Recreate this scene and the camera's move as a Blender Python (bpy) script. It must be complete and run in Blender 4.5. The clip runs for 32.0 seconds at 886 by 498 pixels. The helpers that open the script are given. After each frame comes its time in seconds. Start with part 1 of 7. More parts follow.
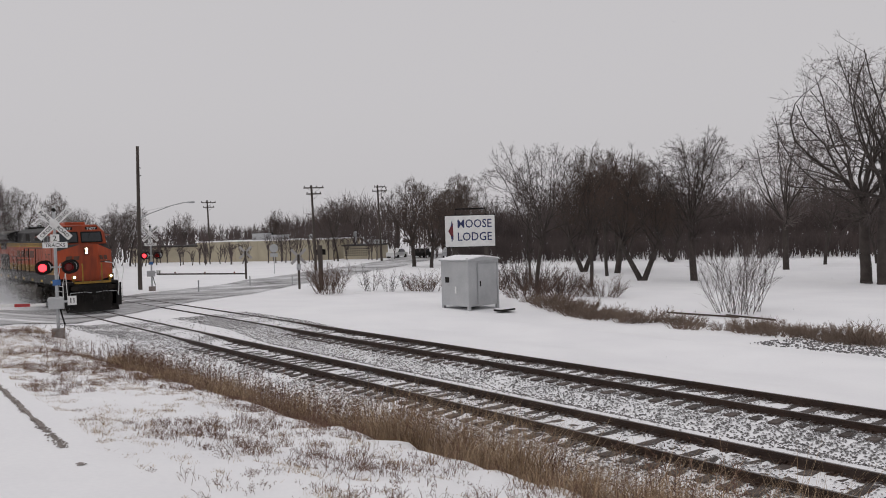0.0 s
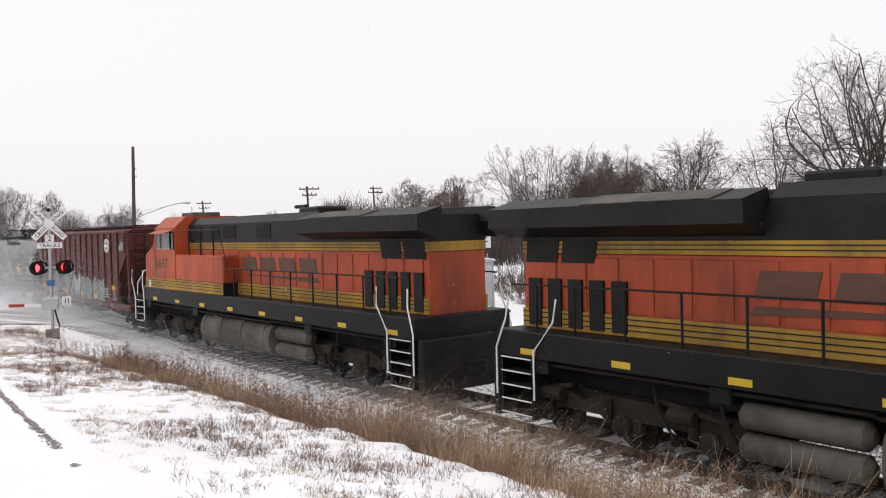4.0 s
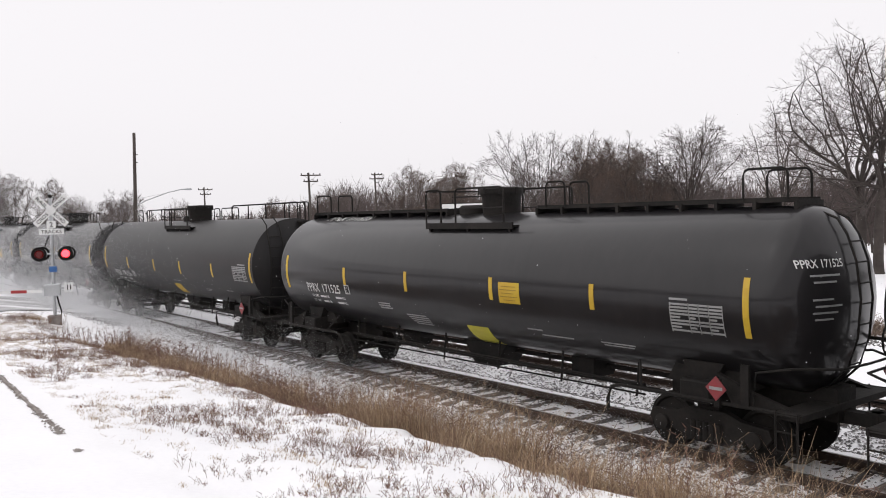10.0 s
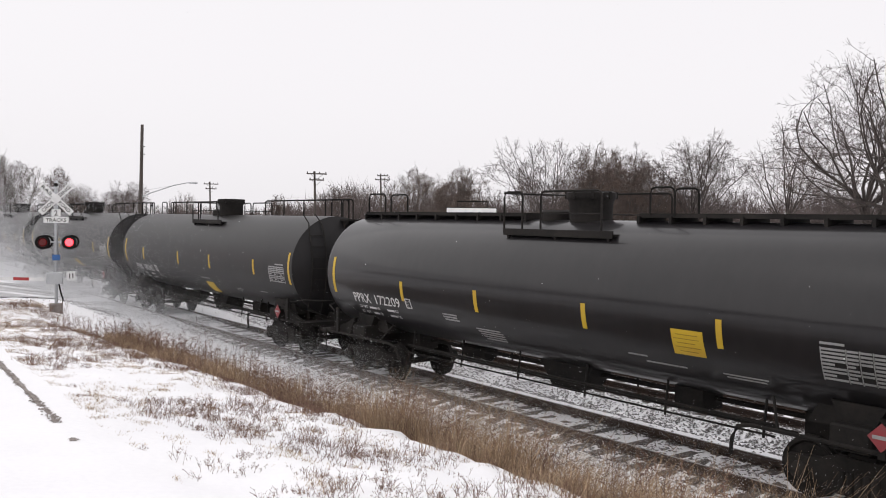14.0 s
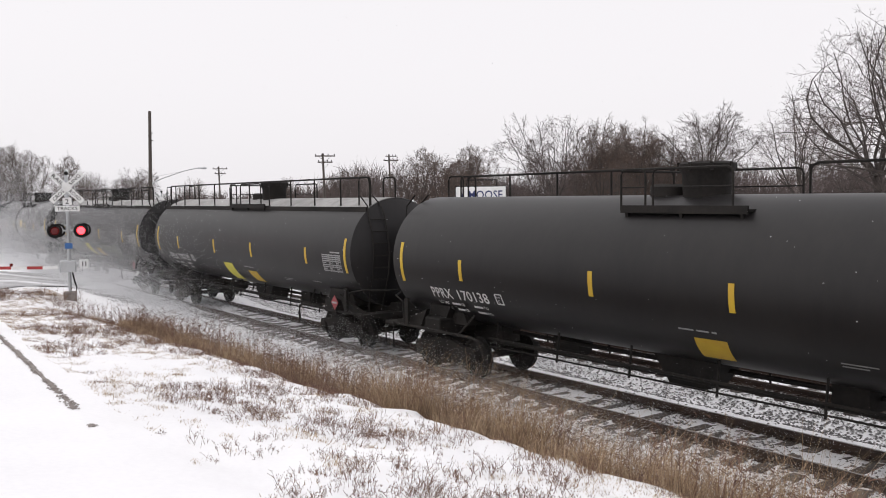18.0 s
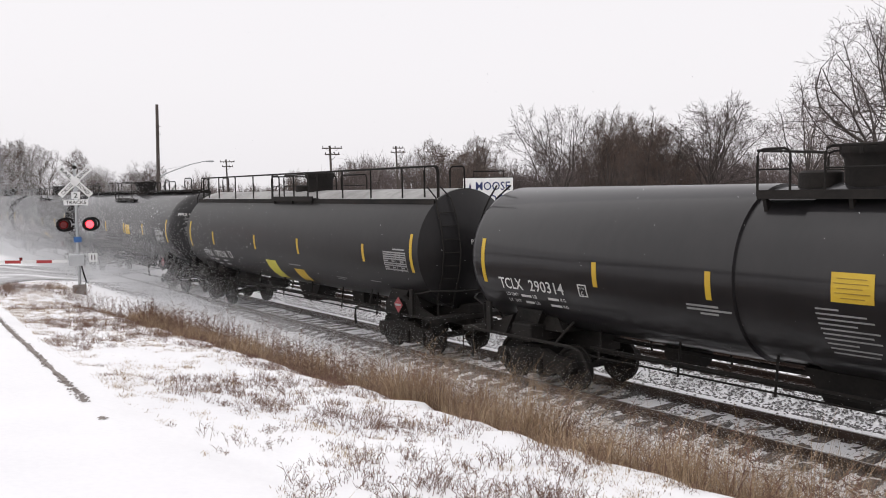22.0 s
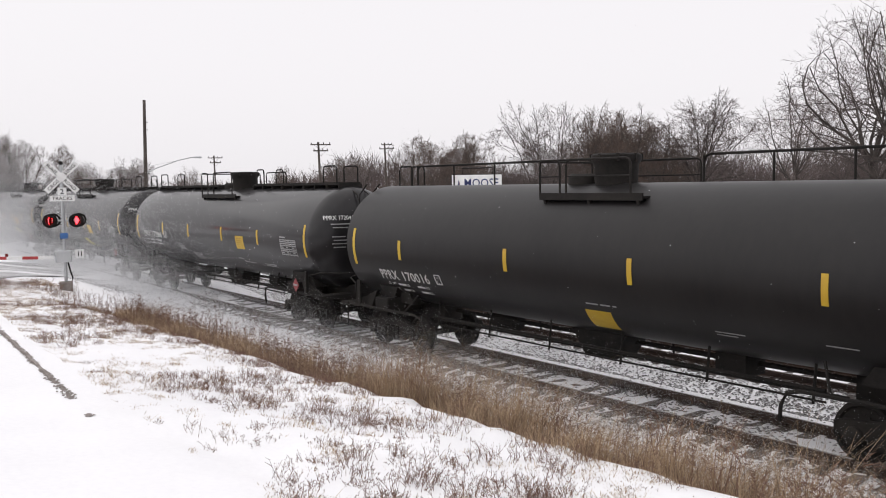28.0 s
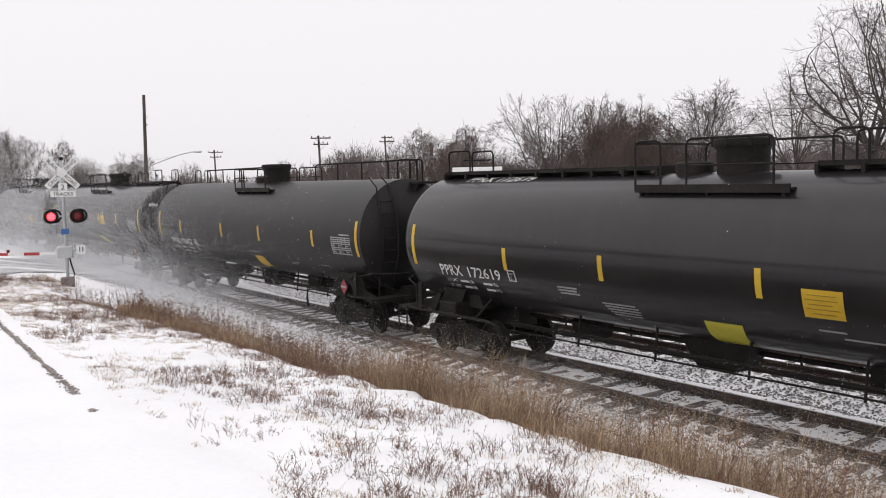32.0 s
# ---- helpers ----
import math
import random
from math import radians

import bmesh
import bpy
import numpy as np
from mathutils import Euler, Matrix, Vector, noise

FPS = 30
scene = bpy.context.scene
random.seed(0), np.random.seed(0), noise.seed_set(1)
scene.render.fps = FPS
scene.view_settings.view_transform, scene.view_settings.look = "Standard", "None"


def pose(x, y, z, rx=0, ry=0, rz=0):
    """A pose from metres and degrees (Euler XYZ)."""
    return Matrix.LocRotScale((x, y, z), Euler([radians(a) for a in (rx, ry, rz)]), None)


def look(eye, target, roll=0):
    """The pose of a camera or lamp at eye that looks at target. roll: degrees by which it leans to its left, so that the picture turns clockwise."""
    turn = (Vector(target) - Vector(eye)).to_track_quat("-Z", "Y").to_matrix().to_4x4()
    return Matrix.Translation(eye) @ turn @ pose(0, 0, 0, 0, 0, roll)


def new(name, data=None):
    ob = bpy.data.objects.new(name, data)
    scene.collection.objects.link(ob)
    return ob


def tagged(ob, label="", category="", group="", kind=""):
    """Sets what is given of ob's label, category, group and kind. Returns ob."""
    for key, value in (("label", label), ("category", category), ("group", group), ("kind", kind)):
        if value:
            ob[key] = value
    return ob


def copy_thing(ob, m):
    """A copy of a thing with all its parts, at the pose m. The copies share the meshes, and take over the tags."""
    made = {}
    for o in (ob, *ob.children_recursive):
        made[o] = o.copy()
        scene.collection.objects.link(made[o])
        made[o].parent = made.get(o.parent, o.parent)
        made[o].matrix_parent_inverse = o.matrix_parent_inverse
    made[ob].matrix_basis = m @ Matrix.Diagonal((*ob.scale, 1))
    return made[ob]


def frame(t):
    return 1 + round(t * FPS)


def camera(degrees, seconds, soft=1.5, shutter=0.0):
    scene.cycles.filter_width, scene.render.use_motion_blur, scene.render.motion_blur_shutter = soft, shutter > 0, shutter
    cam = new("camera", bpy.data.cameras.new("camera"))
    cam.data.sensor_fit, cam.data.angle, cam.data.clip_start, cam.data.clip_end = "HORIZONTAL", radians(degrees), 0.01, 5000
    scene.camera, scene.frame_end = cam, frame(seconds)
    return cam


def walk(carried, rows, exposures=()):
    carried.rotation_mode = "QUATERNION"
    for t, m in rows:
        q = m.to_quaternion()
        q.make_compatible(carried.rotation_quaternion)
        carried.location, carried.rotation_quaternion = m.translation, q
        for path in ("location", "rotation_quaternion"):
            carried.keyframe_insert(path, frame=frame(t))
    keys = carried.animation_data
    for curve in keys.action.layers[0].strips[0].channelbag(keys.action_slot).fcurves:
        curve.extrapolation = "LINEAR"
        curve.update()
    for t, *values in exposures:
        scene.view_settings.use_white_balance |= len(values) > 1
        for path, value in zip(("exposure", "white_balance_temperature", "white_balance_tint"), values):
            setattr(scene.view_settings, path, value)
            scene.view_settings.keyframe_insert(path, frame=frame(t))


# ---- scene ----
H = 4.163      # eye above the rail tops
TRACK_1, TRACK_2 = 13.04, 17.57
# seconds, yaw, pitch, roll of a camera on one spot
TURNS = (
    (0, 52.39, -1.53, 1.65),
    (0.5, 52.53, -1.46, 1.66),
    (1, 52.56, -1.34, 1.63),
    (1.5, 52.50, -1.17, 1.46),
    (2, 52.39, -1.22, 1.31),
    (2.5, 52.40, -1.26, 1.50),
    (3, 52.30, -1.27, 1.21),
    (3.5, 52.19, -1.32, 1.39),
    (5.5, 51.84, -1.62, 1.29),
    (6, 51.84, -1.67, 1.27),
    (6.5, 51.83, -1.71, 1.28),
    (7, 51.86, -1.70, 1.40),
    (7.5, 51.84, -1.87, 1.25),
    (8, 51.93, -2.09, 1.20),
    (8.5, 52.04, -2.17, 1.30),
    (9, 52.11, -2.22, 1.29),
    (9.5, 52.20, -2.31, 1.32),
    (10, 52.20, -2.34, 1.43),
    (10.5, 52.45, -2.38, 0.39),
    (11, 53.39, -1.95, -0.23),
    (11.5, 53.54, 0.33, -0.64),
    (12, 51.97, 0.71, -0.89),
    (12.5, 51.06, -0.06, -1.12),
    (13, 51.57, -1.15, -0.94),
    (13.5, 52.40, -1.85, -0.96),
    (14, 52.49, -2.10, -0.81),
    (14.5, 52.62, -2.28, -0.46),
    (16.5, 53.24, -3.50, 0.21),
    (17, 53.23, -3.58, 0.33),
    (17.5, 53.20, -3.55, 0.39),
    (18, 53.12, -3.49, 0.58),
    (18.5, 53.07, -3.57, 0.64),
    (19, 53.03, -3.66, 0.58),
    (19.5, 52.93, -3.69, 0.63),
    (20, 53.02, -3.77, 0.55),
    (20.5, 53.08, -3.86, 0.59),
    (21, 53.29, -4.00, 0.78),
    (21.5, 53.44, -4.00, 0.89),
    (22, 53.61, -4.05, 0.94),
    (22.5, 53.77, -4.16, 0.95),
    (23, 53.97, -4.35, 1.17),
    (23.5, 54.21, -4.60, 1.04),
    (24, 54.23, -4.80, 1.52),
    (24.5, 54.22, -4.85, 1.87),
    (26.5, 51.30, -3.47, 0.02),
    (27, 52.84, -3.69, 0.28),
    (27.5, 53.22, -4.09, 0.52),
    (28, 52.85, -4.28, 0.81),
    (28.5, 52.76, -4.35, 0.98),
    (29, 52.76, -4.39, 0.93),
    (29.5, 52.83, -4.41, 0.99),
    (30, 52.92, -4.50, 0.95),
    (30.5, 52.93, -4.55, 0.95),
    (31, 52.93, -4.56, 1.08),
    (31.5, 52.89, -4.65, 1.39),
    (32, 52.89, -4.78, 1.29),
)
EXPOSURE = ((0, -0.14), (1.5, -0.08), (2.0, 0.04), (2.4, 0.22), (3.0, 0.62), (3.6, 0.66), (6, 0.62), (32, 0.60))
cam = camera(55.0, 32.0, soft=1.0)
walk(cam, [(t, pose(0, 0, H, 90 + p, r, y)) for t, y, p, r in TURNS], EXPOSURE)

# ---- light: overcast winter sky ----
world = bpy.data.worlds.new("overcast_sky")
scene.world = world
world.use_nodes = True
wn, wl = world.node_tree.nodes, world.node_tree.links
sky = wn.new("ShaderNodeTexSky")
sky.sky_type, sky.sun_disc = "NISHITA", False
sky.sun_elevation, sky.sun_rotation = radians(58), radians(205)
sky.air_density, sky.dust_density, sky.ozone_density = 1.0, 4.0, 0.5
hsv = wn.new("ShaderNodeHueSaturation")
hsv.inputs["Saturation"].default_value = 0.1
hsv.inputs["Value"].default_value = 0.10
wl.new(sky.outputs[0], hsv.inputs["Color"])
cloud = wn.new("ShaderNodeMix")
cloud.data_type = "RGBA"
cloud.inputs["Factor"].default_value = 0.85
wl.new(hsv.outputs[0], cloud.inputs["A"])
cloud.inputs["B"].default_value = (0.66, 0.64, 0.66, 1)
wl.new(cloud.outputs["Result"], wn["Background"].inputs["Color"])
wn["Background"].inputs["Strength"].default_value = 1.0

sun_data = bpy.data.lights.new("sun", "SUN")
sun_data.energy, sun_data.angle, sun_data.color = 0.66, radians(110), (1.0, 0.975, 0.95)
sun = new("sun", sun_data)
sun.matrix_world = look((0, 0, 0), (0.22, 0.48, -0.85))


# ---- materials ----
def material(name, colour, rough=0.6, metal=0.0, second=None, scale=6.0, fine=60.0, bump=0.0, spread=0.0,
             amount=0.5, emit=None, strength=0.0, coat=0.0, stretch=(1, 1, 1), bump_scale=None, gloss=0.5):
    """A surface with stains at a large scale and grain at a small one."""
    m = bpy.data.materials.new(name)
    m.use_nodes = True
    n, l = m.node_tree.nodes, m.node_tree.links
    b = n["Principled BSDF"]
    b.inputs["Roughness"].default_value, b.inputs["Metallic"].default_value = rough, metal
    b.inputs["Coat Roughness"].default_value = 0.22
    b.inputs["Coat Weight"].default_value, b.inputs["Specular IOR Level"].default_value = coat, gloss
    if emit:
        b.inputs["Emission Color"].default_value, b.inputs["Emission Strength"].default_value = (*emit, 1), strength
    c2 = second or tuple(0.62 * v for v in colour)
    tc = n.new("ShaderNodeTexCoord")
    mp = n.new("ShaderNodeMapping")
    mp.inputs["Scale"].default_value = stretch
    l.new(tc.outputs["Object"], mp.inputs["Vector"])
    big, small = n.new("ShaderNodeTexNoise"), n.new("ShaderNodeTexNoise")
    big.inputs["Scale"].default_value, big.inputs["Detail"].default_value = scale / 10, 6
    small.inputs["Scale"].default_value, small.inputs["Detail"].default_value = fine / 10, 3
    l.new(mp.outputs[0], big.inputs["Vector"])
    l.new(mp.outputs[0], small.inputs["Vector"])
    add = n.new("ShaderNodeMath")
    add.operation = "MULTIPLY_ADD"
    add.inputs[1].default_value = 0.45
    l.new(small.outputs[0], add.inputs[0])
    l.new(big.outputs[0], add.inputs[2])
    ramp = n.new("ShaderNodeMapRange")
    ramp.inputs["From Min"].default_value, ramp.inputs["From Max"].default_value = 0.95 - amount, 0.95
    l.new(add.outputs[0], ramp.inputs["Value"])
    mix = n.new("ShaderNodeMix")
    mix.data_type = "RGBA"
    mix.inputs["A"].default_value, mix.inputs["B"].default_value = (*colour, 1), (*c2, 1)
    l.new(ramp.outputs[0], mix.inputs["Factor"])
    out = mix.outputs["Result"]
    if spread:
        info, hv, mr = n.new("ShaderNodeObjectInfo"), n.new("ShaderNodeHueSaturation"), n.new("ShaderNodeMapRange")
        mr.inputs["To Min"].default_value, mr.inputs["To Max"].default_value = 1 - spread, 1 + spread
        l.new(info.outputs["Random"], mr.inputs["Value"])
        l.new(mr.outputs[0], hv.inputs["Value"])
        l.new(out, hv.inputs["Color"])
        out = hv.outputs[0]
    l.new(out, b.inputs["Base Color"])
    if bump:
        bp = n.new("ShaderNodeBump")
        bp.inputs["Strength"].default_value, bp.inputs["Distance"].default_value = bump, 0.02
        src = small
        if bump_scale:
            src = n.new("ShaderNodeTexNoise")
            src.inputs["Scale"].default_value, src.inputs["Detail"].default_value = bump_scale, 5
            l.new(mp.outputs[0], src.inputs["Vector"])
        l.new(src.outputs[0], bp.inputs["Height"])
        l.new(bp.outputs[0], b.inputs["Normal"])
    return m


SNOW = material("snow", (0.875, 0.873, 0.885), 0.75, second=(0.79, 0.787, 0.81), scale=3, fine=150, bump=0.35, bump_scale=3)
RAIL = material("rail_steel", (0.035, 0.025, 0.022), 0.55, 0.3, second=(0.06, 0.035, 0.025), scale=20, fine=300)
RAIL_TOP = material("rail_running_face", (0.30, 0.29, 0.29), 0.3, 0.9, scale=10)
TIE = material("tie_wood", (0.055, 0.042, 0.038), 0.9, second=(0.11, 0.09, 0.08), scale=30, fine=400, bump=0.4, spread=0.35, stretch=(4, 0.6, 4))
BLACK = material("tank_black", (0.0125, 0.0118, 0.0128), 0.36, second=(0.019, 0.0175, 0.0185), scale=8, fine=60, gloss=0.13, coat=0.42, stretch=(1, 1, 0.35))
DULL = material("tank_dull_black", (0.0125, 0.0116, 0.0125), 0.42, second=(0.020, 0.0185, 0.0185), scale=6, fine=70, gloss=0.13, coat=0.16, stretch=(1, 1, 0.35))
for m_, r_ in ((BLACK, 0.10), (DULL, 0.34)):
    m_.node_tree.nodes["Principled BSDF"].inputs["Coat Roughness"].default_value = r_
GEAR = material("running_gear", (0.011, 0.0105, 0.0105), 0.75, second=(0.026, 0.023, 0.021), scale=14, fine=150, bump=0.3, gloss=0.12)
WHITE = material("white_paint", (0.78, 0.78, 0.77), 0.55, second=(0.6, 0.6, 0.59), scale=10)
LETTER = material("white_lettering", (0.72, 0.72, 0.70), 0.6, second=(0.5, 0.5, 0.5), scale=12)
YELLOW = material("yellow_marking", (0.56, 0.39, 0.025), 0.5, second=(0.45, 0.27, 0.02), scale=12)
LIME = material("lime_yellow_panel", (0.60, 0.55, 0.05), 0.5, second=(0.45, 0.40, 0.04), scale=12)
ORANGE = material("orange_paint", (0.44, 0.066, 0.016), 0.5, second=(0.19, 0.036, 0.015), scale=7, fine=50, gloss=0.3, stretch=(1.3, 1.3, 0.3))
LOCO_BLACK = material("loco_black", (0.006, 0.006, 0.0065), 0.5, second=(0.016, 0.0145, 0.0135), scale=10, fine=80, gloss=0.15)
LOCO_YELLOW = material("loco_yellow", (0.40, 0.235, 0.025), 0.6, second=(0.17, 0.10, 0.025), scale=9, gloss=0.25, stretch=(1, 1, 0.4))
GREY = material("grey_tank_paint", (0.12, 0.108, 0.094), 0.8, second=(0.04, 0.035, 0.03), scale=9, fine=50, gloss=0.3)
MAROON = material("hopper_maroon", (0.105, 0.023, 0.021), 0.65, second=(0.058, 0.017, 0.016), scale=7, fine=60, gloss=0.3, stretch=(1, 1, 0.35))
GALV = material("galvanised_steel", (0.50, 0.51, 0.52), 0.45, 0.55, second=(0.40, 0.41, 0.42), scale=12, fine=120)
POLE_WOOD = material("pole_wood", (0.045, 0.036, 0.032), 0.9, second=(0.09, 0.075, 0.065), scale=12, fine=200, bump=0.3, stretch=(3, 3, 0.4))
BARK = material("bark", (0.032, 0.025, 0.022), 0.95, second=(0.068, 0.056, 0.05), scale=20, fine=200, bump=0.5)
TWIG = material("twig", (0.062, 0.046, 0.042), 0.95, second=(0.10, 0.08, 0.075), scale=10, fine=60)
DRY = material("dry_grass", (0.27, 0.17, 0.085), 0.9, second=(0.15, 0.09, 0.055), scale=30, fine=200)
WEED = material("dead_weed", (0.15, 0.095, 0.07), 0.9, second=(0.26, 0.18, 0.12), scale=30, fine=200)
GLASS = material("dark_glass", (0.02, 0.025, 0.03), 0.08, scale=10)


# ---- mesh helpers ----
class Mesh:
    def __init__(self):
        self.v, self.f = [], []

    def add(self, vs, fs):
        k = len(self.v)
        self.v.extend(vs)
        self.f.extend([tuple(i + k for i in f) for f in fs])
        return self

    def box(self, x0, x1, y0, y1, z0, z1, bevel=0.0):
        if bevel:
            b = bevel
            ring = [(x0 + b, y0), (x1 - b, y0), (x1, y0 + b), (x1, y1 - b), (x1 - b, y1), (x0 + b, y1), (x0, y1 - b), (x0, y0 + b)]
            inner = [(x0 + b, y0 + b), (x1 - b, y0 + b), (x1 - b, y0 + b), (x1 - b, y1 - b), (x1 - b, y1 - b), (x0 + b, y1 - b), (x0 + b, y1 - b), (x0 + b, y0 + b)]
            vs = [(x, y, z0) for x, y in ring] + [(x, y, z1 - b) for x, y in ring] + [(x, y, z1) for x, y in inner]
            fs = [tuple(range(7, -1, -1)), tuple(range(16, 24))]
            for r in (0, 8):
                fs += [(r + i, r + (i + 1) % 8, r + 8 + (i + 1) % 8, r + 8 + i) for i in range(8)]
            return self.add(vs, fs)
        vs = [(x, y, z) for z in (z0, z1) for x, y in ((x0, y0), (x1, y0), (x1, y1), (x0, y1))]
        return self.add(vs, [(3, 2, 1, 0), (4, 5, 6, 7), (0, 1, 5, 4), (1, 2, 6, 5), (2, 3, 7, 6), (3, 0, 4, 7)])

    def tube(self, pts, r, n=6, r2=None, cap=True):
        """A round bar along a line of points; r2 is the radius at its end."""
        pts = [Vector(p) for p in pts]
        r2 = r if r2 is None else r2
        k, vs, fs = len(pts), [], []
        for i, p in enumerate(pts):
            d = (pts[min(i + 1, k - 1)] - pts[max(i - 1, 0)])
            d = d.normalized() if d.length > 1e-9 else Vector((0, 0, 1))
            a = d.cross(Vector((0, 0, 1)) if abs(d.z) < 0.9 else Vector((1, 0, 0))).normalized()
            b = d.cross(a)
            rr = r + (r2 - r) * i / max(1, k - 1)
            for j in range(n):
                w = 2 * math.pi * (j + 0.5) / n
                q = p + rr * (math.cos(w) * a + math.sin(w) * b)
                vs.append((q.x, q.y, q.z))
        for i in range(k - 1):
            fs += [(i * n + j, i * n + (j + 1) % n, (i + 1) * n + (j + 1) % n, (i + 1) * n + j) for j in range(n)]
        if cap:
            fs += [tuple(range(n - 1, -1, -1)), tuple(range((k - 1) * n, k * n))]
        return self.add(vs, fs)

    def lathe(self, profile, axis="z", n=24, centre=(0, 0, 0), caps=True):
        """A turned form: profile of (along, radius)."""
        vs, fs, k = [], [], len(profile)
        for a, r in profile:
            for j in range(n):
                w = 2 * math.pi * j / n
                c, s = r * math.cos(w), r * math.sin(w)
                q = {"x": (a, c, s), "y": (s, a, c), "z": (c, s, a)}[axis]
                vs.append((q[0] + centre[0], q[1] + centre[1], q[2] + centre[2]))
        for i in range(k - 1):
            fs += [(i * n + j, i * n + (j + 1) % n, (i + 1) * n + (j + 1) % n, (i + 1) * n + j) for j in range(n)]
        if caps:
            fs += [tuple(range(n - 1, -1, -1)), tuple(range((k - 1) * n, k * n))]
        return self.add(vs, fs)

    def prism(self, outline, y0, y1, plane="xz"):
        """An outline of (a, b) drawn through from y0 to y1."""
        n = len(outline)
        put = {"xz": lambda a, b, c: (a, c, b), "yz": lambda a, b, c: (c, a, b), "xy": lambda a, b, c: (a, b, c)}[plane]
        vs = [put(a, b, y0) for a, b in outline] + [put(a, b, y1) for a, b in outline]
        fs = [tuple(range(n)), tuple(range(2 * n - 1, n - 1, -1))]
        fs += [(i, i + n, (i + 1) % n + n, (i + 1) % n) for i in range(n)]
        return self.add(vs, fs)

    def data(self, name, mat, smooth=None):
        me = bpy.data.meshes.new(name)
        me.from_pydata(self.v, [], self.f)
        me.materials.append(mat)
        bm = bmesh.new()
        bm.from_mesh(me)
        if len(self.f) < 60000:
            bmesh.ops.recalc_face_normals(bm, faces=bm.faces)
        if smooth is not None:
            for f in bm.faces:
                f.smooth = True
            for e in bm.edges:
                if len(e.link_faces) == 2 and e.calc_face_angle(0) > radians(smooth):
                    e.smooth = False
        bm.to_mesh(me)
        bm.free()
        return me


def part(name, mesh, mat, parent=None, label="", smooth=None, at=None):
    me = mesh.data(name, mat, smooth) if isinstance(mesh, Mesh) else mesh
    ob = new(name, me)
    if parent is not None:
        ob.parent = parent
    if at is not None:
        ob.matrix_basis = at
    if label:
        ob["label"] = label
    return ob


def thing(name, label, category, at=None, group="", kind=""):
    ob = new(name)
    ob.empty_display_size = 0.3
    if at is not None:
        ob.matrix_basis = at
    return tagged(ob, label, category, group, kind)


def lerp(x, xs, ys):
    if x <= xs[0]:
        return ys[0]
    for i in range(1, len(xs)):
        if x < xs[i]:
            return ys[i - 1] + (ys[i] - ys[i - 1]) * (x - xs[i - 1]) / (xs[i] - xs[i - 1])
    return ys[-1]


FONT = {}


def lettering(text, height, width=None, shear=0.0):
    """Flat letters as a mesh in the x-z plane, lower left at the origin: vertices and faces."""
    key = (text, height, width, shear)
    if key not in FONT:
        cu = bpy.data.curves.new("lettering", "FONT")
        cu.body, cu.size, cu.shear, cu.resolution_u, cu.offset = text, 1.0, shear, 2, 0.010
        ob = bpy.data.objects.new("lettering", cu)
        scene.collection.objects.link(ob)
        me = bpy.data.meshes.new_from_object(ob)
        vs = np.array([v.co[:] for v in me.vertices])
        fs = [tuple(p.vertices) for p in me.polygons]
        bpy.data.objects.remove(ob)
        bpy.data.curves.remove(cu)
        bpy.data.meshes.remove(me)
        lo, hi = vs.min(0), vs.max(0)
        k = height / (hi[1] - lo[1])
        kx = width / (hi[0] - lo[0]) if width else k
        FONT[key] = ([((x - lo[0]) * kx, 0.0, (y - lo[1]) * k) for x, y, _ in vs], fs)
    return FONT[key]


# ---- ground ----
LANE = ((-40, -26.8, -19, -15, -11.7, -9.2, 4), (4.95, 3.84, 3.2, 2.88, 2.63, 2.41, 2.0))   # edge of the lane beside the bank
CREST = ((-70, -31, -23.5, -17.4, -9, -4, 5, 40), (0.0, 0.38, 0.66, 0.88, 1.15, 1.28, 1.4, 1.5))


def step(a, b, v):
    w = min(1.0, max(0.0, (v - a) / (b - a)))
    return w * w * (3 - 2 * w)


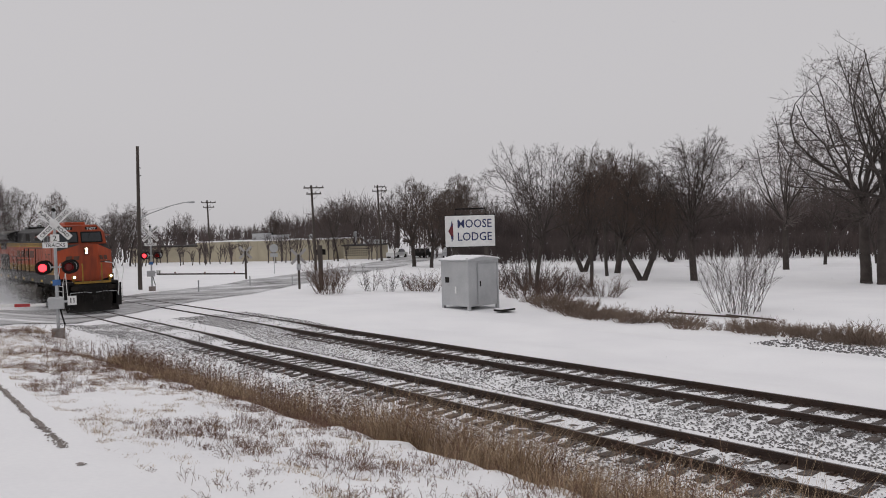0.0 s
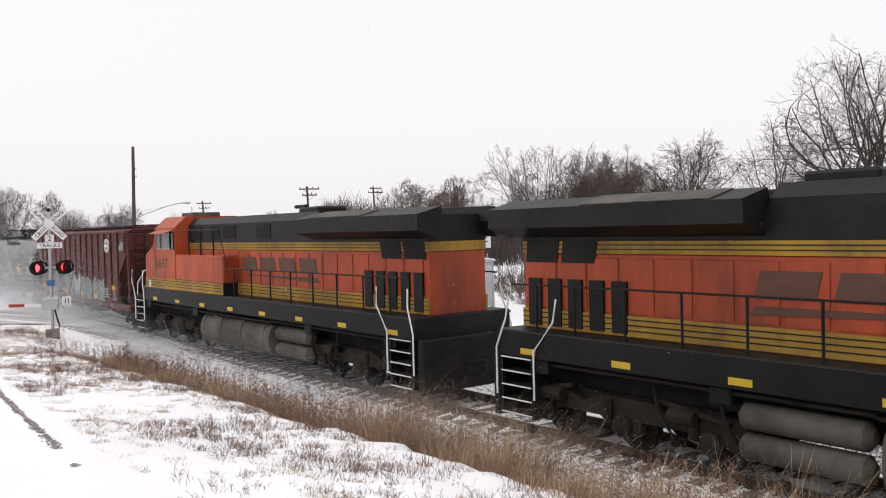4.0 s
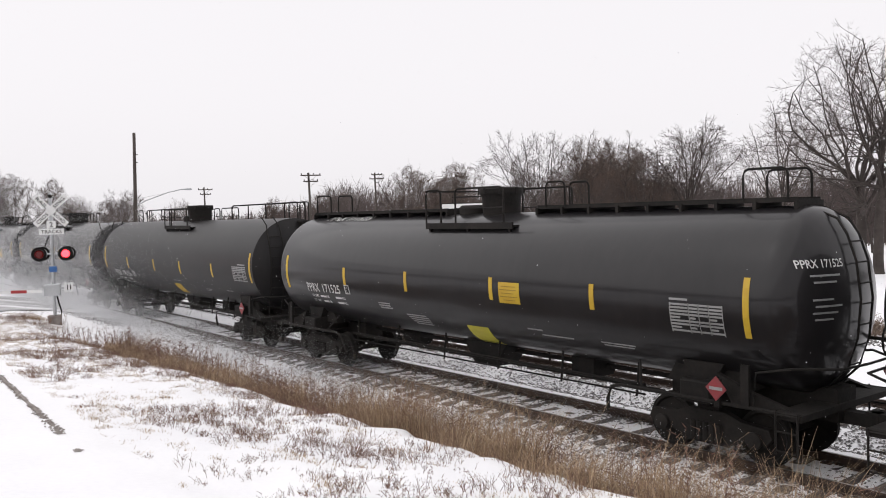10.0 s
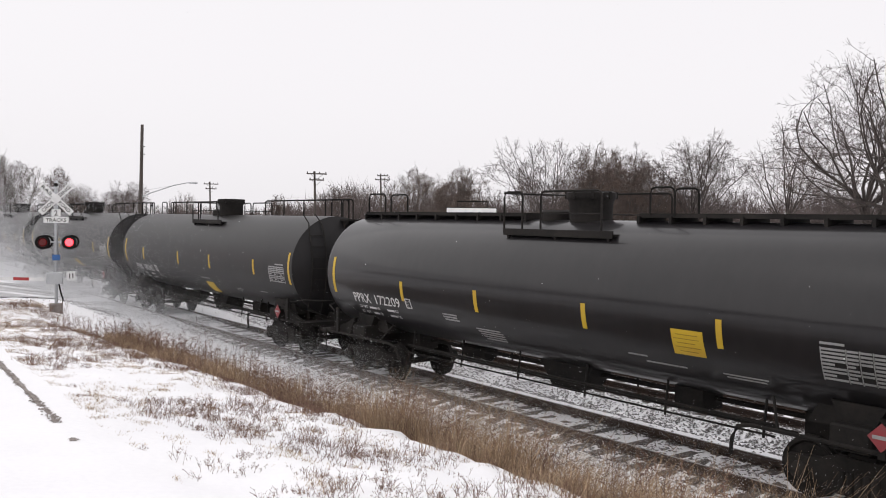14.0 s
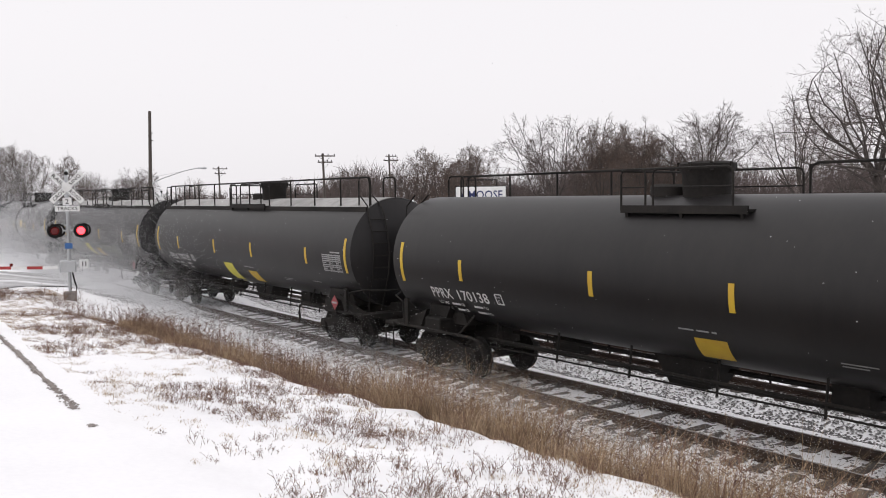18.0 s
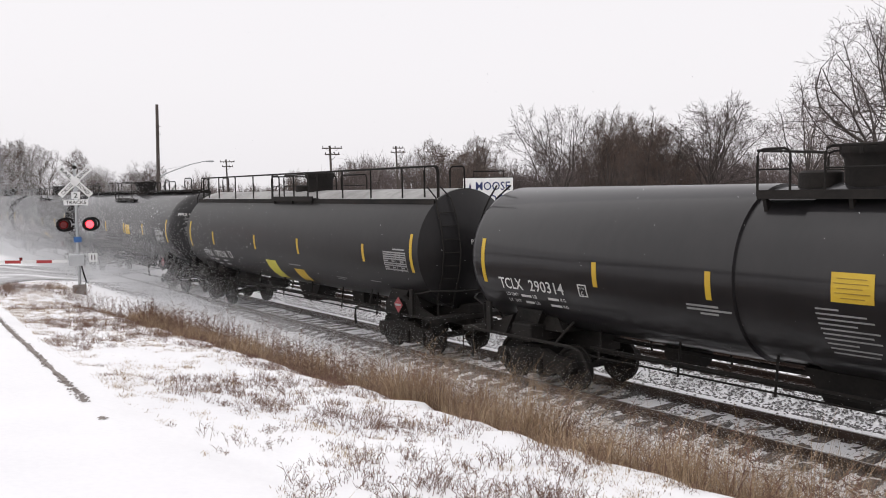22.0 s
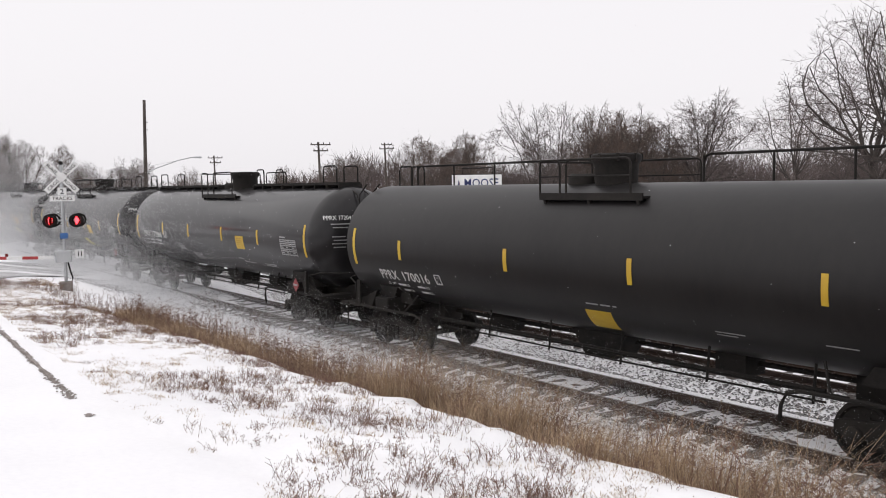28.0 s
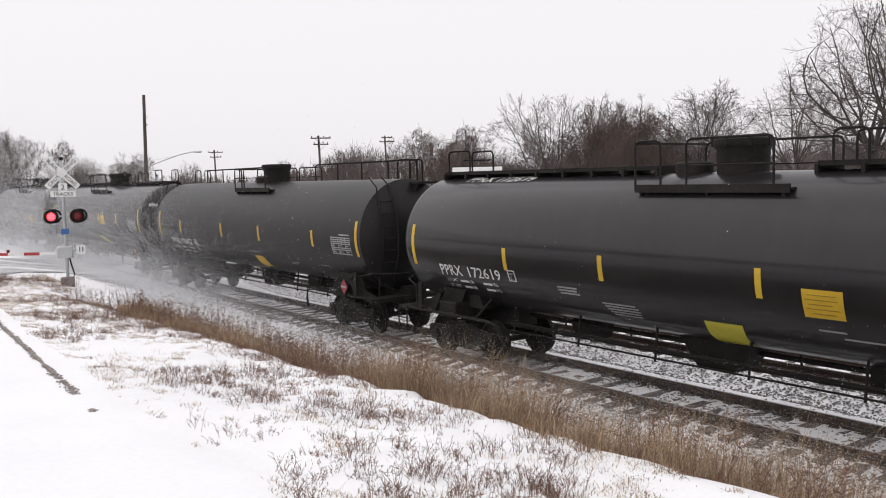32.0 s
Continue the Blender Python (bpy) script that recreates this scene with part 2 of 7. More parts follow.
def ground_z(x, y):
    """Height of the snow: bank, ditch, ballast beds of two tracks, flat verge, low ridge, park."""
    crest = lerp(x, *CREST)
    near = crest + min(9.0, 6.5 - y) * 0.13
    ditch = -0.5
    z = near + (ditch - near) * step(6.6, 9.2, y)
    bed = -0.21
    z += (bed - z) * step(9.9, 11.7, y)
    far = lerp(y, (19.6, 22.5, 26, 29.0, 34, 60, 110, 400), (-0.21, -0.40, -0.30, -0.75, -0.95, -0.8, -0.6, 0.5))
    z += (far - z) * step(19.4, 20.2, y)
    inner = min(abs(y - TRACK_1), abs(y - TRACK_2))
    if inner < 1.2 and x > -60:
        z += (0.036 + 0.035 * noise.noise((x * 1.6, y * 2.4, 3.0)) + 0.03 * noise.noise((x * 5.0, y * 3.0, 6.0))) * step(1.2, 0.9, inner)
    trough = 0.16 * math.exp(-((y - (TRACK_1 + TRACK_2) / 2) / 0.5) ** 2)
    z -= trough
    # the road crossing lies level with the rails
    road = step(-30.5, -36.0, x)
    level = lerp(y, (-40, 3, 7.5, 11.0, 20.5, 26, 60, 110, 400), (0.9, 0.75, 0.5, -0.06, -0.06, -0.3, -0.7, -0.5, 0.5))
    z += (level - z) * road
    lumps = noise.noise((x * 0.22, y * 0.22, 3.1)) * 0.10 + noise.noise((x * 0.8, y * 0.8, 7.7)) * 0.035
    lumps += 0.10 * math.exp(-((y - 7.0) / 0.9) ** 2) * (noise.noise((x * 0.9, y * 0.5, 1.1)) + 0.6 * noise.noise((x * 2.3, y * 1.5, 5.1)))
    if y < 7.6:
        lumps += 0.07 * noise.noise((x * 1.3, y * 1.9, 4.4)) + 0.045 * noise.noise((x * 3.0, y * 3.4, 0.4))
    if y < 6.0 and x > -33:
        lumps *= 0.12 + 0.88 * step(0.05, 1.0, y - lerp(x, *LANE))
    calm = 0.12 if 10.8 < y < 20.4 else (1.0 if x > -33 or y > 24 else 0.35)
    return z + lumps * calm


def grid_axis(spans):
    out = [spans[0][0]]
    for a, b, d in spans:
        n = max(1, round((b - a) / d))
        out += [a + (b - a) * (i + 1) / n for i in range(n)]
    return out


gx = grid_axis(((-2600, -300, 300), (-300, -120, 20), (-120, -50, 2.0), (-50, -30, 0.7), (-30, 4, 0.22), (4, 30, 2), (30, 300, 45), (300, 2600, 500)))
gy = grid_axis(((-600, -20, 80), (-20, -2, 2), (-2, 2, 0.5), (2, 11, 0.2), (11, 24, 0.3), (24, 40, 0.6), (40, 120, 3), (120, 400, 28), (400, 3000, 400)))
gm = Mesh()
gm.v = [(x, y, ground_z(x, y)) for y in gy for x in gx]
nx = len(gx)
gm.f = [(j * nx + i, j * nx + i + 1, (j + 1) * nx + i + 1, (j + 1) * nx + i) for j in range(len(gy) - 1) for i in range(nx - 1)]
ground = part("ground", gm, SNOW, smooth=60)
tagged(ground, "snow-covered ground with a bank and ditch", "ground", kind="structure")

# ---- tracks ----
GAUGE = 1.40   # between the rail heads' middles
RAIL_SECTION = ((-0.07, -0.17), (0.07, -0.17), (0.07, -0.155), (0.012, -0.135), (0.012, -0.045), (0.036, -0.035), (0.036, -0.006), (0.028, 0.0),
                (-0.028, 0.0), (-0.036, -0.006), (-0.036, -0.035), (-0.012, -0.045), (-0.012, -0.135), (-0.07, -0.155))
tie_data = Mesh().box(-0.115, 0.115, -1.26, 1.26, -0.36, -0.165, 0.015).data("tie", TIE)


def railway_track(y, label, seed):
    rnd = random.Random(seed)
    t = thing("railway_track", label, "railway track", pose(0, y, 0), "railway tracks", "structure")
    for s in (-1, 1):
        part("rail", Mesh().prism([(a + s * GAUGE / 2, b) for a, b in RAIL_SECTION], -140, 40, "yz"), RAIL, t)
        part("rail_head", Mesh().box(-140, 40, s * GAUGE / 2 - 0.02, s * GAUGE / 2 + 0.02, 0.0005, 0.002), RAIL_TOP, t, "worn bright running face")
    x = -78.0
    while x < 8:
        part("tie", tie_data, TIE, t, at=pose(x, rnd.uniform(-0.06, 0.06), rnd.uniform(-0.012, 0.008), 0, 0, rnd.uniform(-1.2, 1.2)))
        x += 0.51 + rnd.uniform(-0.03, 0.03)
    plates = Mesh()
    x = -45.0
    while x < 8:
        for s in (-1, 1):
            c = s * GAUGE / 2
            plates.box(x - 0.09, x + 0.09, c - 0.17, c + 0.17, -0.168, -0.15)
            for q in (-0.10, 0.10):
                plates.box(x - 0.03, x + 0.03, c + q - 0.025, c + q + 0.025, -0.15, -0.115)
            plates.box(x + 0.12, x + 0.16, c - 0.09, c + 0.09, -0.2, -0.12)
        x += 0.51
    part("rail_fastenings", plates, RAIL, t)["kind"] = "stuff"
    return t


near_track = railway_track(TRACK_1, "railway track with dark ties in snowy ballast", 3)
far_track = railway_track(TRACK_2, "second railway track beside it, snow between ties", 4)


# ---- rolling stock: x ahead, z up from the rail tops, y = 0 on the track's middle ----
WHEEL_R = 0.457
WHEELS = []          # wheelsets, which all turn alike


def on_tank(vs, x, z, r, zc, side=-1, proud=0.02):
    """Bends flat letters or panels onto the tank's side."""
    out = []
    for a, b, c in vs:
        zz = z + c
        h = max(0.05, r * r - (zz - zc) ** 2)
        out.append((x + a, side * (math.sqrt(h) + proud), zz))
    return out


def panel_on_tank(m, x0, x1, z0, z1, r, zc, lean=0.0, n=6, proud=0.006):
    vs, fs = [], []
    for i in range(n + 1):
        z = z0 + (z1 - z0) * i / n
        dx = lean * (1 - i / n)
        for lift in (0.0, proud):
            y = -(math.sqrt(max(0.02, r * r - (z - zc) ** 2)) + lift)
            vs += [(x0 + dx, y, z), (x1 + dx, y, z)]
    for i in range(n):
        a = 4 * i
        fs += [(a + 2, a + 3, a + 7, a + 6), (a, a + 4, a + 5, a + 1), (a, a + 2, a + 6, a + 4), (a + 1, a + 5, a + 7, a + 3)]
    fs += [(0, 1, 3, 2), (4 * n, 4 * n + 2, 4 * n + 3, 4 * n + 1)]
    m.add(vs, fs)


wheelset_mesh = Mesh()
for s_ in (-1, 1):
    c_ = s_ * GAUGE / 2
    wheelset_mesh.lathe(((c_ - s_ * 0.065, WHEEL_R + 0.025), (c_ - s_ * 0.035, WHEEL_R + 0.02), (c_ - s_ * 0.03, WHEEL_R), (c_ + s_ * 0.07, WHEEL_R - 0.004),
                         (c_ + s_ * 0.07, WHEEL_R - 0.06), (c_ + s_ * 0.03, WHEEL_R - 0.09), (c_ + s_ * 0.02, 0.15), (c_ + s_ * 0.08, 0.12), (c_ + s_ * 0.08, 0.07)), "y", 20)
    for k_ in range(3):
        w_ = 2 * math.pi * k_ / 3
        wheelset_mesh.box(0.2 * math.cos(w_) - 0.05, 0.2 * math.cos(w_) + 0.05, c_ + s_ * 0.02, c_ + s_ * 0.045, 0.2 * math.sin(w_) - 0.05, 0.2 * math.sin(w_) + 0.05)
wheelset_mesh.lathe(((-0.98, 0.075), (0.98, 0.075)), "y", 10)
wheelset_data = wheelset_mesh.data("wheelset", GEAR, 40)

side_frame = Mesh()
for s_ in (-1, 1):
    y0_, y1_ = (0.88, 1.02) if s_ > 0 else (-1.02, -0.88)
    outline_ = ((-1.18, 0.52), (-1.12, 0.66), (-0.62, 0.70), (-0.36, 0.80), (0.36, 0.80), (0.62, 0.70), (1.12, 0.66), (1.18, 0.52), (1.06, 0.38),
                (0.74, 0.40), (0.38, 0.24), (-0.38, 0.24), (-0.74, 0.40), (-1.06, 0.38))
    side_frame.prism(outline_, y0_, y1_)
    for e_ in (-0.89, 0.89):
        side_frame.lathe(((s_ * 1.02, 0.14), (s_ * 1.09, 0.14), (s_ * 1.12, 0.09)), "y", 12, (e_, 0, WHEEL_R))
    for k_ in range(5):
        side_frame.lathe(((0.29, 0.06), (0.6, 0.06)), "z", 8, (-0.24 + 0.12 * k_, s_ * 1.05, 0))
side_frame.box(-0.2, 0.2, -0.98, 0.98, 0.5, 0.86)
bogie_data = side_frame.data("bogie", GEAR, 40)


def add_bogie(car, x):
    b = part("bogie", bogie_data, GEAR, car, at=pose(x, 0, 0))
    for a in (-0.89, 0.89):
        w = part("wheelset", wheelset_data, GEAR, b)
        w.matrix_parent_inverse = pose(a, 0, WHEEL_R)
        WHEELS.append(w)
    return b


def coupler_mesh(x, s):
    """Draft sill end and knuckle, s = +1 for the front end."""
    m = Mesh()
    m.box(min(x, x - s * 0.75), max(x, x - s * 0.75), -0.11, 0.11, 0.75, 0.95)
    m.prism(((x, -0.15), (x + s * 0.2, -0.17), (x + s * 0.26, -0.03), (x + s * 0.16, 0.02), (x + s * 0.2, 0.13), (x, 0.15)), 0.70, 1.0, "xy")
    return m


def hoop(m, x0, x1, y, z0, z1, r=0.022):
    """A bent pipe: up, across, down, with rounded corners."""
    c = 0.10
    m.tube(((x0, y, z0), (x0, y, z1 - c), (x0 + c * 0.3, y, z1 - c * 0.3), (x0 + c, y, z1), (x1 - c, y, z1), (x1 - c * 0.3, y, z1 - c * 0.3), (x1, y, z1 - c), (x1, y, z0)), r, 6)


R_TANK, Z_TANK = 1.50, 2.66


def head_x(kind, y, z):
    """How far ahead of the car's middle the tank's end lies at a height and a distance from its axis."""
    half, deep = ENDS_OF[kind]
    q = min(1.0, (y * y + (z - Z_TANK) ** 2) / R_TANK ** 2)
    return half + deep * (1 - q if kind in ("railed", "jacketed") else math.sqrt(1 - q))


# where the round shell ends, and how far the end bulges
ENDS_OF = {"walkway": (7.74, 0.74), "belted": (7.74, 0.68), "railed": (7.85, 0.46), "jacketed": (7.85, 0.52)}


def tank_body(kind):
    half, deep = ENDS_OF[kind]
    prof = []
    for i in range(11):
        a = math.pi / 2 * i / 10
        r = max(0.02, R_TANK * math.sin(a))
        prof.append((-head_x(kind, 0, Z_TANK + r), r))
    n = len(prof)
    if kind == "belted":
        prof += [(-1.30, R_TANK), (-1.28, R_TANK - 0.05), (-0.32, R_TANK - 0.05), (-0.30, R_TANK)]
    else:
        prof += [(-5.0 + 2.5 * i, R_TANK) for i in range(5)]
    prof += [(-a, r) for a, r in prof[n - 1::-1]]
    return Mesh().lathe(prof, "x", 64, (0, 0, Z_TANK))


def bars(m, x0, z0, rows, r, zc, bar=0.05, pitch=0.105, lean=0.0):
    """Unreadable small writing as plain bars; rows are lists of (start, end)."""
    for i, row in enumerate(rows):
        z = z0 - i * pitch
        for a, b in row:
            panel_on_tank(m, x0 + a, x0 + b, z, z + bar, r, zc, n=1)


# stripes along the side, the short ones' height, the number (start, width, height), table, notice and panels
MARKS_OF = {
    "walkway": dict(stations=(-7.5, -4.35, -1.6, 1.52, 4.4, 7.55), lift=2.16, number=(-6.6, 2.08, 1.97), table=(6.05, 2.46), square=(3.78, 2.17), slant=(0.35, 1.24, 1.70)),
    "belted": dict(stations=(-7.5, -4.25, -1.75, 1.8, 4.42, 7.6), lift=2.29, number=(-7.02, 1.9, 2.05), table=(6.55, 2.62), square=(0.64, 2.68), slant=(0, 1.2, 1.7)),
    "railed": dict(stations=(-7.5, -5.2, -1.3, 1.7, 5.25, 7.65), lift=2.30, number=(-6.45, 2.05, 1.84), table=(6.33, 2.68), low=0.8),
    "jacketed": dict(stations=(-7.5, -5.2, -1.6, 1.5, 5.3, 7.55), lift=2.28, number=(-6.4, 2.02, 1.83), table=(6.3, 2.66), low=0.72, slant=(-1.1, 1.26, 1.97))}


def tank_car(kind, number, options=(), marks={}):
    """kind: walkway (glossy, low walk along the top), railed (full-length hand rail on the far side),
    jacketed (rail on the near edge of a stepped jacket), belted (recessed belt and a small platform)."""
    word = {"walkway": "glossy black tank car with top walkway and yellow marks",
            "railed": "dull black tank car with a long top railing",
            "jacketed": "dull black jacketed tank car with edge railing",
            "belted": "black tank car with a recessed belt"}[kind]
    if "scrawl" in options:
        word = "dull black tank car with white spray-painted scrawl"
    car = thing("tank_car", word, "tank car", group="tank cars of the train")
    paint = BLACK if kind in ("walkway", "belted") else DULL
    part("tank", tank_body(kind), paint, car, smooth=30)
    top = Z_TANK + R_TANK
    # sills and couplers
    for s in (-1, 1):
        part("coupler", coupler_mesh(s * 8.66, s), GEAR, car)
        part("end_sill", Mesh().box(min(s * 5.2, s * 8.3), max(s * 5.2, s * 8.3), -0.28, 0.28, 0.78, 1.3), GEAR, car)
        part("end_platform", Mesh().box(min(s * 7.9, s * 8.35), max(s * 7.9, s * 8.35), -1.42, 1.42, 0.98, 1.08), GEAR, car)
        for y in (-1.2, 1.2):
            gusset = Mesh()
            gusset.prism([(s * 7.3 + a * s, b) for a, b in ((0, 1.3), (0.9, 1.06), (0.9, 1.0), (-0.2, 1.0), (-0.5, 1.5))], y - 0.05, y + 0.05)
            part("gusset", gusset, GEAR, car)
        saddle = Mesh()
        saddle.prism([(s * a, b) for a, b in ((5.6, 1.2), (5.9, 1.7), (6.9, 1.7), (7.2, 1.2))], -0.95, 0.95)
        part("saddle", saddle, GEAR, car)
        add_bogie(car, s * 6.45)
        # ladder, grab bars and end rail
        sill = Mesh()
        sill.box(min(s * 6.15, s * 6.75), max(s * 6.15, s * 6.75), -1.36, 1.36, 0.98, 1.34, 0.03)
        for y in (-1.0, 1.0):
            sill.prism([(s * 6.2, 1.34), (s * 6.7, 1.34), (s * 6.85, 1.62), (s * 6.05, 1.62)], y - 0.12, y + 0.12)
        part("bolster", sill, GEAR, car)
        for y in (-1.4, 1.4):
            bar = Mesh()
            bar.tube(((s * 8.32, y, 1.06), (s * 4.95, y, 1.06), (s * 4.72, y, 1.0), (s * 4.6, y * 0.97, 0.78), (s * 4.55, y * 0.93, 0.52)), 0.034, 6)
            bar.tube(((s * 5.4, y, 1.06), (s * 5.15, y * 0.8, 1.5)), 0.024, 5)
            bar.box(s * 7.42 - 0.07, s * 7.42 + 0.07, y - 0.03, y + 0.03, 1.06, 1.72)
            bar.tube(((s * 7.55, y, 1.06), (s * 7.6, y, 1.62), (s * 8.1, y * 0.9, 1.72), (s * 8.62, y * 0.55, 1.72), (s * 8.66, 0, 1.72)), 0.022, 6)
            part("side_grab_rail", bar, GEAR, car)
        for y in (-1.45, 1.45):
            ladder = Mesh()
            for x in (s * 7.95, s * 8.3):
                ladder.tube(((x, y, 0.45), (x, y, 1.1)), 0.018, 5)
            for z in (0.5, 0.8, 1.05):
                ladder.tube(((s * 7.95, y, z), (s * 8.3, y, z)), 0.016, 5)
            part("corner_step", ladder, GEAR, car)
        ladder = Mesh()
        la, lb = (-0.1, 0.3) if kind == "walkway" else (-1.0, -0.6)
        for q in (la, lb):
            ladder.tube([(s * (head_x(kind, q, z) + 0.1), q, z) for z in (1.1, 1.6, 2.1, 2.7, 3.3, 3.7, 3.95)] + [(s * 7.6, q, top + 0.05)], 0.02, 5)
        for i in range(8):
            z = 1.35 + 0.32 * i
            ladder.tube([(s * (head_x(kind, q, z) + 0.1), q, z) for q in (la, lb)], 0.014, 5)
        part("end_ladder", ladder, GEAR, car)
    wheel = Mesh()
    bx_ = 8.62
    wheel.tube([(bx_, 0.75 + 0.26 * math.cos(2 * math.pi * i / 16), 2.0 + 0.26 * math.sin(2 * math.pi * i / 16)) for i in range(17)], 0.02, 5)
    for i in range(4):
        wheel.tube(((bx_, 0.75, 2.0), (bx_, 0.75 + 0.26 * math.cos(math.pi * i / 2), 2.0 + 0.26 * math.sin(math.pi * i / 2))), 0.014, 5)
    wheel.tube(((7.9, 0.75, 2.0), (bx_, 0.75, 2.0)), 0.03, 6)
    part("brake_wheel", wheel, GEAR, car)
    # fittings beneath
    out = Mesh()
    out.lathe(((0.62, 0.12), (0.75, 0.3), (1.2, 0.34)), "z", 14)
    out.prism(((-0.75, 1.2), (-0.35, 0.66), (0.35, 0.66), (0.75, 1.2)), -0.35, 0.35)
    part("bottom_outlet", out, GEAR, car)
    low = Mesh()
    for y in (-0.8, 0.8):
        low.tube(((-5.0, y, 0.98), (5.0, y, 0.98)), 0.028, 6)
        low.tube(((-5.0, y, 0.80), (5.0, y, 0.80)), 0.020, 5)
        for i in range(6):
            x = -4.8 + 9.6 * i / 5
            low.tube(((x, y, 0.74), (x, y * 0.9, 1.4)), 0.024, 5)
    part("lower_safety_rail", low, GEAR, car)
    brake = Mesh()
    brake.lathe(((-3.9, 0.22), (-3.1, 0.22)), "x", 12, (0, 0.3, 0.95))
    brake.box(2.7, 3.3, -0.3, 0.3, 0.8, 1.2)
    brake.tube(((-5.2, -0.5, 0.85), (5.2, -0.5, 0.85)), 0.03, 5)
    brake.tube(((-5.2, 0.1, 1.0), (5.2, 0.1, 1.0)), 0.05, 5)
    part("brake_gear", brake, GEAR, car)
    # dome fittings
    dx, vr = {"walkway": (0.3, 0.51), "belted": (0.25, 0.57), "railed": (0.15, 0.50), "jacketed": (0.27, 0.47)}[kind]
    part("valve_housing", Mesh().lathe([(top + h, r * vr) for h, r in ((-0.12, 0.84), (0.36, 0.88), (0.42, 0.96), (0.46, 1.0), (0.55, 1.0), (0.585, 0.9), (0.595, 0.2))], "z", 24, (dx, 0, 0)), GEAR, car, smooth=35)
    for q in range(8):
        bx, by = dx + 0.98 * vr * math.cos(0.785 * q), 0.98 * vr * math.sin(0.785 * q)
        part("housing_bolt", Mesh().box(bx - 0.025, bx + 0.025, by - 0.025, by + 0.025, top + 0.43, top + 0.575), GEAR, car)
    # platform on both sides of the housing, hung low on the shell, with bent-pipe rails
    px0, px1, zp, zh = {"walkway": (-1.2, 1.8, 3.86, top + 0.56), "belted": (-1.16, 1.86, 3.96, top + 0.54),
                        "railed": (-0.95, 1.68, 3.88, top + 0.46), "jacketed": (-1.1, 1.7, 3.9, top + 0.5)}[kind]
    for s in (-1, 1):
        plat = Mesh()
        plat.box(px0, px1, min(s * 0.72, s * 1.04), max(s * 0.72, s * 1.04), zp, zp + 0.04)
        plat.box(px0, px1, min(s * 1.02, s * 1.06), max(s * 1.02, s * 1.06), zp - 0.04, zp + 0.10)
        for x in (px0 + 0.12, (px0 + px1) / 2, px1 - 0.12):
            plat.prism([(s * 1.04, zp), (s * 1.04, zp - 0.05), (s * 0.98, zp - 0.26), (s * 0.86, zp - 0.1)], x - 0.03, x + 0.03, "yz")
        part("platform", plat, GEAR, car)
        for a, b in ((px0, px0 + 0.56), (px1 - 1.9, px1 - 0.28)):
            rail = Mesh()
            hoop(rail, a, b, s * 1.04, zp, zh)
            rail.tube(((a, s * 1.04, zp + 0.42), (b, s * 1.04, zp + 0.42)), 0.014, 5)
            part("platform_railing", rail, GEAR, car)
    part("hatch", Mesh().lathe(((top - 0.1, 0.34), (top + 0.16, 0.34), (top + 0.2, 0.28)), "z", 16, (-0.7, 0.0, 0)), GEAR, car, smooth=35)
    part("end_bar", Mesh().tube(((px0, -1.04, zh - 0.02), (px0, 1.04, zh - 0.02)), 0.022, 6), GEAR, car)
    if kind == "walkway":
        walk_way = Mesh()
        for a, b in ((-7.7, px0 - 0.05), (px1 + 0.05, 7.7)):
            walk_way.box(a, b, -0.34, 0.34, top + 0.09, top + 0.115)
            walk_way.box(a, b, -0.36, -0.33, top + 0.06, top + 0.14)
            walk_way.box(a, b, 0.33, 0.36, top + 0.06, top + 0.14)
            n = 8
            for i in range(n + 1):
                x = a + (b - a) * i / n
                walk_way.box(x - 0.03, x + 0.03, -0.4, 0.4, top - 0.06, top + 0.09)
        part("walkway", walk_way, GEAR, car)
        for x0, x1 in ((-7.55, -6.75), (6.75, 7.55), (px1 + 0.3, px1 + 0.85)):
            for y in (-0.36, 0.36):
                ends = Mesh()
                hoop(ends, x0, x1, y, top + 0.1, top + 0.62)
                part("walkway_hoop", ends, GEAR, car)
    elif kind in ("railed", "jacketed"):
        y = 0.6 if kind == "railed" else -0.80
        zb, zr = (top - 0.16, top + 0.52) if kind == "railed" else (top - 0.30, top + 0.56)
        long = Mesh()
        for a, b in ((-7.5, px0 - 0.1), (px1 + 0.1, 7.55)) if kind == "railed" else ((-7.75, 7.75),):
            n = max(3, round((b - a) / 1.58))
            for i in range(n + 1):
                x = a + (b - a) * i / n
                long.tube(((x, y, zb), (x, y, zr - 0.02)), 0.024, 5)
            long.tube(((a, y, zr - 0.15), (a + 0.04, y, zr - 0.04), (a + 0.15, y, zr), (b - 0.15, y, zr), (b - 0.04, y, zr - 0.04), (b, y, zr - 0.15)), 0.026, 6)
        for s in (-1, 1):
            x0, x1 = sorted((s * 7.2, s * 7.8))
            for q in ((0.2, 0.6) if kind == "railed" else (-0.80, 0.0)):
                hoop(long, x0, x1, q, top - 0.2, zr)
        part("top_railing", long, GEAR, car)
        deck = Mesh()
        if kind == "railed":
            for s in (-1, 1):
                deck.box(min(s * 7.55, s * 8.3), max(s * 7.55, s * 8.3), 0.1, 0.72, top - 0.14, top - 0.08)
                deck.prism([(s * 7.75, top - 0.14), (s * 8.25, top - 0.14), (s * 7.85, top - 0.5)], 0.15, 0.2)
            part("end_step", deck, GEAR, car)
        else:
            deck.box(-7.85, 7.85, -0.98, -0.78, top - 0.33, top - 0.28)
            deck.box(-7.85, 7.85, -0.99, -0.95, top - 0.38, top - 0.24)
            for i in range(11):
                deck.box(-7.7 + 1.54 * i - 0.03, -7.7 + 1.54 * i + 0.03, -0.97, -0.75, top - 0.46, top - 0.33)
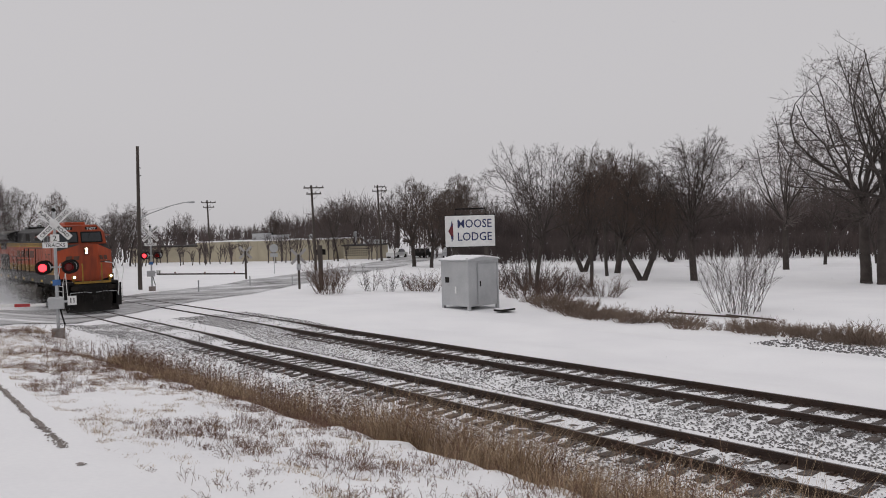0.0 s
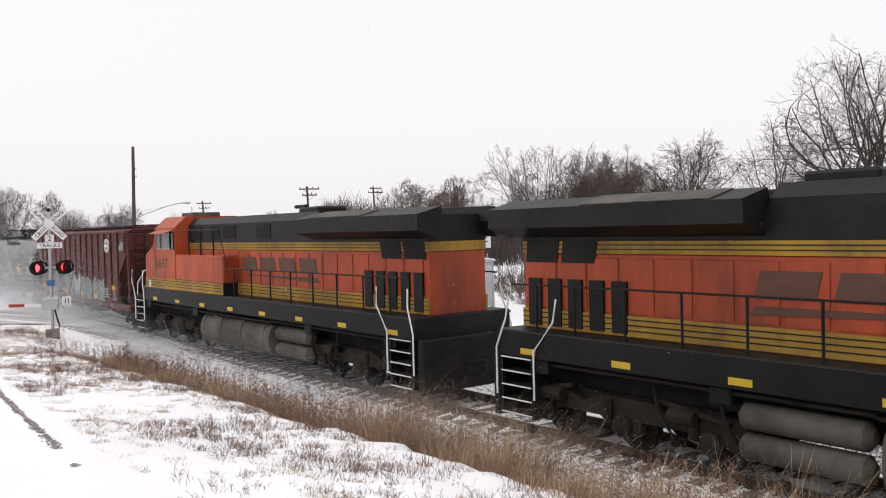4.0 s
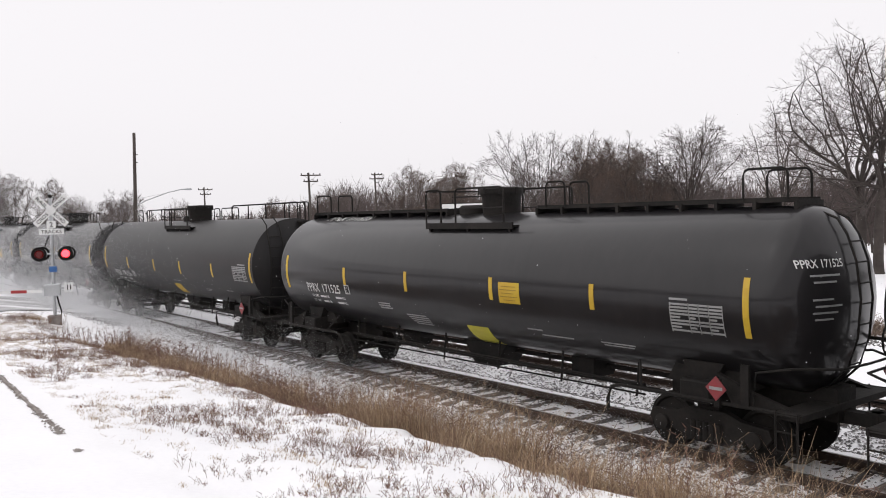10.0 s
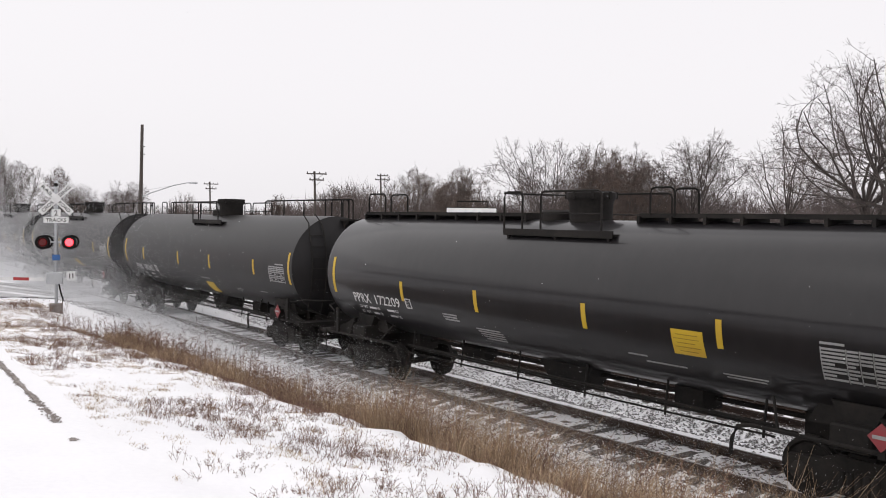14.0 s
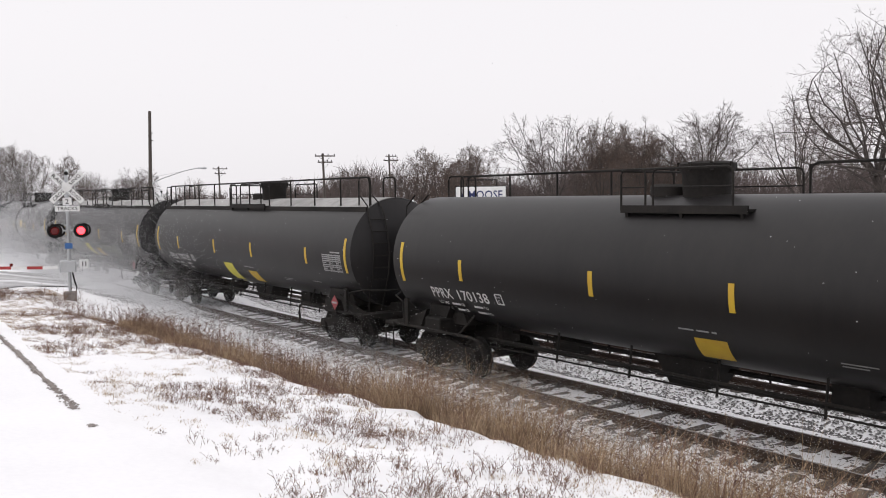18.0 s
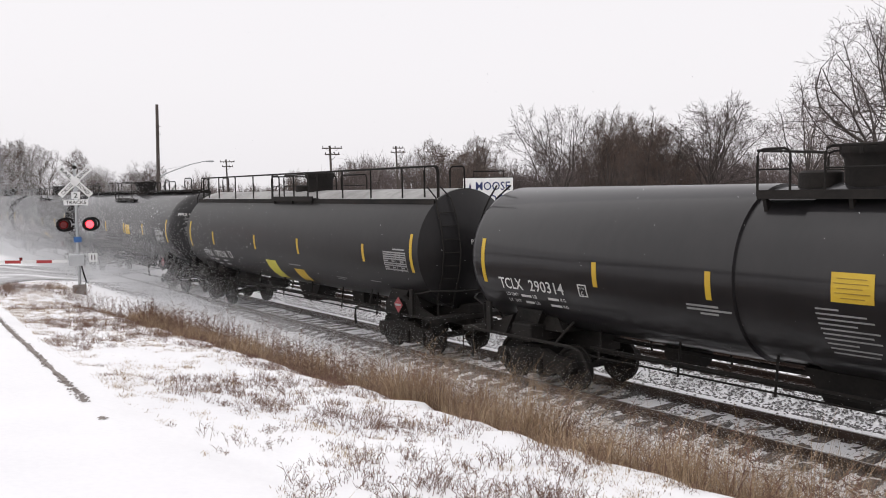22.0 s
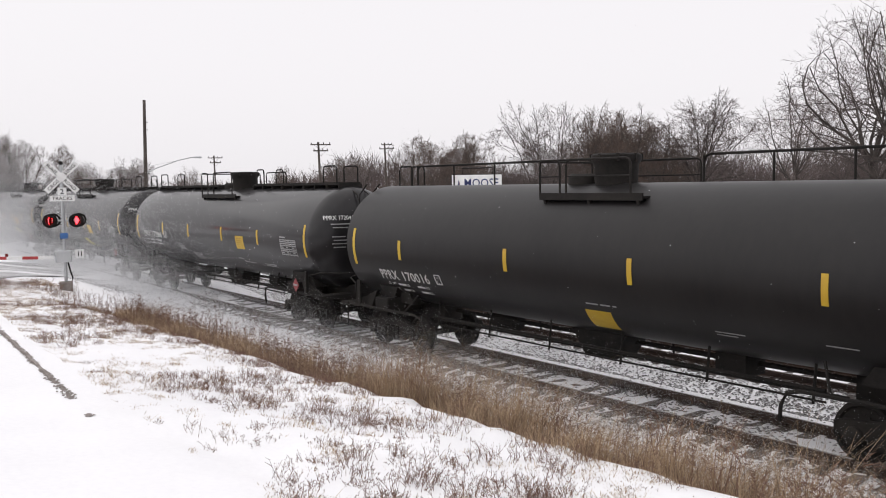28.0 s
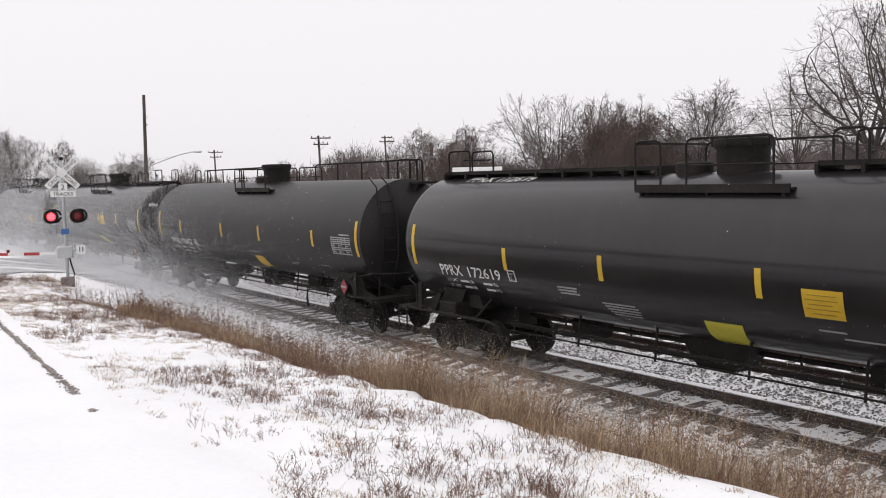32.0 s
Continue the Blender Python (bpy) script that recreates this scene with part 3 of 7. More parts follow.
            part("walkway", deck, GEAR, car)
            cap = Mesh()
            rows = [(-7.8 + 15.6 * i / 12, w) for i in range(13) for w in [-0.60 + 1.2 * k / 12 for k in range(13)]]
            cap.add([(x, (R_TANK + 0.012) * math.sin(w), Z_TANK + (R_TANK + 0.012) * math.cos(w)) for x, w in rows],
                    [(13 * i + k, 13 * i + k + 1, 13 * i + k + 14, 13 * i + k + 13) for i in range(12) for k in range(12)])
            part("jacket_top", cap, WALK_GREY, car, "grey jacket top", smooth=60)
    # markings on the side
    look_ = MARKS_OF[kind] | marks
    stations, lift = look_["stations"], look_["lift"]
    for i, x in enumerate(stations):
        m = Mesh()
        z0, z1 = (2.14, 3.08) if i in (0, 5) else (lift, lift + 0.47)
        panel_on_tank(m, x - 0.055, x + 0.055, z0, z1, R_TANK, Z_TANK)
        part("yellow_stripe", m, YELLOW, car)
    m = Mesh()
    tall = 0.24
    x0, wide, zn = look_["number"]
    for word, xa, wd, words in zip(number.split(), (0.0, 0.48), (0.37, 0.52), ("white reporting mark", "white car number")):
        m = Mesh()
        vs, fs = lettering(word, tall, wide * wd)
        m.add(on_tank(vs, x0 + wide * xa, zn, R_TANK, Z_TANK), fs)
        part("lettering", m, LETTER, car, words)
    m = Mesh()
    bx = x0 + wide + (0.24 if kind != "belted" else 0.4)
    for z in (zn + 0.02, zn + 0.24):
        panel_on_tank(m, bx, bx + 0.22, z, z + 0.02, R_TANK, Z_TANK, n=1, proud=0.012)
    for a in (bx, bx + 0.2):
        panel_on_tank(m, a, a + 0.02, zn + 0.02, zn + 0.26, R_TANK, Z_TANK, n=2, proud=0.012)
    for word, xa, za, wd, hd in (("C", 0.075, 0.05, 0.06, 0.08), ("PLATE", 0.04, 0.17, 0.14, 0.035)):
        vs, fs = lettering(word, hd, wd)
        m.add(on_tank(vs, bx + xa, zn + za, R_TANK, Z_TANK), fs)
    for line, zl, runs in (("LD LMT", zn - 0.15, ((0.55, 0.85), (1.35, 1.65))), ("LT  WT", zn - 0.29, ((0.6, 0.85), (1.35, 1.65)))):
        for word, xa, wide_w in ((line, 0.1, 0.38), ("LB", 0.92, 0.12), ("KG", 1.72, 0.14)):
            vs, fs = lettering(word, 0.07, wide_w)
            m.add(on_tank(vs, x0 + xa, zl, R_TANK, Z_TANK), fs)
        bars(m, x0, zl, (runs,), R_TANK, Z_TANK, 0.05)
    tagged(part("small_lettering", m, LETTER, car), "small box and stencilled lines by the number", "", kind="stuff")
    m = Mesh()
    if kind == "belted":
        bars(m, -2.22, 2.16, [((0, 0.62),), ((0, 0.86),), ((0.25, 0.6),)], R_TANK, Z_TANK, 0.035, 0.065)
        bars(m, 0.08, 2.34, [((0, 0.35),), ((0, 0.75),), ((0.02, 0.85),), ((0.02, 0.6),), ((0.04, 0.9),), ((0.06, 0.8),), ((0.06, 0.9),), ((0.08, 0.55),), ((0.1, 0.85),), ((0.12, 0.8),)], R_TANK, Z_TANK, 0.025, 0.075)
        bars(m, 1.43, 2.2, [((0, 0.78),), ((0, 0.55),), ((0.02, 0.6),), ((0.02, 0.5),), ((0.04, 0.45),), ((0.04, 0.75),)], R_TANK, Z_TANK, 0.03, 0.085)
        bars(m, 5.7, 2.35, [((0, 0.18),), ((0, 0.22),)], R_TANK, Z_TANK, 0.03, 0.07)
        panel_on_tank(m, 5.85, 6.2, 1.95, 1.97, R_TANK, Z_TANK, n=1), panel_on_tank(m, 5.85, 6.2, 1.72, 1.74, R_TANK, Z_TANK, n=1)
        panel_on_tank(m, 5.85, 5.87, 1.72, 1.97, R_TANK, Z_TANK, n=2), panel_on_tank(m, 6.18, 6.2, 1.72, 1.97, R_TANK, Z_TANK, n=2)
    elif kind == "walkway":
        bars(m, -2.9, 1.98, [((0, 0.52),), ((0, 0.5),), ((0.03, 0.55),)], R_TANK, Z_TANK, 0.035, 0.06)
        bars(m, -1.85, 1.76, [((0, 0.78),), ((0.03, 0.83),), ((0.06, 0.84),), ((0.1, 0.82),), ((0.14, 0.8),)], R_TANK, Z_TANK, 0.03, 0.055)
        bars(m, 2.4, 1.80, [((0, 0.42),), ((0.35, 1.2),)], R_TANK, Z_TANK, 0.03, 0.10)
        bars(m, 4.3, 1.72, [((0, 0.8),), ((0.05, 0.75),)], R_TANK, Z_TANK, 0.025, 0.05)
    else:
        bars(m, 0.55, 1.90, [((0, 0.3), (0.36, 0.6), (0.66, 0.75))], R_TANK, Z_TANK, 0.028)
        bars(m, 3.3, 1.7, [((0, 0.55),), ((0.0, 0.4),)], R_TANK, Z_TANK, 0.02, 0.05)
        bars(m, 5.2, 1.74, [((0, 0.5),)], R_TANK, Z_TANK, 0.02, 0.05)
    # table of dates: ruled cells under a heading
    tx, tz = look_["table"]
    bars(m, tx, tz, [((0.0, 0.36),)] if kind == "walkway" else [((0.45, 0.98),)], R_TANK, Z_TANK, 0.035)
    for r_ in range(9):
        bars(m, tx, tz - 0.08 - 0.055 * r_, [((0, 0.36), (0.39, 0.55), (0.58, 0.74), (0.77, 1.0))] if r_ not in (4, 7) else [((0, 0.2), (0.39, 0.5), (0.77, 0.9))], R_TANK, Z_TANK, 0.032)
    for a in (0.0, 0.37, 0.56, 0.75, 1.0):
        panel_on_tank(m, tx + a, tx + a + 0.012, tz - 0.54, tz - 0.04, R_TANK, Z_TANK, n=3)
    tagged(part("small_lettering", m, DIM_LETTER, car), "small white stencilled lines and table", "", kind="stuff")
    if "square" in options:
        m = Mesh()
        c, zc = look_["square"]
        panel_on_tank(m, c - 0.31, c + 0.31, zc - 0.21, zc + 0.22, R_TANK, Z_TANK)
        part("yellow_placard", m, YELLOW, car, "yellow square notice")
        m = Mesh()
        bars(m, c - 0.27, zc + 0.13, [((0.05, 0.48),), ((0.0, 0.5),), ((0.05, 0.42),), ((0.02, 0.52),), ((0.1, 0.45),)], R_TANK + 0.007, Z_TANK, 0.012, 0.07)
        tagged(part("small_lettering", m, OCHRE, car), "printed lines on the yellow notice", "", kind="stuff")
    if "slant" in options:
        m = Mesh()
        a, z0, z1 = look_["slant"]
        panel_on_tank(m, a, a + 0.72, z0, z1, R_TANK, Z_TANK, lean=-0.14)
        part("yellow_panel", m, LIME, car, "slanted lime yellow panel")
    if "low" in options:
        m = Mesh()
        a = look_["low"]
        panel_on_tank(m, a, a + 0.64, 1.40, 1.78, R_TANK, Z_TANK, lean=-0.08)
        part("yellow_panel", m, YELLOW, car, "slanted ochre panel")
    if "topname" in options:
        for word, xa, wd in zip(number.split(), (-6.6, -5.54), (0.9, 1.14)):
            m = Mesh()
            vs, fs = lettering(word, 0.3, wd)
            m.add([(xa + a, -1.5 * math.sin(w) - 0.02 * math.sin(w), Z_TANK + 1.52 * math.cos(w)) for a, b, c in vs for w in (0.42 - c / 1.5,)], fs)
            part("lettering", m, LETTER, car)
    # number on the front head
    m = Mesh()
    hy, hz = (-1.16, 3.22) if kind == "walkway" else (-0.25, 2.80)
    for word, ya, wd in zip(number.split(), (hy, hy + 0.40), (0.33, 0.43)):
        m = Mesh()
        vs, fs = lettering(word, 0.125, wd)
        m.add([(head_x(kind, ya + a, hz + c) + 0.012, ya + a, hz + c) for a, b, c in vs], fs)
        part("lettering", m, LETTER, car)
    m = Mesh()
    for k in range(6 if kind == "walkway" else 2):
        z = hz - 0.13 - 0.10 * k - (0.16 if k > 1 else 0)
        a0, a1 = hy + 0.16 + 0.04 * (k % 2), hy + 0.72 - 0.09 * (k % 3)
        n = 4
        edge = [a0 + (a1 - a0) * i / n for i in range(n + 1)]
        m.add([(head_x(kind, a, zz) + 0.014, a, zz) for a in edge for zz in (z, z + 0.03)], [(2 * i, 2 * i + 2, 2 * i + 3, 2 * i + 1) for i in range(n)])
    tagged(part("small_lettering", m, DIM_LETTER, car), "dim white lines on the tank end", "", kind="stuff")
    # diamond placard at the front end
    m = Mesh()
    m.prism(((6.76, 1.30), (6.95, 1.50), (7.14, 1.30), (6.95, 1.10)), -1.49, -1.475)
    pl = part("hazard_placard", m, PLACARD, car, "red diamond placard with a white band")
    part("white_band", Mesh().box(6.83, 7.07, -1.497, -1.491, 1.275, 1.325), DIM_LETTER, pl)
    part("placard_bracket", Mesh().box(6.9, 7.0, -1.475, -1.40, 1.0, 1.45), GEAR, car)
    part("hazard_placard", Mesh().prism(((0.6, 1.52), (0.78, 1.7), (0.96, 1.52), (0.78, 1.34)), 8.58, 8.595, "yz"), PLACARD, car, "red diamond placard on the tank end")
    if "scrawl" in options:
        m = Mesh()
        def stroke(pts, x, z, kx, kz, wide=0.022):
            fine_pts = [(lerp(u, (0, 1), (p[0], q[0])), lerp(u, (0, 1), (p[1], q[1]))) for p, q in zip(pts, pts[1:]) for u in (0, 0.25, 0.5, 0.75)] + [pts[-1]]
            fine_pts = [(u * kx, w * kz) for u, w in fine_pts]
            for (a, b), (c, d) in zip(fine_pts, fine_pts[1:]):
                n = Vector((c - a, d - b)).normalized() * wide
                q = [(a - n.y, 0, b + n.x), (c - n.y, 0, d + n.x), (c + n.y, 0, d - n.x), (a + n.y, 0, b - n.x)]
                m.add(on_tank(q, x, z, R_TANK, Z_TANK), [(0, 1, 2, 3)])
        stroke(((0, 1), (0.2, 0.1), (0.36, 0.75), (0.5, 0.2), (0.62, 0.7), (0.7, 0.05), (0.78, 0.85), (0.88, 0.15), (1, 0.9)), -7.2, 2.30, 1.55, 0.52)
        stroke(((0, 1), (0.16, 0.05), (0.32, 0.95), (0.42, 0.2), (0.5, 0.35), (0.56, 0.1), (0.66, 0.9), (0.8, 0.05), (0.95, 0.95), (1.0, 0.1)), -4.05, 1.72, 2.1, 0.78)
        part("spray_scrawl", m, WHITE, car, "white spray-painted scrawl")
        m = Mesh()
        loops = ((0, 0.45), (0.06, 0.85), (0.1, 0.4), (0.16, 0.9), (0.2, 0.35), (0.27, 0.95), (0.38, 0.75), (0.3, 0.55), (0.4, 0.3), (0.3, 0.2), (0.45, 0.35), (0.5, 0.85), (0.58, 0.7), (0.52, 0.3),
                 (0.6, 0.25), (0.66, 0.85), (0.74, 0.7), (0.66, 0.5), (0.78, 0.2), (0.84, 0.9), (0.95, 0.85), (0.82, 0.15), (1.0, 0.1))
        stroke(loops, 1.25, 1.48, 2.5, 0.58, 0.016)
        part("spray_scrawl", m, SPRAY_LIME, car, "pale yellow-green spray-painted scrawl")
    return car


SPRAY_LIME = material("spray_lime", (0.34, 0.33, 0.16), 0.7, second=(0.2, 0.19, 0.09), scale=18)
OCHRE = material("notice_print", (0.30, 0.19, 0.02), 0.6, scale=12)
DIM_LETTER = material("dim_lettering", (0.34, 0.34, 0.34), 0.6, second=(0.2, 0.2, 0.2), scale=14)
WALK_GREY = material("jacket_grey", (0.36, 0.355, 0.35), 0.8, second=(0.2, 0.195, 0.19), scale=14)
PLACARD = material("placard_red", (0.27, 0.022, 0.03), 0.6, second=(0.20, 0.05, 0.055), scale=60, fine=200)

# front-to-rear: kind, number, options; ends of the cars along the train at the 16th second
STYLE_A = dict(stations=(-7.45, -4.27, -1.5, 1.57, 4.36, 7.5), lift=2.36, number=(-6.32, 1.75, 2.11), table=(6.08, 2.66), square=(2.13, 2.53))
STYLE_B = dict(stations=(-7.55, -4.3, -1.66, 1.55, 4.4, 7.52), lift=2.22, table=(5.86, 2.5), square=(2.56, 2.22))
STYLE_C = dict(lift=2.37, number=(-6.62, 2.08, 2.23), table=(6.0, 2.66), square=(3.0, 2.37))
WIDE = dict(stations=(-7.5, -4.4, -1.17, 1.62, 4.6, 7.65), lift=2.20, low=0.35)
TANKS = (
    ("walkway", "PPRX 172441", ("square",)), ("walkway", "PPRX 172186", ("square",)), ("walkway", "PPRX 171525", ("square", "slant", "topname"), STYLE_A),
    ("railed", "PPRX 170356", ("low",), WIDE), ("belted", "TCLX 290217", ("square",)), ("walkway", "PPRX 172209", ("square",)),
    ("railed", "PPRX 170342", ("low",)), ("railed", "PPRX 170115", ("low",), dict(number=(-6.2, 2.05, 1.87), stations=(-7.5, -5.15, -1.2, 1.7, 5.25, 7.65))), ("railed", "PPRX 170138", ("low",)),
    ("jacketed", "PPRX 170130", ("slant", "low")), ("jacketed", "PPRX 170022", ("slant", "low", "scrawl"), dict(slant=(-1.75, 1.28, 1.97), low=0.0)), ("belted", "TCLX 290314", ("square",)),
    ("jacketed", "PPRX 170218", ("slant", "low")), ("walkway", "PPRX 171125", ("square",), STYLE_A), ("railed", "PPRX 170275", ("low",)),
    ("railed", "PPRX 170067", ("low",), dict(stations=(-7.5, -4.6, -1.35, 1.5, 5.0, 7.65), low=0.95)), ("railed", "PPRX 170016", ("low",), dict(stations=(-7.5, -5.4, -1.54, 1.76, 5.33, 7.65), lift=2.37, low=0.45)),
    ("walkway", "PPRX 172046", ("square",), STYLE_C), ("walkway", "PPRX 172520", ("square", "slant", "topname"), STYLE_B), ("walkway", "PPRX 172619", ("square", "slant", "topname"), STYLE_B),
    ("railed", "PPRX 170407", ("low",)), ("walkway", "PPRX 171984", ("square", "slant"), STYLE_A), ("walkway", "PPRX 172233", ("square",)),
    ("railed", "PPRX 170391", ("low",)), ("walkway", "PPRX 172370", ("square",)))
ENDS = [174.0, 151.5, 129.3, 113.1, 95.1, 77.5, 59.85, 42.2, 24.55, 6.78, -10.99, -28.76, -46.53, -64.3, -82.13, -99.97, -117.8, -135.67, -153.63, -171.5, -189.31, -207.13, -224.94, -242.75, -260.57, -278.39, -296.21, -314.03, -331.85]


def travelled(t):
    """How far the train has come at t seconds, from its place at 16 s."""
    u = t - 16
    return 14.006 * u + 0.00994 * u * u - 0.000424 * u ** 3 - 1.1 * max(0.0, 1 - t / 2.6) ** 2


TRAIN = []


def bars_mark(m, x, z, h, w, y, side):
    """A company mark as four slanted blocks over a tapering swoosh."""
    for i in range(4):
        a = x + i * w * 0.255
        b = a + w * 0.2
        m.prism([(a, z), (b, z), (b + 0.25 * h, z + h), (a + 0.25 * h, z + h)], y, y + side * 0.012)
    m.prism([(x - 0.1, z - h * 0.62), (x + w, z - h * 0.28), (x + 0.05, z - h * 0.28)], y, y + side * 0.012)


def locomotive(number, label):
    car = thing("locomotive", label, "locomotive", group="locomotives of the train")
    # frame and running boards
    part("frame", Mesh().box(-10.3, 8.3, -1.5, 1.5, 1.56, 2.08, 0.03), LOCO_BLACK, car)
    part("front_deck", Mesh().box(8.3, 9.6, -1.4, 1.4, 1.60, 1.72, 0.03), LOCO_BLACK, car)
    part("deck_edge", Mesh().box(9.6, 9.64, -0.95, 0.95, 1.62, 1.74, 0.01), LOCO_YELLOW, car, "worn yellow platform edge")
    under = Mesh()
    under.box(-9.9, 9.4, -0.7, 0.7, 1.0, 1.56)
    part("underframe", under, GEAR, car)
    # hood: orange sides, black above
    part("hood", Mesh().box(-10.1, 4.9, -0.88, 0.88, 2.08, 3.60, 0.02), ORANGE, car)
    up = Mesh()
    up.prism(((-0.9, 3.84), (0.9, 3.84), (0.9, 4.5), (0.62, 4.74), (-0.62, 4.74), (-0.9, 4.5)), -4.5, 4.9, "yz")
    up.prism(((-0.9, 3.84), (0.9, 3.84), (0.9, 4.3), (0.7, 4.5), (-0.7, 4.5), (-0.9, 4.3)), -10.1, -4.5, "yz")
    part("hood_top", up, LOCO_BLACK, car)
    part("yellow_band", Mesh().box(-10.1, 4.9, -0.9, 0.9, 3.605, 3.84), LOCO_YELLOW, car, "upper yellow band with black lines")
    lines = Mesh()
    for s in (-1, 1):
        for z in (3.68, 3.76):
            lines.box(-10.1, 4.9, s * 0.905 - 0.006, s * 0.905 + 0.006, z, z + 0.018)
    part("pinstripe", lines, LOCO_BLACK, car)
    # doors along the hood
    x = -9.9
    while x < 4.6:
        for s in (-1, 1):
            d = Mesh()
            d.box(x + 0.03, x + 0.73, min(s * 0.88, s * 0.905), max(s * 0.88, s * 0.905), 2.52, 3.52, 0.01)
            part("hood_door", d, ORANGE, car)
        x += 0.80
    for s in (-1, 1):
        low = Mesh()
        low.box(-10.1, 4.9, min(s * 0.88, s * 0.93), max(s * 0.88, s * 0.93), 2.10, 2.48)
        part("lower_yellow_band", low, LOCO_YELLOW, car, "lower yellow band with black lines")
        ln = Mesh()
        for z in (2.2, 2.3, 2.4):
            ln.box(-10.1, 4.9, s * 0.935 - 0.006, s * 0.935 + 0.006, z, z + 0.02)
        part("pinstripe", ln, LOCO_BLACK, car)
        for i in range(5):
            g = Mesh().box(-9.9 + 0.55 * i, -9.55 + 0.55 * i, min(s * 0.9, s * 0.96), max(s * 0.9, s * 0.96), 2.15, 3.1)
            part("radiator_louvre", g, LOCO_BLACK, car)
        win = Mesh()
        for a in (-10.0, -9.0):
            win.prism(((a, 3.42), (a + 0.85, 3.42), (a + 0.95, 3.86), (a + 0.05, 3.86)), s * 0.905, s * 0.92)
        part("intake_screen", win, GEAR, car)
        for a, b in ((0.7, 1.7), (2.1, 2.8), (3.6, 4.6), (-1.9, -0.9)):
            gr = Mesh().box(a, b, min(s * 0.9, s * 0.915), max(s * 0.9, s * 0.915), 3.98, 4.42)
            for k in range(5):
                gr.box(a, b, min(s * 0.915, s * 0.93), max(s * 0.915, s * 0.93), 4.0 + 0.09 * k, 4.03 + 0.09 * k)
            part("hood_grille", gr, GEAR, car)
        # flared radiator
        part("radiator_wing", Mesh().prism(((s * 0.7, 4.3), (s * 0.9, 3.92), (s * 1.5, 4.12), (s * 1.5, 4.5), (s * 0.8, 4.68)), -10.5, -4.6, "yz"), LOCO_BLACK, car)
        part("radiator_top", Mesh().prism(((s * 0.82, 4.685), (s * 1.46, 4.52), (s * 1.46, 4.535), (s * 0.82, 4.70)), -8.0, -5.2, "yz"), GREY, car, "grey radiator screen")
    # equipment box on one side, behind the cab
    part("equipment_box", Mesh().box(0.6, 4.9, 0.88, 1.45, 2.5, 3.42, 0.04), ORANGE, car)
    part("lower_yellow_band", Mesh().box(0.6, 8.2, 1.452, 1.47, 2.1, 2.48), LOCO_YELLOW, car)
    box_lines = Mesh()
    for z in (2.2, 2.3, 2.4):
        box_lines.box(0.6, 8.2, 1.471, 1.478, z, z + 0.02)
    part("pinstripe", box_lines, LOCO_BLACK, car)
    part("equipment_box", Mesh().box(0.6, 4.9, 0.94, 1.45, 2.09, 2.5), LOCO_BLACK, car)
    # cab
    cab = Mesh()
    cab.prism(((-1.45, 2.08), (1.45, 2.08), (1.45, 4.42), (1.0, 4.84), (-1.0, 4.84), (-1.45, 4.42)), 4.9, 7.0, "yz")
    part("cab", cab, ORANGE, car)
    front = Mesh()
    # windscreen wall, leaning back, then the nose with a raised middle ridge
    A = [(7.0, y, z) for y, z in ((-1.45, 2.08), (-1.45, 4.42), (-1.0, 4.84), (1.0, 4.84), (1.45, 4.42), (1.45, 2.08))]
    B = [(7.3, -1.45, 3.72), (7.32, 0, 3.72), (7.3, 1.45, 3.72)]
    front.add(A + B + [(7.12, -1.0, 4.80), (7.12, 1.0, 4.80), (7.12, -1.38, 4.40), (7.12, 1.38, 4.40)], [(11, 9, 10, 12, 8, 7, 6), (1, 2, 9, 11), (2, 3, 10, 9), (3, 4, 12, 10), (0, 1, 11, 6), (5, 8, 12, 4)])
    part("windscreen_wall", front, ORANGE, car)
    nose = Mesh()
    nv = [(7.0, -1.45, 1.9), (7.0, 1.45, 1.9), (8.2, -1.45, 1.9), (9.2, -0.45, 1.74), (9.2, 0.45, 1.74), (8.2, 1.45, 1.9),
          (7.25, -1.45, 3.75), (7.25, 1.45, 3.75), (8.15, -1.45, 3.38), (9.08, -0.45, 3.74), (9.08, 0.45, 3.74), (8.15, 1.45, 3.38), (7.3, 0, 3.72)]
    nose.add(nv, [(0, 2, 8, 6), (2, 3, 9, 8), (3, 4, 10, 9), (4, 5, 11, 10), (5, 1, 7, 11), (0, 1, 5, 4, 3, 2), (6, 12, 7, 1, 0)])
    part("nose", nose, ORANGE, car)
    part("anti_glare_panel", Mesh().add([(7.27, -1.44, 3.752), (7.31, 0, 3.725), (7.27, 1.44, 3.752), (8.14, 1.44, 3.385), (9.04, 0.45, 3.745), (9.04, -0.45, 3.745), (8.14, -1.44, 3.385)], [(0, 1, 5, 6), (1, 4, 5), (1, 2, 3, 4)]), LOCO_BLACK, car, "black anti-glare nose top")
    for s in (-1, 1):
        ws = Mesh()
        y0, y1 = sorted((s * 0.10, s * 1.22))
        pane = [(7.325, y0, 3.86), (7.325, y1, 3.86), (7.19, y1 * 0.97, 4.42), (7.19, y0, 4.42)]
        ws.add(pane + [(x - 0.03, y, z) for x, y, z in pane], [(0, 1, 2, 3), (7, 6, 5, 4), (0, 4, 5, 1), (1, 5, 6, 2), (2, 6, 7, 3), (3, 7, 4, 0)])
        wo = part("windscreen", ws, GLASS, car)
        fr = Mesh()
        c = [Vector(p) for p in pane]
        for i in range(4):
            fr.tube((c[i], c[(i + 1) % 4]), 0.035, 5)
        part("frame", fr, LOCO_BLACK, wo)
        part("wiper", Mesh().tube(((7.25, s * 0.6, 4.45), (7.31, s * 0.45, 4.0)), 0.012, 4), LOCO_BLACK, wo)
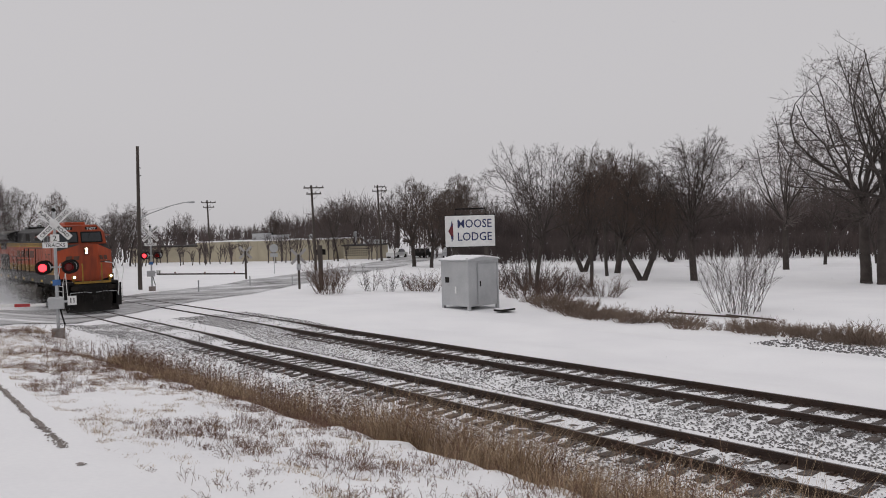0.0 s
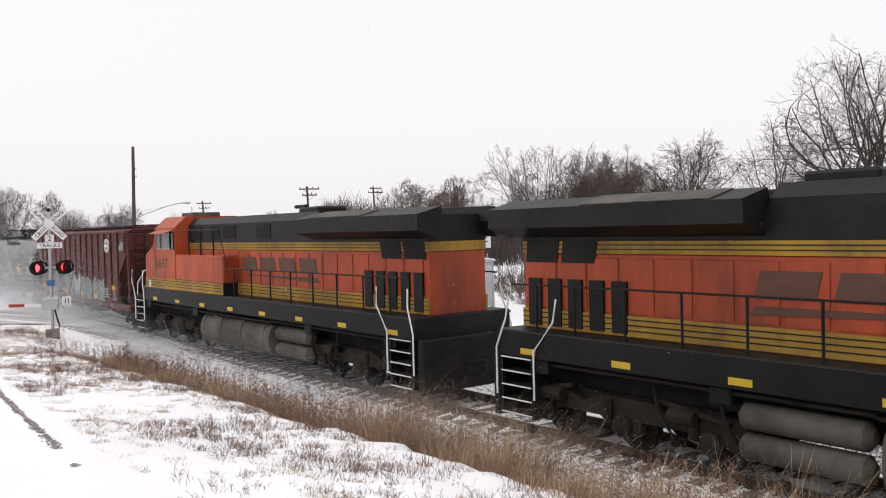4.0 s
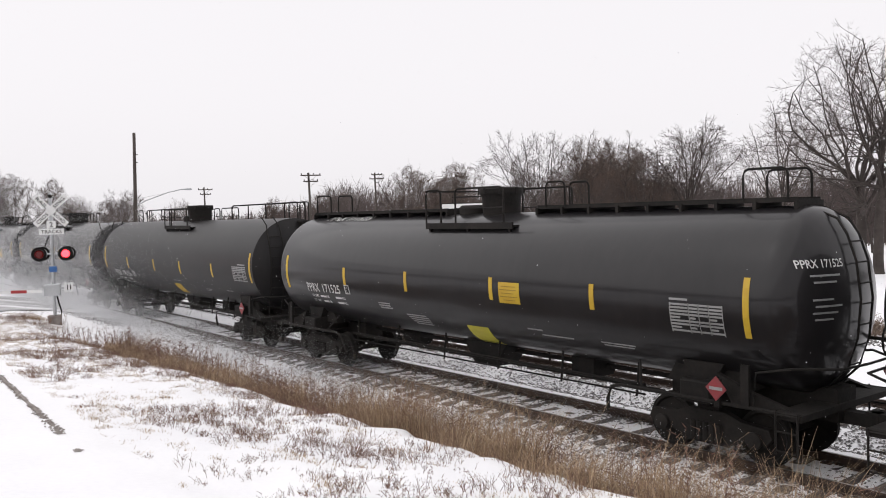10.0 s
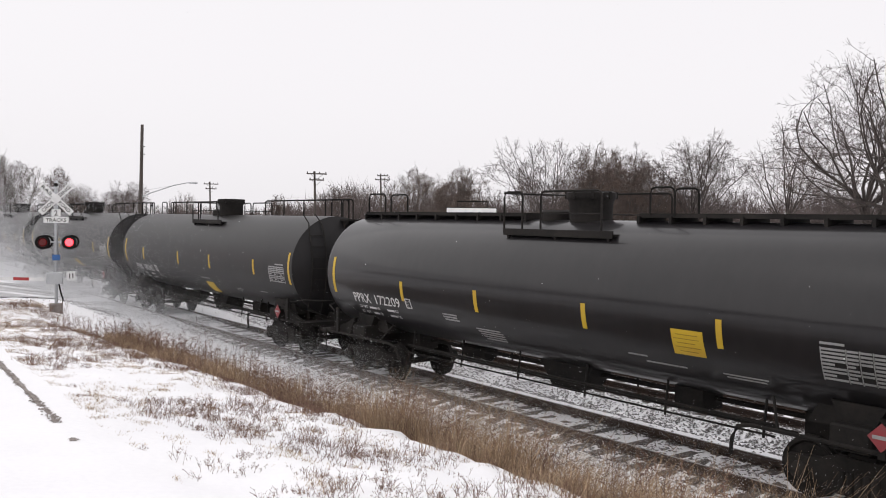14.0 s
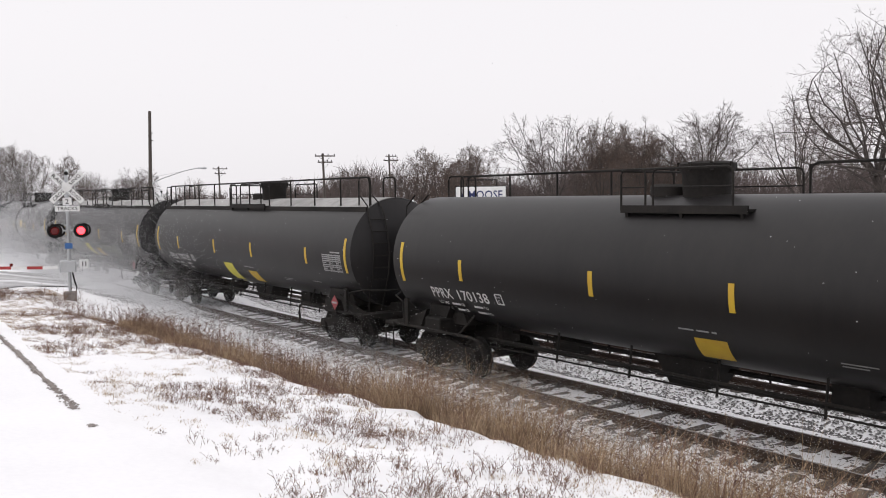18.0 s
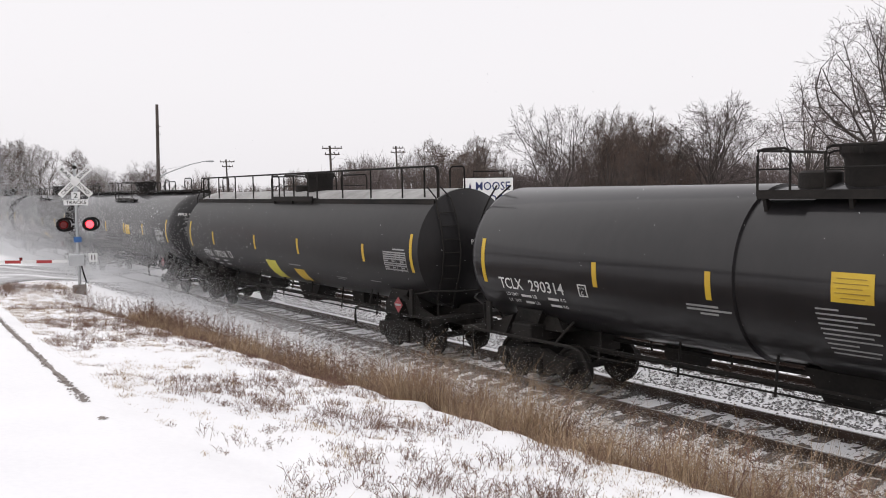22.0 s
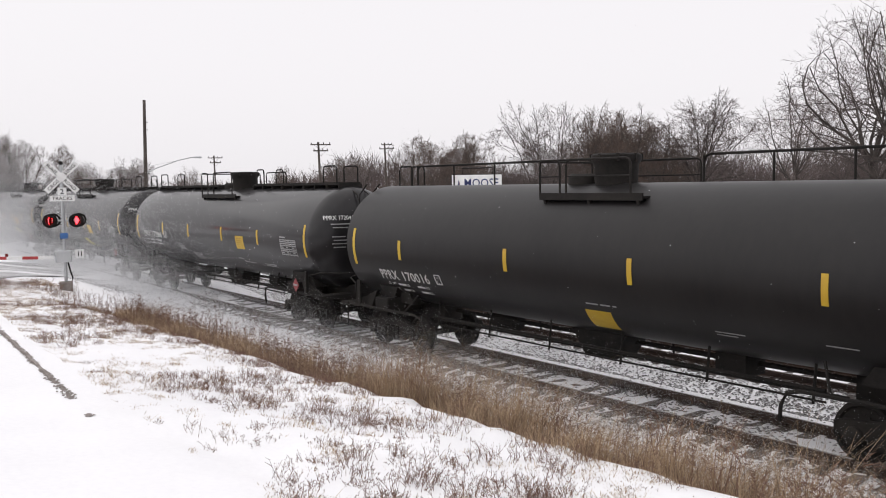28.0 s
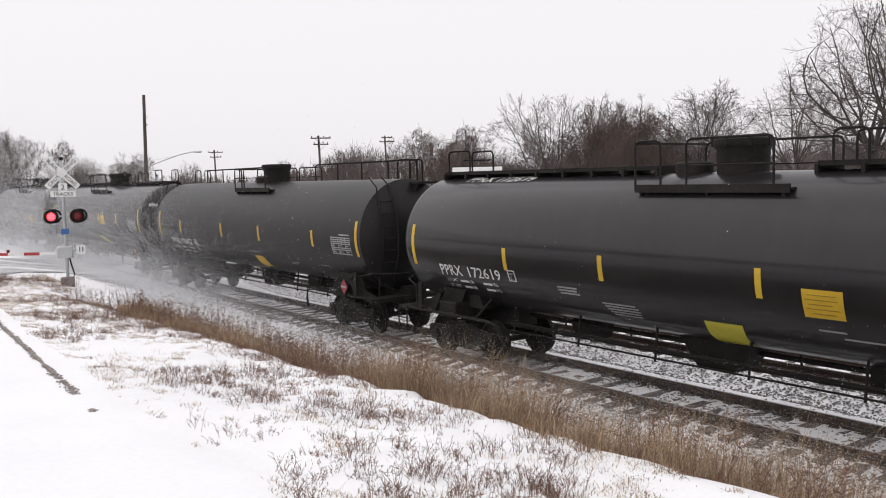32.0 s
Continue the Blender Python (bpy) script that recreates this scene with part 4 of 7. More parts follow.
        nb = part("number_board", Mesh().box(7.1, 7.16, min(s * 0.35, s * 1.0), max(s * 0.35, s * 1.0), 4.5, 4.72), LOCO_BLACK, car, "black number board")
        m = Mesh()
        vs, fs = lettering(number, 0.15, 0.5)
        m.add([(7.165, s * 0.675 - 0.25 + a, 4.535 + c_) for a, b, c_ in vs], fs)
        part("lettering", m, LETTER, nb)
        # cab side: windows and shade
        side = Mesh()
        ys = sorted((s * 1.45, s * 1.465))
        for a, b in ((5.02, 5.3), (5.42, 6.3), (6.42, 6.78)):
            w = part("cab_window", Mesh().box(a, b, ys[0], ys[1], 3.62, 4.26, 0.01), GLASS, car)
            f2 = Mesh()
            yy = s * 1.475
            f2.tube(((a, yy, 3.62), (b, yy, 3.62), (b, yy, 4.26), (a, yy, 4.26), (a, yy, 3.62)), 0.018, 4)
            part("frame", f2, GALV if a > 5.35 else LOCO_BLACK, w)
        part("sunshade", Mesh().prism(((s * 1.45, 4.36), (s * 1.86, 4.22), (s * 1.86, 4.20), (s * 1.45, 4.33)), 5.0, 6.6, "yz"), ORANGE, car)
        m = Mesh()
        vs, fs = lettering(number, 0.4, 1.3)
        if s < 0:
            m.add([(5.5 + a, s * 1.458, 2.86 + c_) for a, b, c_ in vs], fs)
        else:
            m.add([(7.0 - a, s * 1.458, 2.86 + c_) for a, b, c_ in vs], fs)
        part("lettering", m, MARK, car, "faded dark road number")
        m = Mesh()
        if s < 0:
            bars_mark(m, -4.8, 2.93, 0.44, 5.1, -0.906, -1)
        else:
            bars_mark(m, -4.8, 2.93, 0.44, 5.1, 0.906, 1)
        part("company_mark", m, MARK, car, "dark slanted company mark")
        # lower band and louvred panels under the cab
        part("lower_yellow_band", Mesh().box(4.9, 8.2, min(s * 1.45, s * 1.462), max(s * 1.45, s * 1.462), 2.1, 2.48), LOCO_YELLOW, car)
        ln = Mesh()
        for z in (2.2, 2.3, 2.4):
            ln.box(4.9, 8.2, min(s * 1.463, s * 1.47), max(s * 1.463, s * 1.47), z, z + 0.02)
        part("pinstripe", ln, LOCO_BLACK, car)
        for i in range(8):
            x0 = -9.6 + 2.35 * i
            part("reflector", Mesh().box(x0, x0 + 0.42, min(s * 1.5, s * 1.506), max(s * 1.5, s * 1.506), 1.62, 1.74), YELLOW, car, "yellow reflective rectangle")
        # handrails along the running board
        if s < 0:
            hr = Mesh()
            hr.tube(((-9.9, s * 1.42, 3.0), (-0.4, s * 1.42, 3.0), (0.1, s * 1.42, 3.55), (4.8, s * 1.42, 3.55)), 0.02, 5)
            part("hand_rail", hr, LOCO_BLACK, car)
            for x0 in (-9.2, -8.2, -7.0, -5.8, -4.6, -3.4, -2.2, -1.0):
                part("stanchion", Mesh().tube(((x0, s * 1.42, 2.05), (x0, s * 1.42, 3.0)), 0.025, 5), LOCO_BLACK, car)
            for x0 in (0.1, 1.2, 3.0):
                part("stanchion", Mesh().tube(((x0, s * 1.42, 2.05), (x0, s * 1.42, 3.55)), 0.025, 5), LOCO_BLACK, car)
        else:
            hr = Mesh().tube(((-9.9, s * 1.42, 3.0), (0.3, s * 1.42, 3.0), (0.5, s * 1.42, 3.4), (0.9, s * 1.42, 4.3), (4.8, s * 1.42, 4.3)), 0.02, 5)
            part("hand_rail", hr, LOCO_BLACK, car)
            for x0 in (-9.2, -8.0, -6.7, -5.4, -4.1, -2.8, -1.5, -0.2):
                part("stanchion", Mesh().tube(((x0, s * 1.42, 2.05), (x0, s * 1.42, 3.0)), 0.025, 5), LOCO_BLACK, car)
            for x0 in (1.4, 2.5, 3.6):
                part("stanchion", Mesh().tube(((x0, s * 1.42, 3.42), (x0, s * 1.42, 4.3)), 0.03, 5), LOCO_BLACK, car)
        # steps and white grab rails at both ends
        for e, x0 in ((1, 8.62 if number[0] == "7" else 8.35), (-1, -10.2)):
            for xs in (x0, x0 + 0.9):
                part("step_side", Mesh().box(xs, xs + 0.06, min(s * 1.0, s * 1.5), max(s * 1.0, s * 1.5), 0.35, 1.6), LOCO_BLACK, car)
            for k in range(5):
                tr = Mesh().box(x0, x0 + 0.95, min(s * 1.18, s * 1.52), max(s * 1.18, s * 1.52), 0.38 + 0.28 * k, 0.42 + 0.28 * k)
                part("step", tr, GEAR, car)
                part("step_edge", Mesh().box(x0 + 0.05, x0 + 0.9, min(s * 1.52, s * 1.535), max(s * 1.52, s * 1.535), 0.397 + 0.28 * k, 0.42 + 0.28 * k), WHITE, car, "white step edge")
            for q, d in ((x0 - 0.08, 0.25), (x0 + 1.0, 0.5)):
                part("grab_rail", Mesh().tube(((q, s * 1.54, 0.75), (q, s * 1.54, 1.7), (q + d, s * 1.5, 2.3), (q + d + 0.05, s * 1.45, 2.75)), 0.022, 5), WHITE, car, "white grab rail")
        # ditch light
        dl = part("ditch_light", Mesh().lathe(((9.45, 0.11), (9.66, 0.11)), "x", 14, (0, s * 0.95, 1.98)), LOCO_YELLOW, car)
        part("lens", Mesh().lathe(((9.662, 0.065), (9.68, 0.055)), "x", 14, (0, s * 0.95, 1.98)), LAMP if number[0] == "7" else GALV, dl)
        part("hand_post", Mesh().tube(((9.58, s * 0.5, 1.7), (9.58, s * 0.5, 2.62), (9.5, s * 0.5, 2.7)), 0.035, 6), LOCO_YELLOW, car)
        part("lamp_post", Mesh().box(9.4, 9.5, min(s * 0.9, s * 1.0), max(s * 0.9, s * 1.0), 1.72, 1.9), LOCO_YELLOW, car)
        for q in range(4):
            yq = s * (0.38 + 0.16 * q)
            part("air_hose", Mesh().tube(((9.6, yq, 1.42 - 0.06 * q), (9.82, yq + s * 0.02, 1.3 - 0.06 * q), (9.86, yq + s * 0.05, 0.95), (9.78, yq + s * 0.07, 0.62)), 0.028, 6), GEAR, car)
        part("junction_box", Mesh().box(9.6, 9.72, min(s * 0.75, s * 1.15), max(s * 0.75, s * 1.15), 1.28, 1.5, 0.02), DIRTY, car)
        part("uncoupling_lever", Mesh().tube(((9.75, s * 0.12, 1.12), (9.8, s * 0.5, 1.18), (9.76, s * 1.2, 1.15), (9.74, s * 1.3, 0.9)), 0.02, 5), GALV, car)
        part("front_hand_rail", Mesh().tube(((9.62, s * 1.32, 0.9), (9.66, s * 1.36, 1.5), (9.5, s * 1.36, 2.2), (9.42, s * 1.1, 2.7), (9.3, s * 0.75, 2.75)), 0.022, 5), WHITE, car, "white grab rail")
    for z in (3.28, 3.48):
        hl = part("headlight", Mesh().lathe(((8.95, 0.11), (9.2, 0.11)), "x", 14, (0, -0.16, z)), LOCO_BLACK, car)
        part("lens", Mesh().lathe(((9.202, 0.07), (9.22, 0.06)), "x", 14, (0, -0.16, z)), LAMP if number[0] == "7" else GALV, hl)
    for s in (-1, 1):
        m = Mesh()
        for f0, f1 in ((0.36, 0.60), (0.68, 0.92)):
            m.add([(8.21 + 0.98 * f, s * (1.478 - 1.0 * f), zz) for f, zz in ((f0, 2.86), (f1, 2.90), (f1 + 0.05, 3.12), (f0 + 0.05, 3.10))], [(0, 1, 2, 3)])
        m.add([(8.21 + 0.98 * f, s * (1.478 - 1.0 * f), zz) for f, zz in ((0.16, 2.70), (0.9, 2.74), (0.9, 2.79), (0.2, 2.80))], [(0, 1, 2, 3)])
        part("nose_mark", m, MARK, car)
    # plough, couplers, buffers
    pl = Mesh()
    # a blade that leans back, lower edge forward
    prof = ((9.86, 0.10), (9.74, 0.28), (9.66, 0.50), (9.64, 0.72), (9.68, 0.92))
    for s in (-1, 1):
        vs, fs = [], []
        for i, (px, pz) in enumerate(prof):
            vs += [(px + 0.16, 0.0, pz), (px - 0.06, s * 0.75, pz), (px - 0.34, s * 1.38, pz), (px + 0.12, 0.0, pz), (px - 0.10, s * 0.75, pz), (px - 0.38, s * 1.36, pz)]
        for i in range(len(prof) - 1):
            j = 6 * i
            fs += [(j + q, j + q + 1, j + q + 7, j + q + 6) for q in (0, 1, 3, 4)] + [(j + 2, j + 5, j + 11, j + 8)]
        part("plough_blade", Mesh().add(vs, fs), GEAR, car, smooth=50)
    part("pilot", Mesh().box(9.3, 9.58, -1.25, 1.25, 0.45, 1.6, 0.03), GEAR, car)
    for s in (-1, 1):
        part("coupler", coupler_mesh(10.15 if s > 0 else -10.75, s), GEAR, car)
    part("rear_pilot", Mesh().box(-10.5, -10.3, -1.45, 1.45, 0.3, 1.56, 0.03), GEAR, car)
    # fuel tank and air tanks
    ft = Mesh()
    ft.prism(((-0.95, 0.26), (0.95, 0.26), (1.2, 0.34), (1.36, 0.5), (1.43, 0.72), (1.43, 1.0), (1.36, 1.2), (1.22, 1.32), (-1.22, 1.32), (-1.36, 1.2), (-1.43, 1.0), (-1.43, 0.72), (-1.36, 0.5), (-1.2, 0.34)), -2.6, 2.7, "yz")
    part("fuel_tank", ft, GREY, car, smooth=35)
    for xs in (-2.2, -0.6, 1.0, 2.4):
        st = Mesh()
        for s in (-1, 1):
            st.tube(((xs, s * 0.97, 0.25), (xs, s * 1.37, 0.49), (xs, s * 1.445, 0.86), (xs, s * 1.37, 1.22), (xs, s * 1.24, 1.4)), 0.03, 5)
        part("tank_strap", st, GREY, car)
    for xs, w_ in ((-1.6, 0.5), (0.1, 0.35), (1.5, 0.3)):
        part("fuel_gauge", Mesh().box(xs, xs + w_, -1.46, -1.40, 0.78, 0.98, 0.02), GEAR, car)
    # boxes, piping and jacking pads below the sill
    for s in (-1, 1):
        y0, y1 = sorted((s * 1.1, s * 1.46))
        for xs, xe in ((-9.4, -8.9), (-5.3, -4.9), (2.9, 3.35), (7.75, 8.15)):
            part("jacking_pad", Mesh().box(xs, xe, y0, y1, 1.28, 1.56, 0.03), LOCO_BLACK, car)
        pp = Mesh()
        pp.tube(((-9.6, s * 1.36, 1.46), (-2.8, s * 1.36, 1.46), (-2.6, s * 1.38, 1.42), (8.1, s * 1.38, 1.42)), 0.035, 6)
        part("air_pipe", pp, DIRTY, car)
        for xs in (-6.5, -5.2, 3.9, 6.4):
            part("sand_hose", Mesh().tube(((xs, s * 1.3, 1.42), (xs + 0.1, s * 1.33, 1.0), (xs + 0.25, s * 1.05, 0.4)), 0.03, 5), GEAR, car)
        # boxed vents and seams on the cab side and hood
        for xs, xe, za, zb in ((5.2, 5.75, 2.52, 2.75), (6.1, 6.6, 2.52, 2.75), (7.25, 7.75, 2.5, 2.8)):
            v = Mesh()
            yy = sorted((s * 1.452, s * 1.468))
            for k in range(4):
                zz = za + (zb - za) * k / 4
                v.box(xs, xe, yy[0], yy[1], zz, zz + (zb - za) / 7)
            part("louvre", v, ORANGE, car)
        for xs in (4.93, 7.0):
            part("panel_seam", Mesh().box(xs - 0.008, xs + 0.008, min(s * 1.452, s * 1.456), max(s * 1.452, s * 1.456), 2.1, 4.4), LOCO_BLACK, car)
        part("stencil_patch", Mesh().box(7.55, 7.8, min(s * 1.472, s * 1.476), max(s * 1.472, s * 1.476), 2.12, 2.38), LETTER, car)
    for z in (0.62, 1.1):
        part("air_tank", Mesh().lathe(((-4.9, 0.1), (-4.8, 0.22), (-2.9, 0.22), (-2.8, 0.1)), "x", 14, (0, -1.15, z)), GREY, car, smooth=40)
        part("air_tank", Mesh().lathe(((-4.9, 0.1), (-4.8, 0.22), (-2.9, 0.22), (-2.8, 0.1)), "x", 14, (0, 1.15, z)), GREY, car, smooth=40)
    # three-axle bogies
    for xb in (5.45, -7.3):
        b = Mesh()
        for s in (-1, 1):
            y0, y1 = sorted((s * 0.95, s * 1.12))
            b.prism(((-2.7, 0.62), (-2.6, 0.95), (-1.4, 1.0), (-1.0, 0.82), (-0.6, 1.0), (0.6, 1.0), (1.0, 0.82), (1.4, 1.0), (2.6, 0.95), (2.7, 0.62), (2.3, 0.42), (1.5, 0.62),
                     (0.4, 0.62), (0.3, 0.36), (-0.3, 0.36), (-0.4, 0.62), (-1.5, 0.62), (-2.3, 0.42)), y0, y1)
            for a in (-1.85, 0, 1.85):
                b.lathe(((s * 1.12, 0.2), (s * 1.24, 0.2), (s * 1.28, 0.12)), "y", 12, (a, 0, 0.52))
                b.tube(((a - 0.35, s * 1.15, 0.95), (a - 0.35, s * 1.15, 0.55)), 0.09, 8)
            b.tube(((-2.4, s * 1.15, 0.88), (-1.2, s * 1.2, 1.1)), 0.05, 6)
            b.tube(((0.8, s * 1.2, 1.1), (2.2, s * 1.15, 0.88)), 0.05, 6)
            b.lathe(((-1.9, 0.13), (-1.4, 0.13)), "x", 10, (0, s * 1.24, 0.9))
            b.lathe(((1.1, 0.13), (1.6, 0.13)), "x", 10, (0, s * 1.24, 0.9))
        b.box(-1.9, 1.9, -0.9, 0.9, 0.7, 1.0)
        bo = part("bogie", b, DIRTY, car, smooth=30, at=pose(xb, 0, 0))
        for a in (-1.85, 0, 1.85):
            w = part("wheelset", wheelset_data, GEAR, bo)
            w.matrix_parent_inverse = pose(a, 0, WHEEL_R)
            (WHEELS if number[0] == "7" else BACKWARD).append(w)
    # roof things
    part("exhaust", Mesh().box(-4.2, -3.0, -0.5, 0.5, 4.5, 4.9, 0.05), LOCO_BLACK, car)
    part("horn", Mesh().tube(((-2.6, 0, 4.74), (-2.6, 0, 4.95), (-1.9, 0, 4.95)), 0.06, 6), LOCO_BLACK, car)
    part("air_conditioner", Mesh().box(5.3, 6.5, -0.55, 0.55, 4.84, 5.0, 0.04), GREY if number[0] == "6" else ORANGE, car)
    part("antenna", Mesh().tube(((6.3, 0.2, 4.95), (6.3, 0.2, 5.25)), 0.012, 4), LOCO_BLACK, car)
    return car


BACKWARD = []
MARK = material("dark_faded_mark", (0.05, 0.026, 0.018), 0.7, second=(0.10, 0.035, 0.018), scale=20)
DIRTY = material("dusty_gear", (0.011, 0.009, 0.008), 0.85, second=(0.032, 0.027, 0.023), scale=14, fine=120, bump=0.3, gloss=0.1)
LAMP = material("lamp_glow", (0.9, 0.85, 0.7), 0.3, emit=(1.0, 0.82, 0.55), strength=9.0)
SPRAY_BLUE = material("spray_blue_grey", (0.11, 0.16, 0.18), 0.7, second=(0.18, 0.23, 0.24), scale=18)
SPRAY_WHITE = material("spray_white", (0.52, 0.55, 0.56), 0.7, second=(0.3, 0.33, 0.35), scale=18)
SPRAY_DARK = material("spray_dark", (0.035, 0.038, 0.042), 0.7, second=(0.075, 0.05, 0.05), scale=18)
SPRAY_GREY = material("spray_grey", (0.26, 0.25, 0.22), 0.7, second=(0.16, 0.15, 0.13), scale=18)


def hopper_car():
    car = thing("hopper_car", "maroon covered hopper car with blue-white graffiti", "hopper car")
    zt, zb, yw = 4.28, 1.22, 1.58
    body = Mesh()
    side = ((-7.95, 3.6), (-7.95, zt), (7.95, zt), (7.95, 3.6), (6.73, 2.5), (6.73, zb), (-6.73, zb), (-6.73, 2.5))
    for s in (-1, 1):
        body.prism(side, s * (yw - 0.03), s * yw)
    body.prism(((-7.9, zt - 0.02), (7.9, zt - 0.02), (7.9, 3.62), (5.6, 1.5), (-5.6, 1.5), (-7.9, 3.62)), -yw + 0.03, yw - 0.03)
    part("body", body, MAROON, car)
    for i in range(17):
        x = -7.6 + 15.2 * i / 16
        for s in (-1, 1):
            z0 = zb if abs(x) < 6.8 else 3.45
            part("side_post", Mesh().box(x - 0.05, x + 0.05, min(s * yw, s * (yw + 0.07)), max(s * yw, s * (yw + 0.07)), z0, zt, 0.012), MAROON, car)
    for s in (-1, 1):
        part("top_chord", Mesh().box(-8.0, 8.0, min(s * (yw - 0.06), s * (yw + 0.10)), max(s * (yw - 0.06), s * (yw + 0.10)), zt, zt + 0.10, 0.015), MAROON, car)
        part("side_sill", Mesh().box(-8.3, 8.3, min(s * (yw - 0.12), s * (yw + 0.08)), max(s * (yw - 0.12), s * (yw + 0.08)), zb - 0.20, zb, 0.015), MAROON, car)
    roof = Mesh().prism(((-1.5, zt + 0.1), (-0.9, zt + 0.26), (0.9, zt + 0.26), (1.5, zt + 0.1)), -7.9, 7.9, "yz")
    part("roof", roof, MAROON, car)
    part("hatch", Mesh().box(-7.0, 7.0, -0.35, 0.35, zt + 0.26, zt + 0.36, 0.03), MAROON, car)
    for s in (-1, 1):
        part("running_board", Mesh().box(-7.9, 7.9, min(s * 0.9, s * 1.25), max(s * 0.9, s * 1.25), zt + 0.28, zt + 0.32), GEAR, car)
        for x in (-7.9, 7.9):
            part("corner_post", Mesh().box(x - 0.05, x + 0.05, min(s * (yw - 0.1), s * yw), max(s * (yw - 0.1), s * yw), zb, zt, 0.01), MAROON, car)
        part("coupler", coupler_mesh(s * 8.3, s), GEAR, car)
        part("end_sill", Mesh().box(min(s * 7.6, s * 8.3), max(s * 7.6, s * 8.3), -1.4, 1.4, 0.95, 1.22), GEAR, car)
        part("end_sheet", Mesh().box(min(s * 7.95, s * 8.0), max(s * 7.95, s * 8.0), -yw, yw, 3.58, zt), MAROON, car)
        lad = Mesh()
        for y in (-1.3, -0.9):
            lad.tube(((s * 8.05, y, 1.2), (s * 8.05, y, zt - 0.05)), 0.02, 5)
        for k in range(9):
            lad.tube(((s * 8.05, -1.3, 1.35 + 0.35 * k), (s * 8.05, -0.9, 1.35 + 0.35 * k)), 0.016, 5)
        if s < 0:
            hoop(lad, -7.9, -7.3, -0.9, zt + 0.1, zt + 0.5)
            hoop(lad, -7.9, -7.3, 0.4, zt + 0.1, zt + 0.5)
        part("end_ladder", lad, GEAR, car)
        add_bogie(car, s * 6.9)
    for x in (-3.9, 0.0, 3.9):
        h = Mesh()
        a, b = [(x - 1.8, -yw + 0.05), (x + 1.8, -yw + 0.05), (x + 1.8, yw - 0.05), (x - 1.8, yw - 0.05)], [(x - 0.35, -0.6), (x + 0.35, -0.6), (x + 0.35, 0.6), (x - 0.35, 0.6)]
        h.add([(p, q, zb) for p, q in a] + [(p, q, 0.45) for p, q in b], [(0, 1, 5, 4), (1, 2, 6, 5), (2, 3, 7, 6), (3, 0, 4, 7), (4, 5, 6, 7), (3, 2, 1, 0)])
        part("discharge_hopper", h, GEAR, car)
    # round emblem
    ex, ez, y = 5.21, 3.74, -yw - 0.075
    em = part("emblem", Mesh().lathe(((y + 0.07, 0.30), (y, 0.30)), "y", 32, (ex, 0, ez)), WHITE, car, "round white emblem with a cross")
    dk = Mesh()
    for sx in (-1, 1):
        for sz in (-1, 1):
            pts = [(ex + sx * 0.045, ez + sz * 0.05)] + [(ex + sx * (0.045 + 0.15 * math.cos(w)), ez + sz * (0.05 + 0.15 * math.sin(w))) for w in (0.05, 0.5, 1.05, 1.5)]
            dk.prism(pts, y - 0.004, y - 0.001)
    for i in range(20):
        w = 2 * math.pi * i / 20
        if i % 10 < 8:
            cx, cz = ex + 0.25 * math.cos(w), ez + 0.25 * math.sin(w)
            dk.prism([(cx + 0.028 * math.cos(w + q), cz + 0.028 * math.sin(w + q)) for q in (0.4, 1.2, 3.5, 4.4)], y - 0.004, y - 0.001)
    part("emblem_mark", dk, LOCO_BLACK, em)
    # graffiti: fat crooked letter strokes with pale edges
    rnd = random.Random(11)
    ys = -yw - 0.078

    def fat(paths, wide, y0, y1):
        m = Mesh()
        for pts in paths:
            for (a, b), (c, d) in zip(pts, pts[1:]):
                n = Vector((c - a, d - b)).normalized() * wide
                m.prism([(a - n.y, b + n.x), (c - n.y, d + n.x), (c + n.y, d - n.x), (a + n.y, b - n.x)], y0, y1)
            for a, b in pts:
                m.prism([(a + wide * math.cos(0.785 * k), b + wide * math.sin(0.785 * k)) for k in range(8)], y0, y1)
        return m

    shapes = (
        (((0.95, 0.8), (0.6, 1.0), (0.2, 0.85), (0.3, 0.6), (0.8, 0.42), (0.85, 0.15), (0.45, 0.0), (0.05, 0.12)),),
        (((0.9, 0.85), (0.4, 0.95), (0.12, 0.5), (0.35, 0.06), (0.92, 0.12)), ((0.3, 0.5), (0.75, 0.52))),
        (((0.1, 0.9), (0.9, 0.95)), ((0.5, 0.9), (0.42, 0.05), (0.8, 0.0))),
        (((0.15, 1.0), (0.2, 0.0)), ((0.85, 0.95), (0.3, 0.5), (0.9, 0.05))),
        (((0.0, 0.95), (0.25, 0.05), (0.5, 0.7), (0.75, 0.05), (1.0, 0.95)),),
        (((0.15, 0.0), (0.2, 0.95), (0.75, 0.88), (0.3, 0.55), (0.85, 0.25), (0.15, 0.02)),),
        (((0.15, 0.0), (0.2, 0.95), (0.85, 0.75), (0.3, 0.48), (0.9, 0.0)),),
        (((0.9, 0.8), (0.5, 1.0), (0.1, 0.55), (0.45, 0.02), (0.9, 0.2), (0.85, 0.5), (0.5, 0.5)),),
        (((0.1, 1.0), (0.9, 0.0)), ((0.9, 1.0), (0.12, 0.05))))
    fills = (SPRAY_BLUE, SPRAY_DARK, SPRAY_BLUE, SPRAY_DARK, SPRAY_WHITE, SPRAY_BLUE, SPRAY_BLUE, SPRAY_GREY, SPRAY_BLUE)
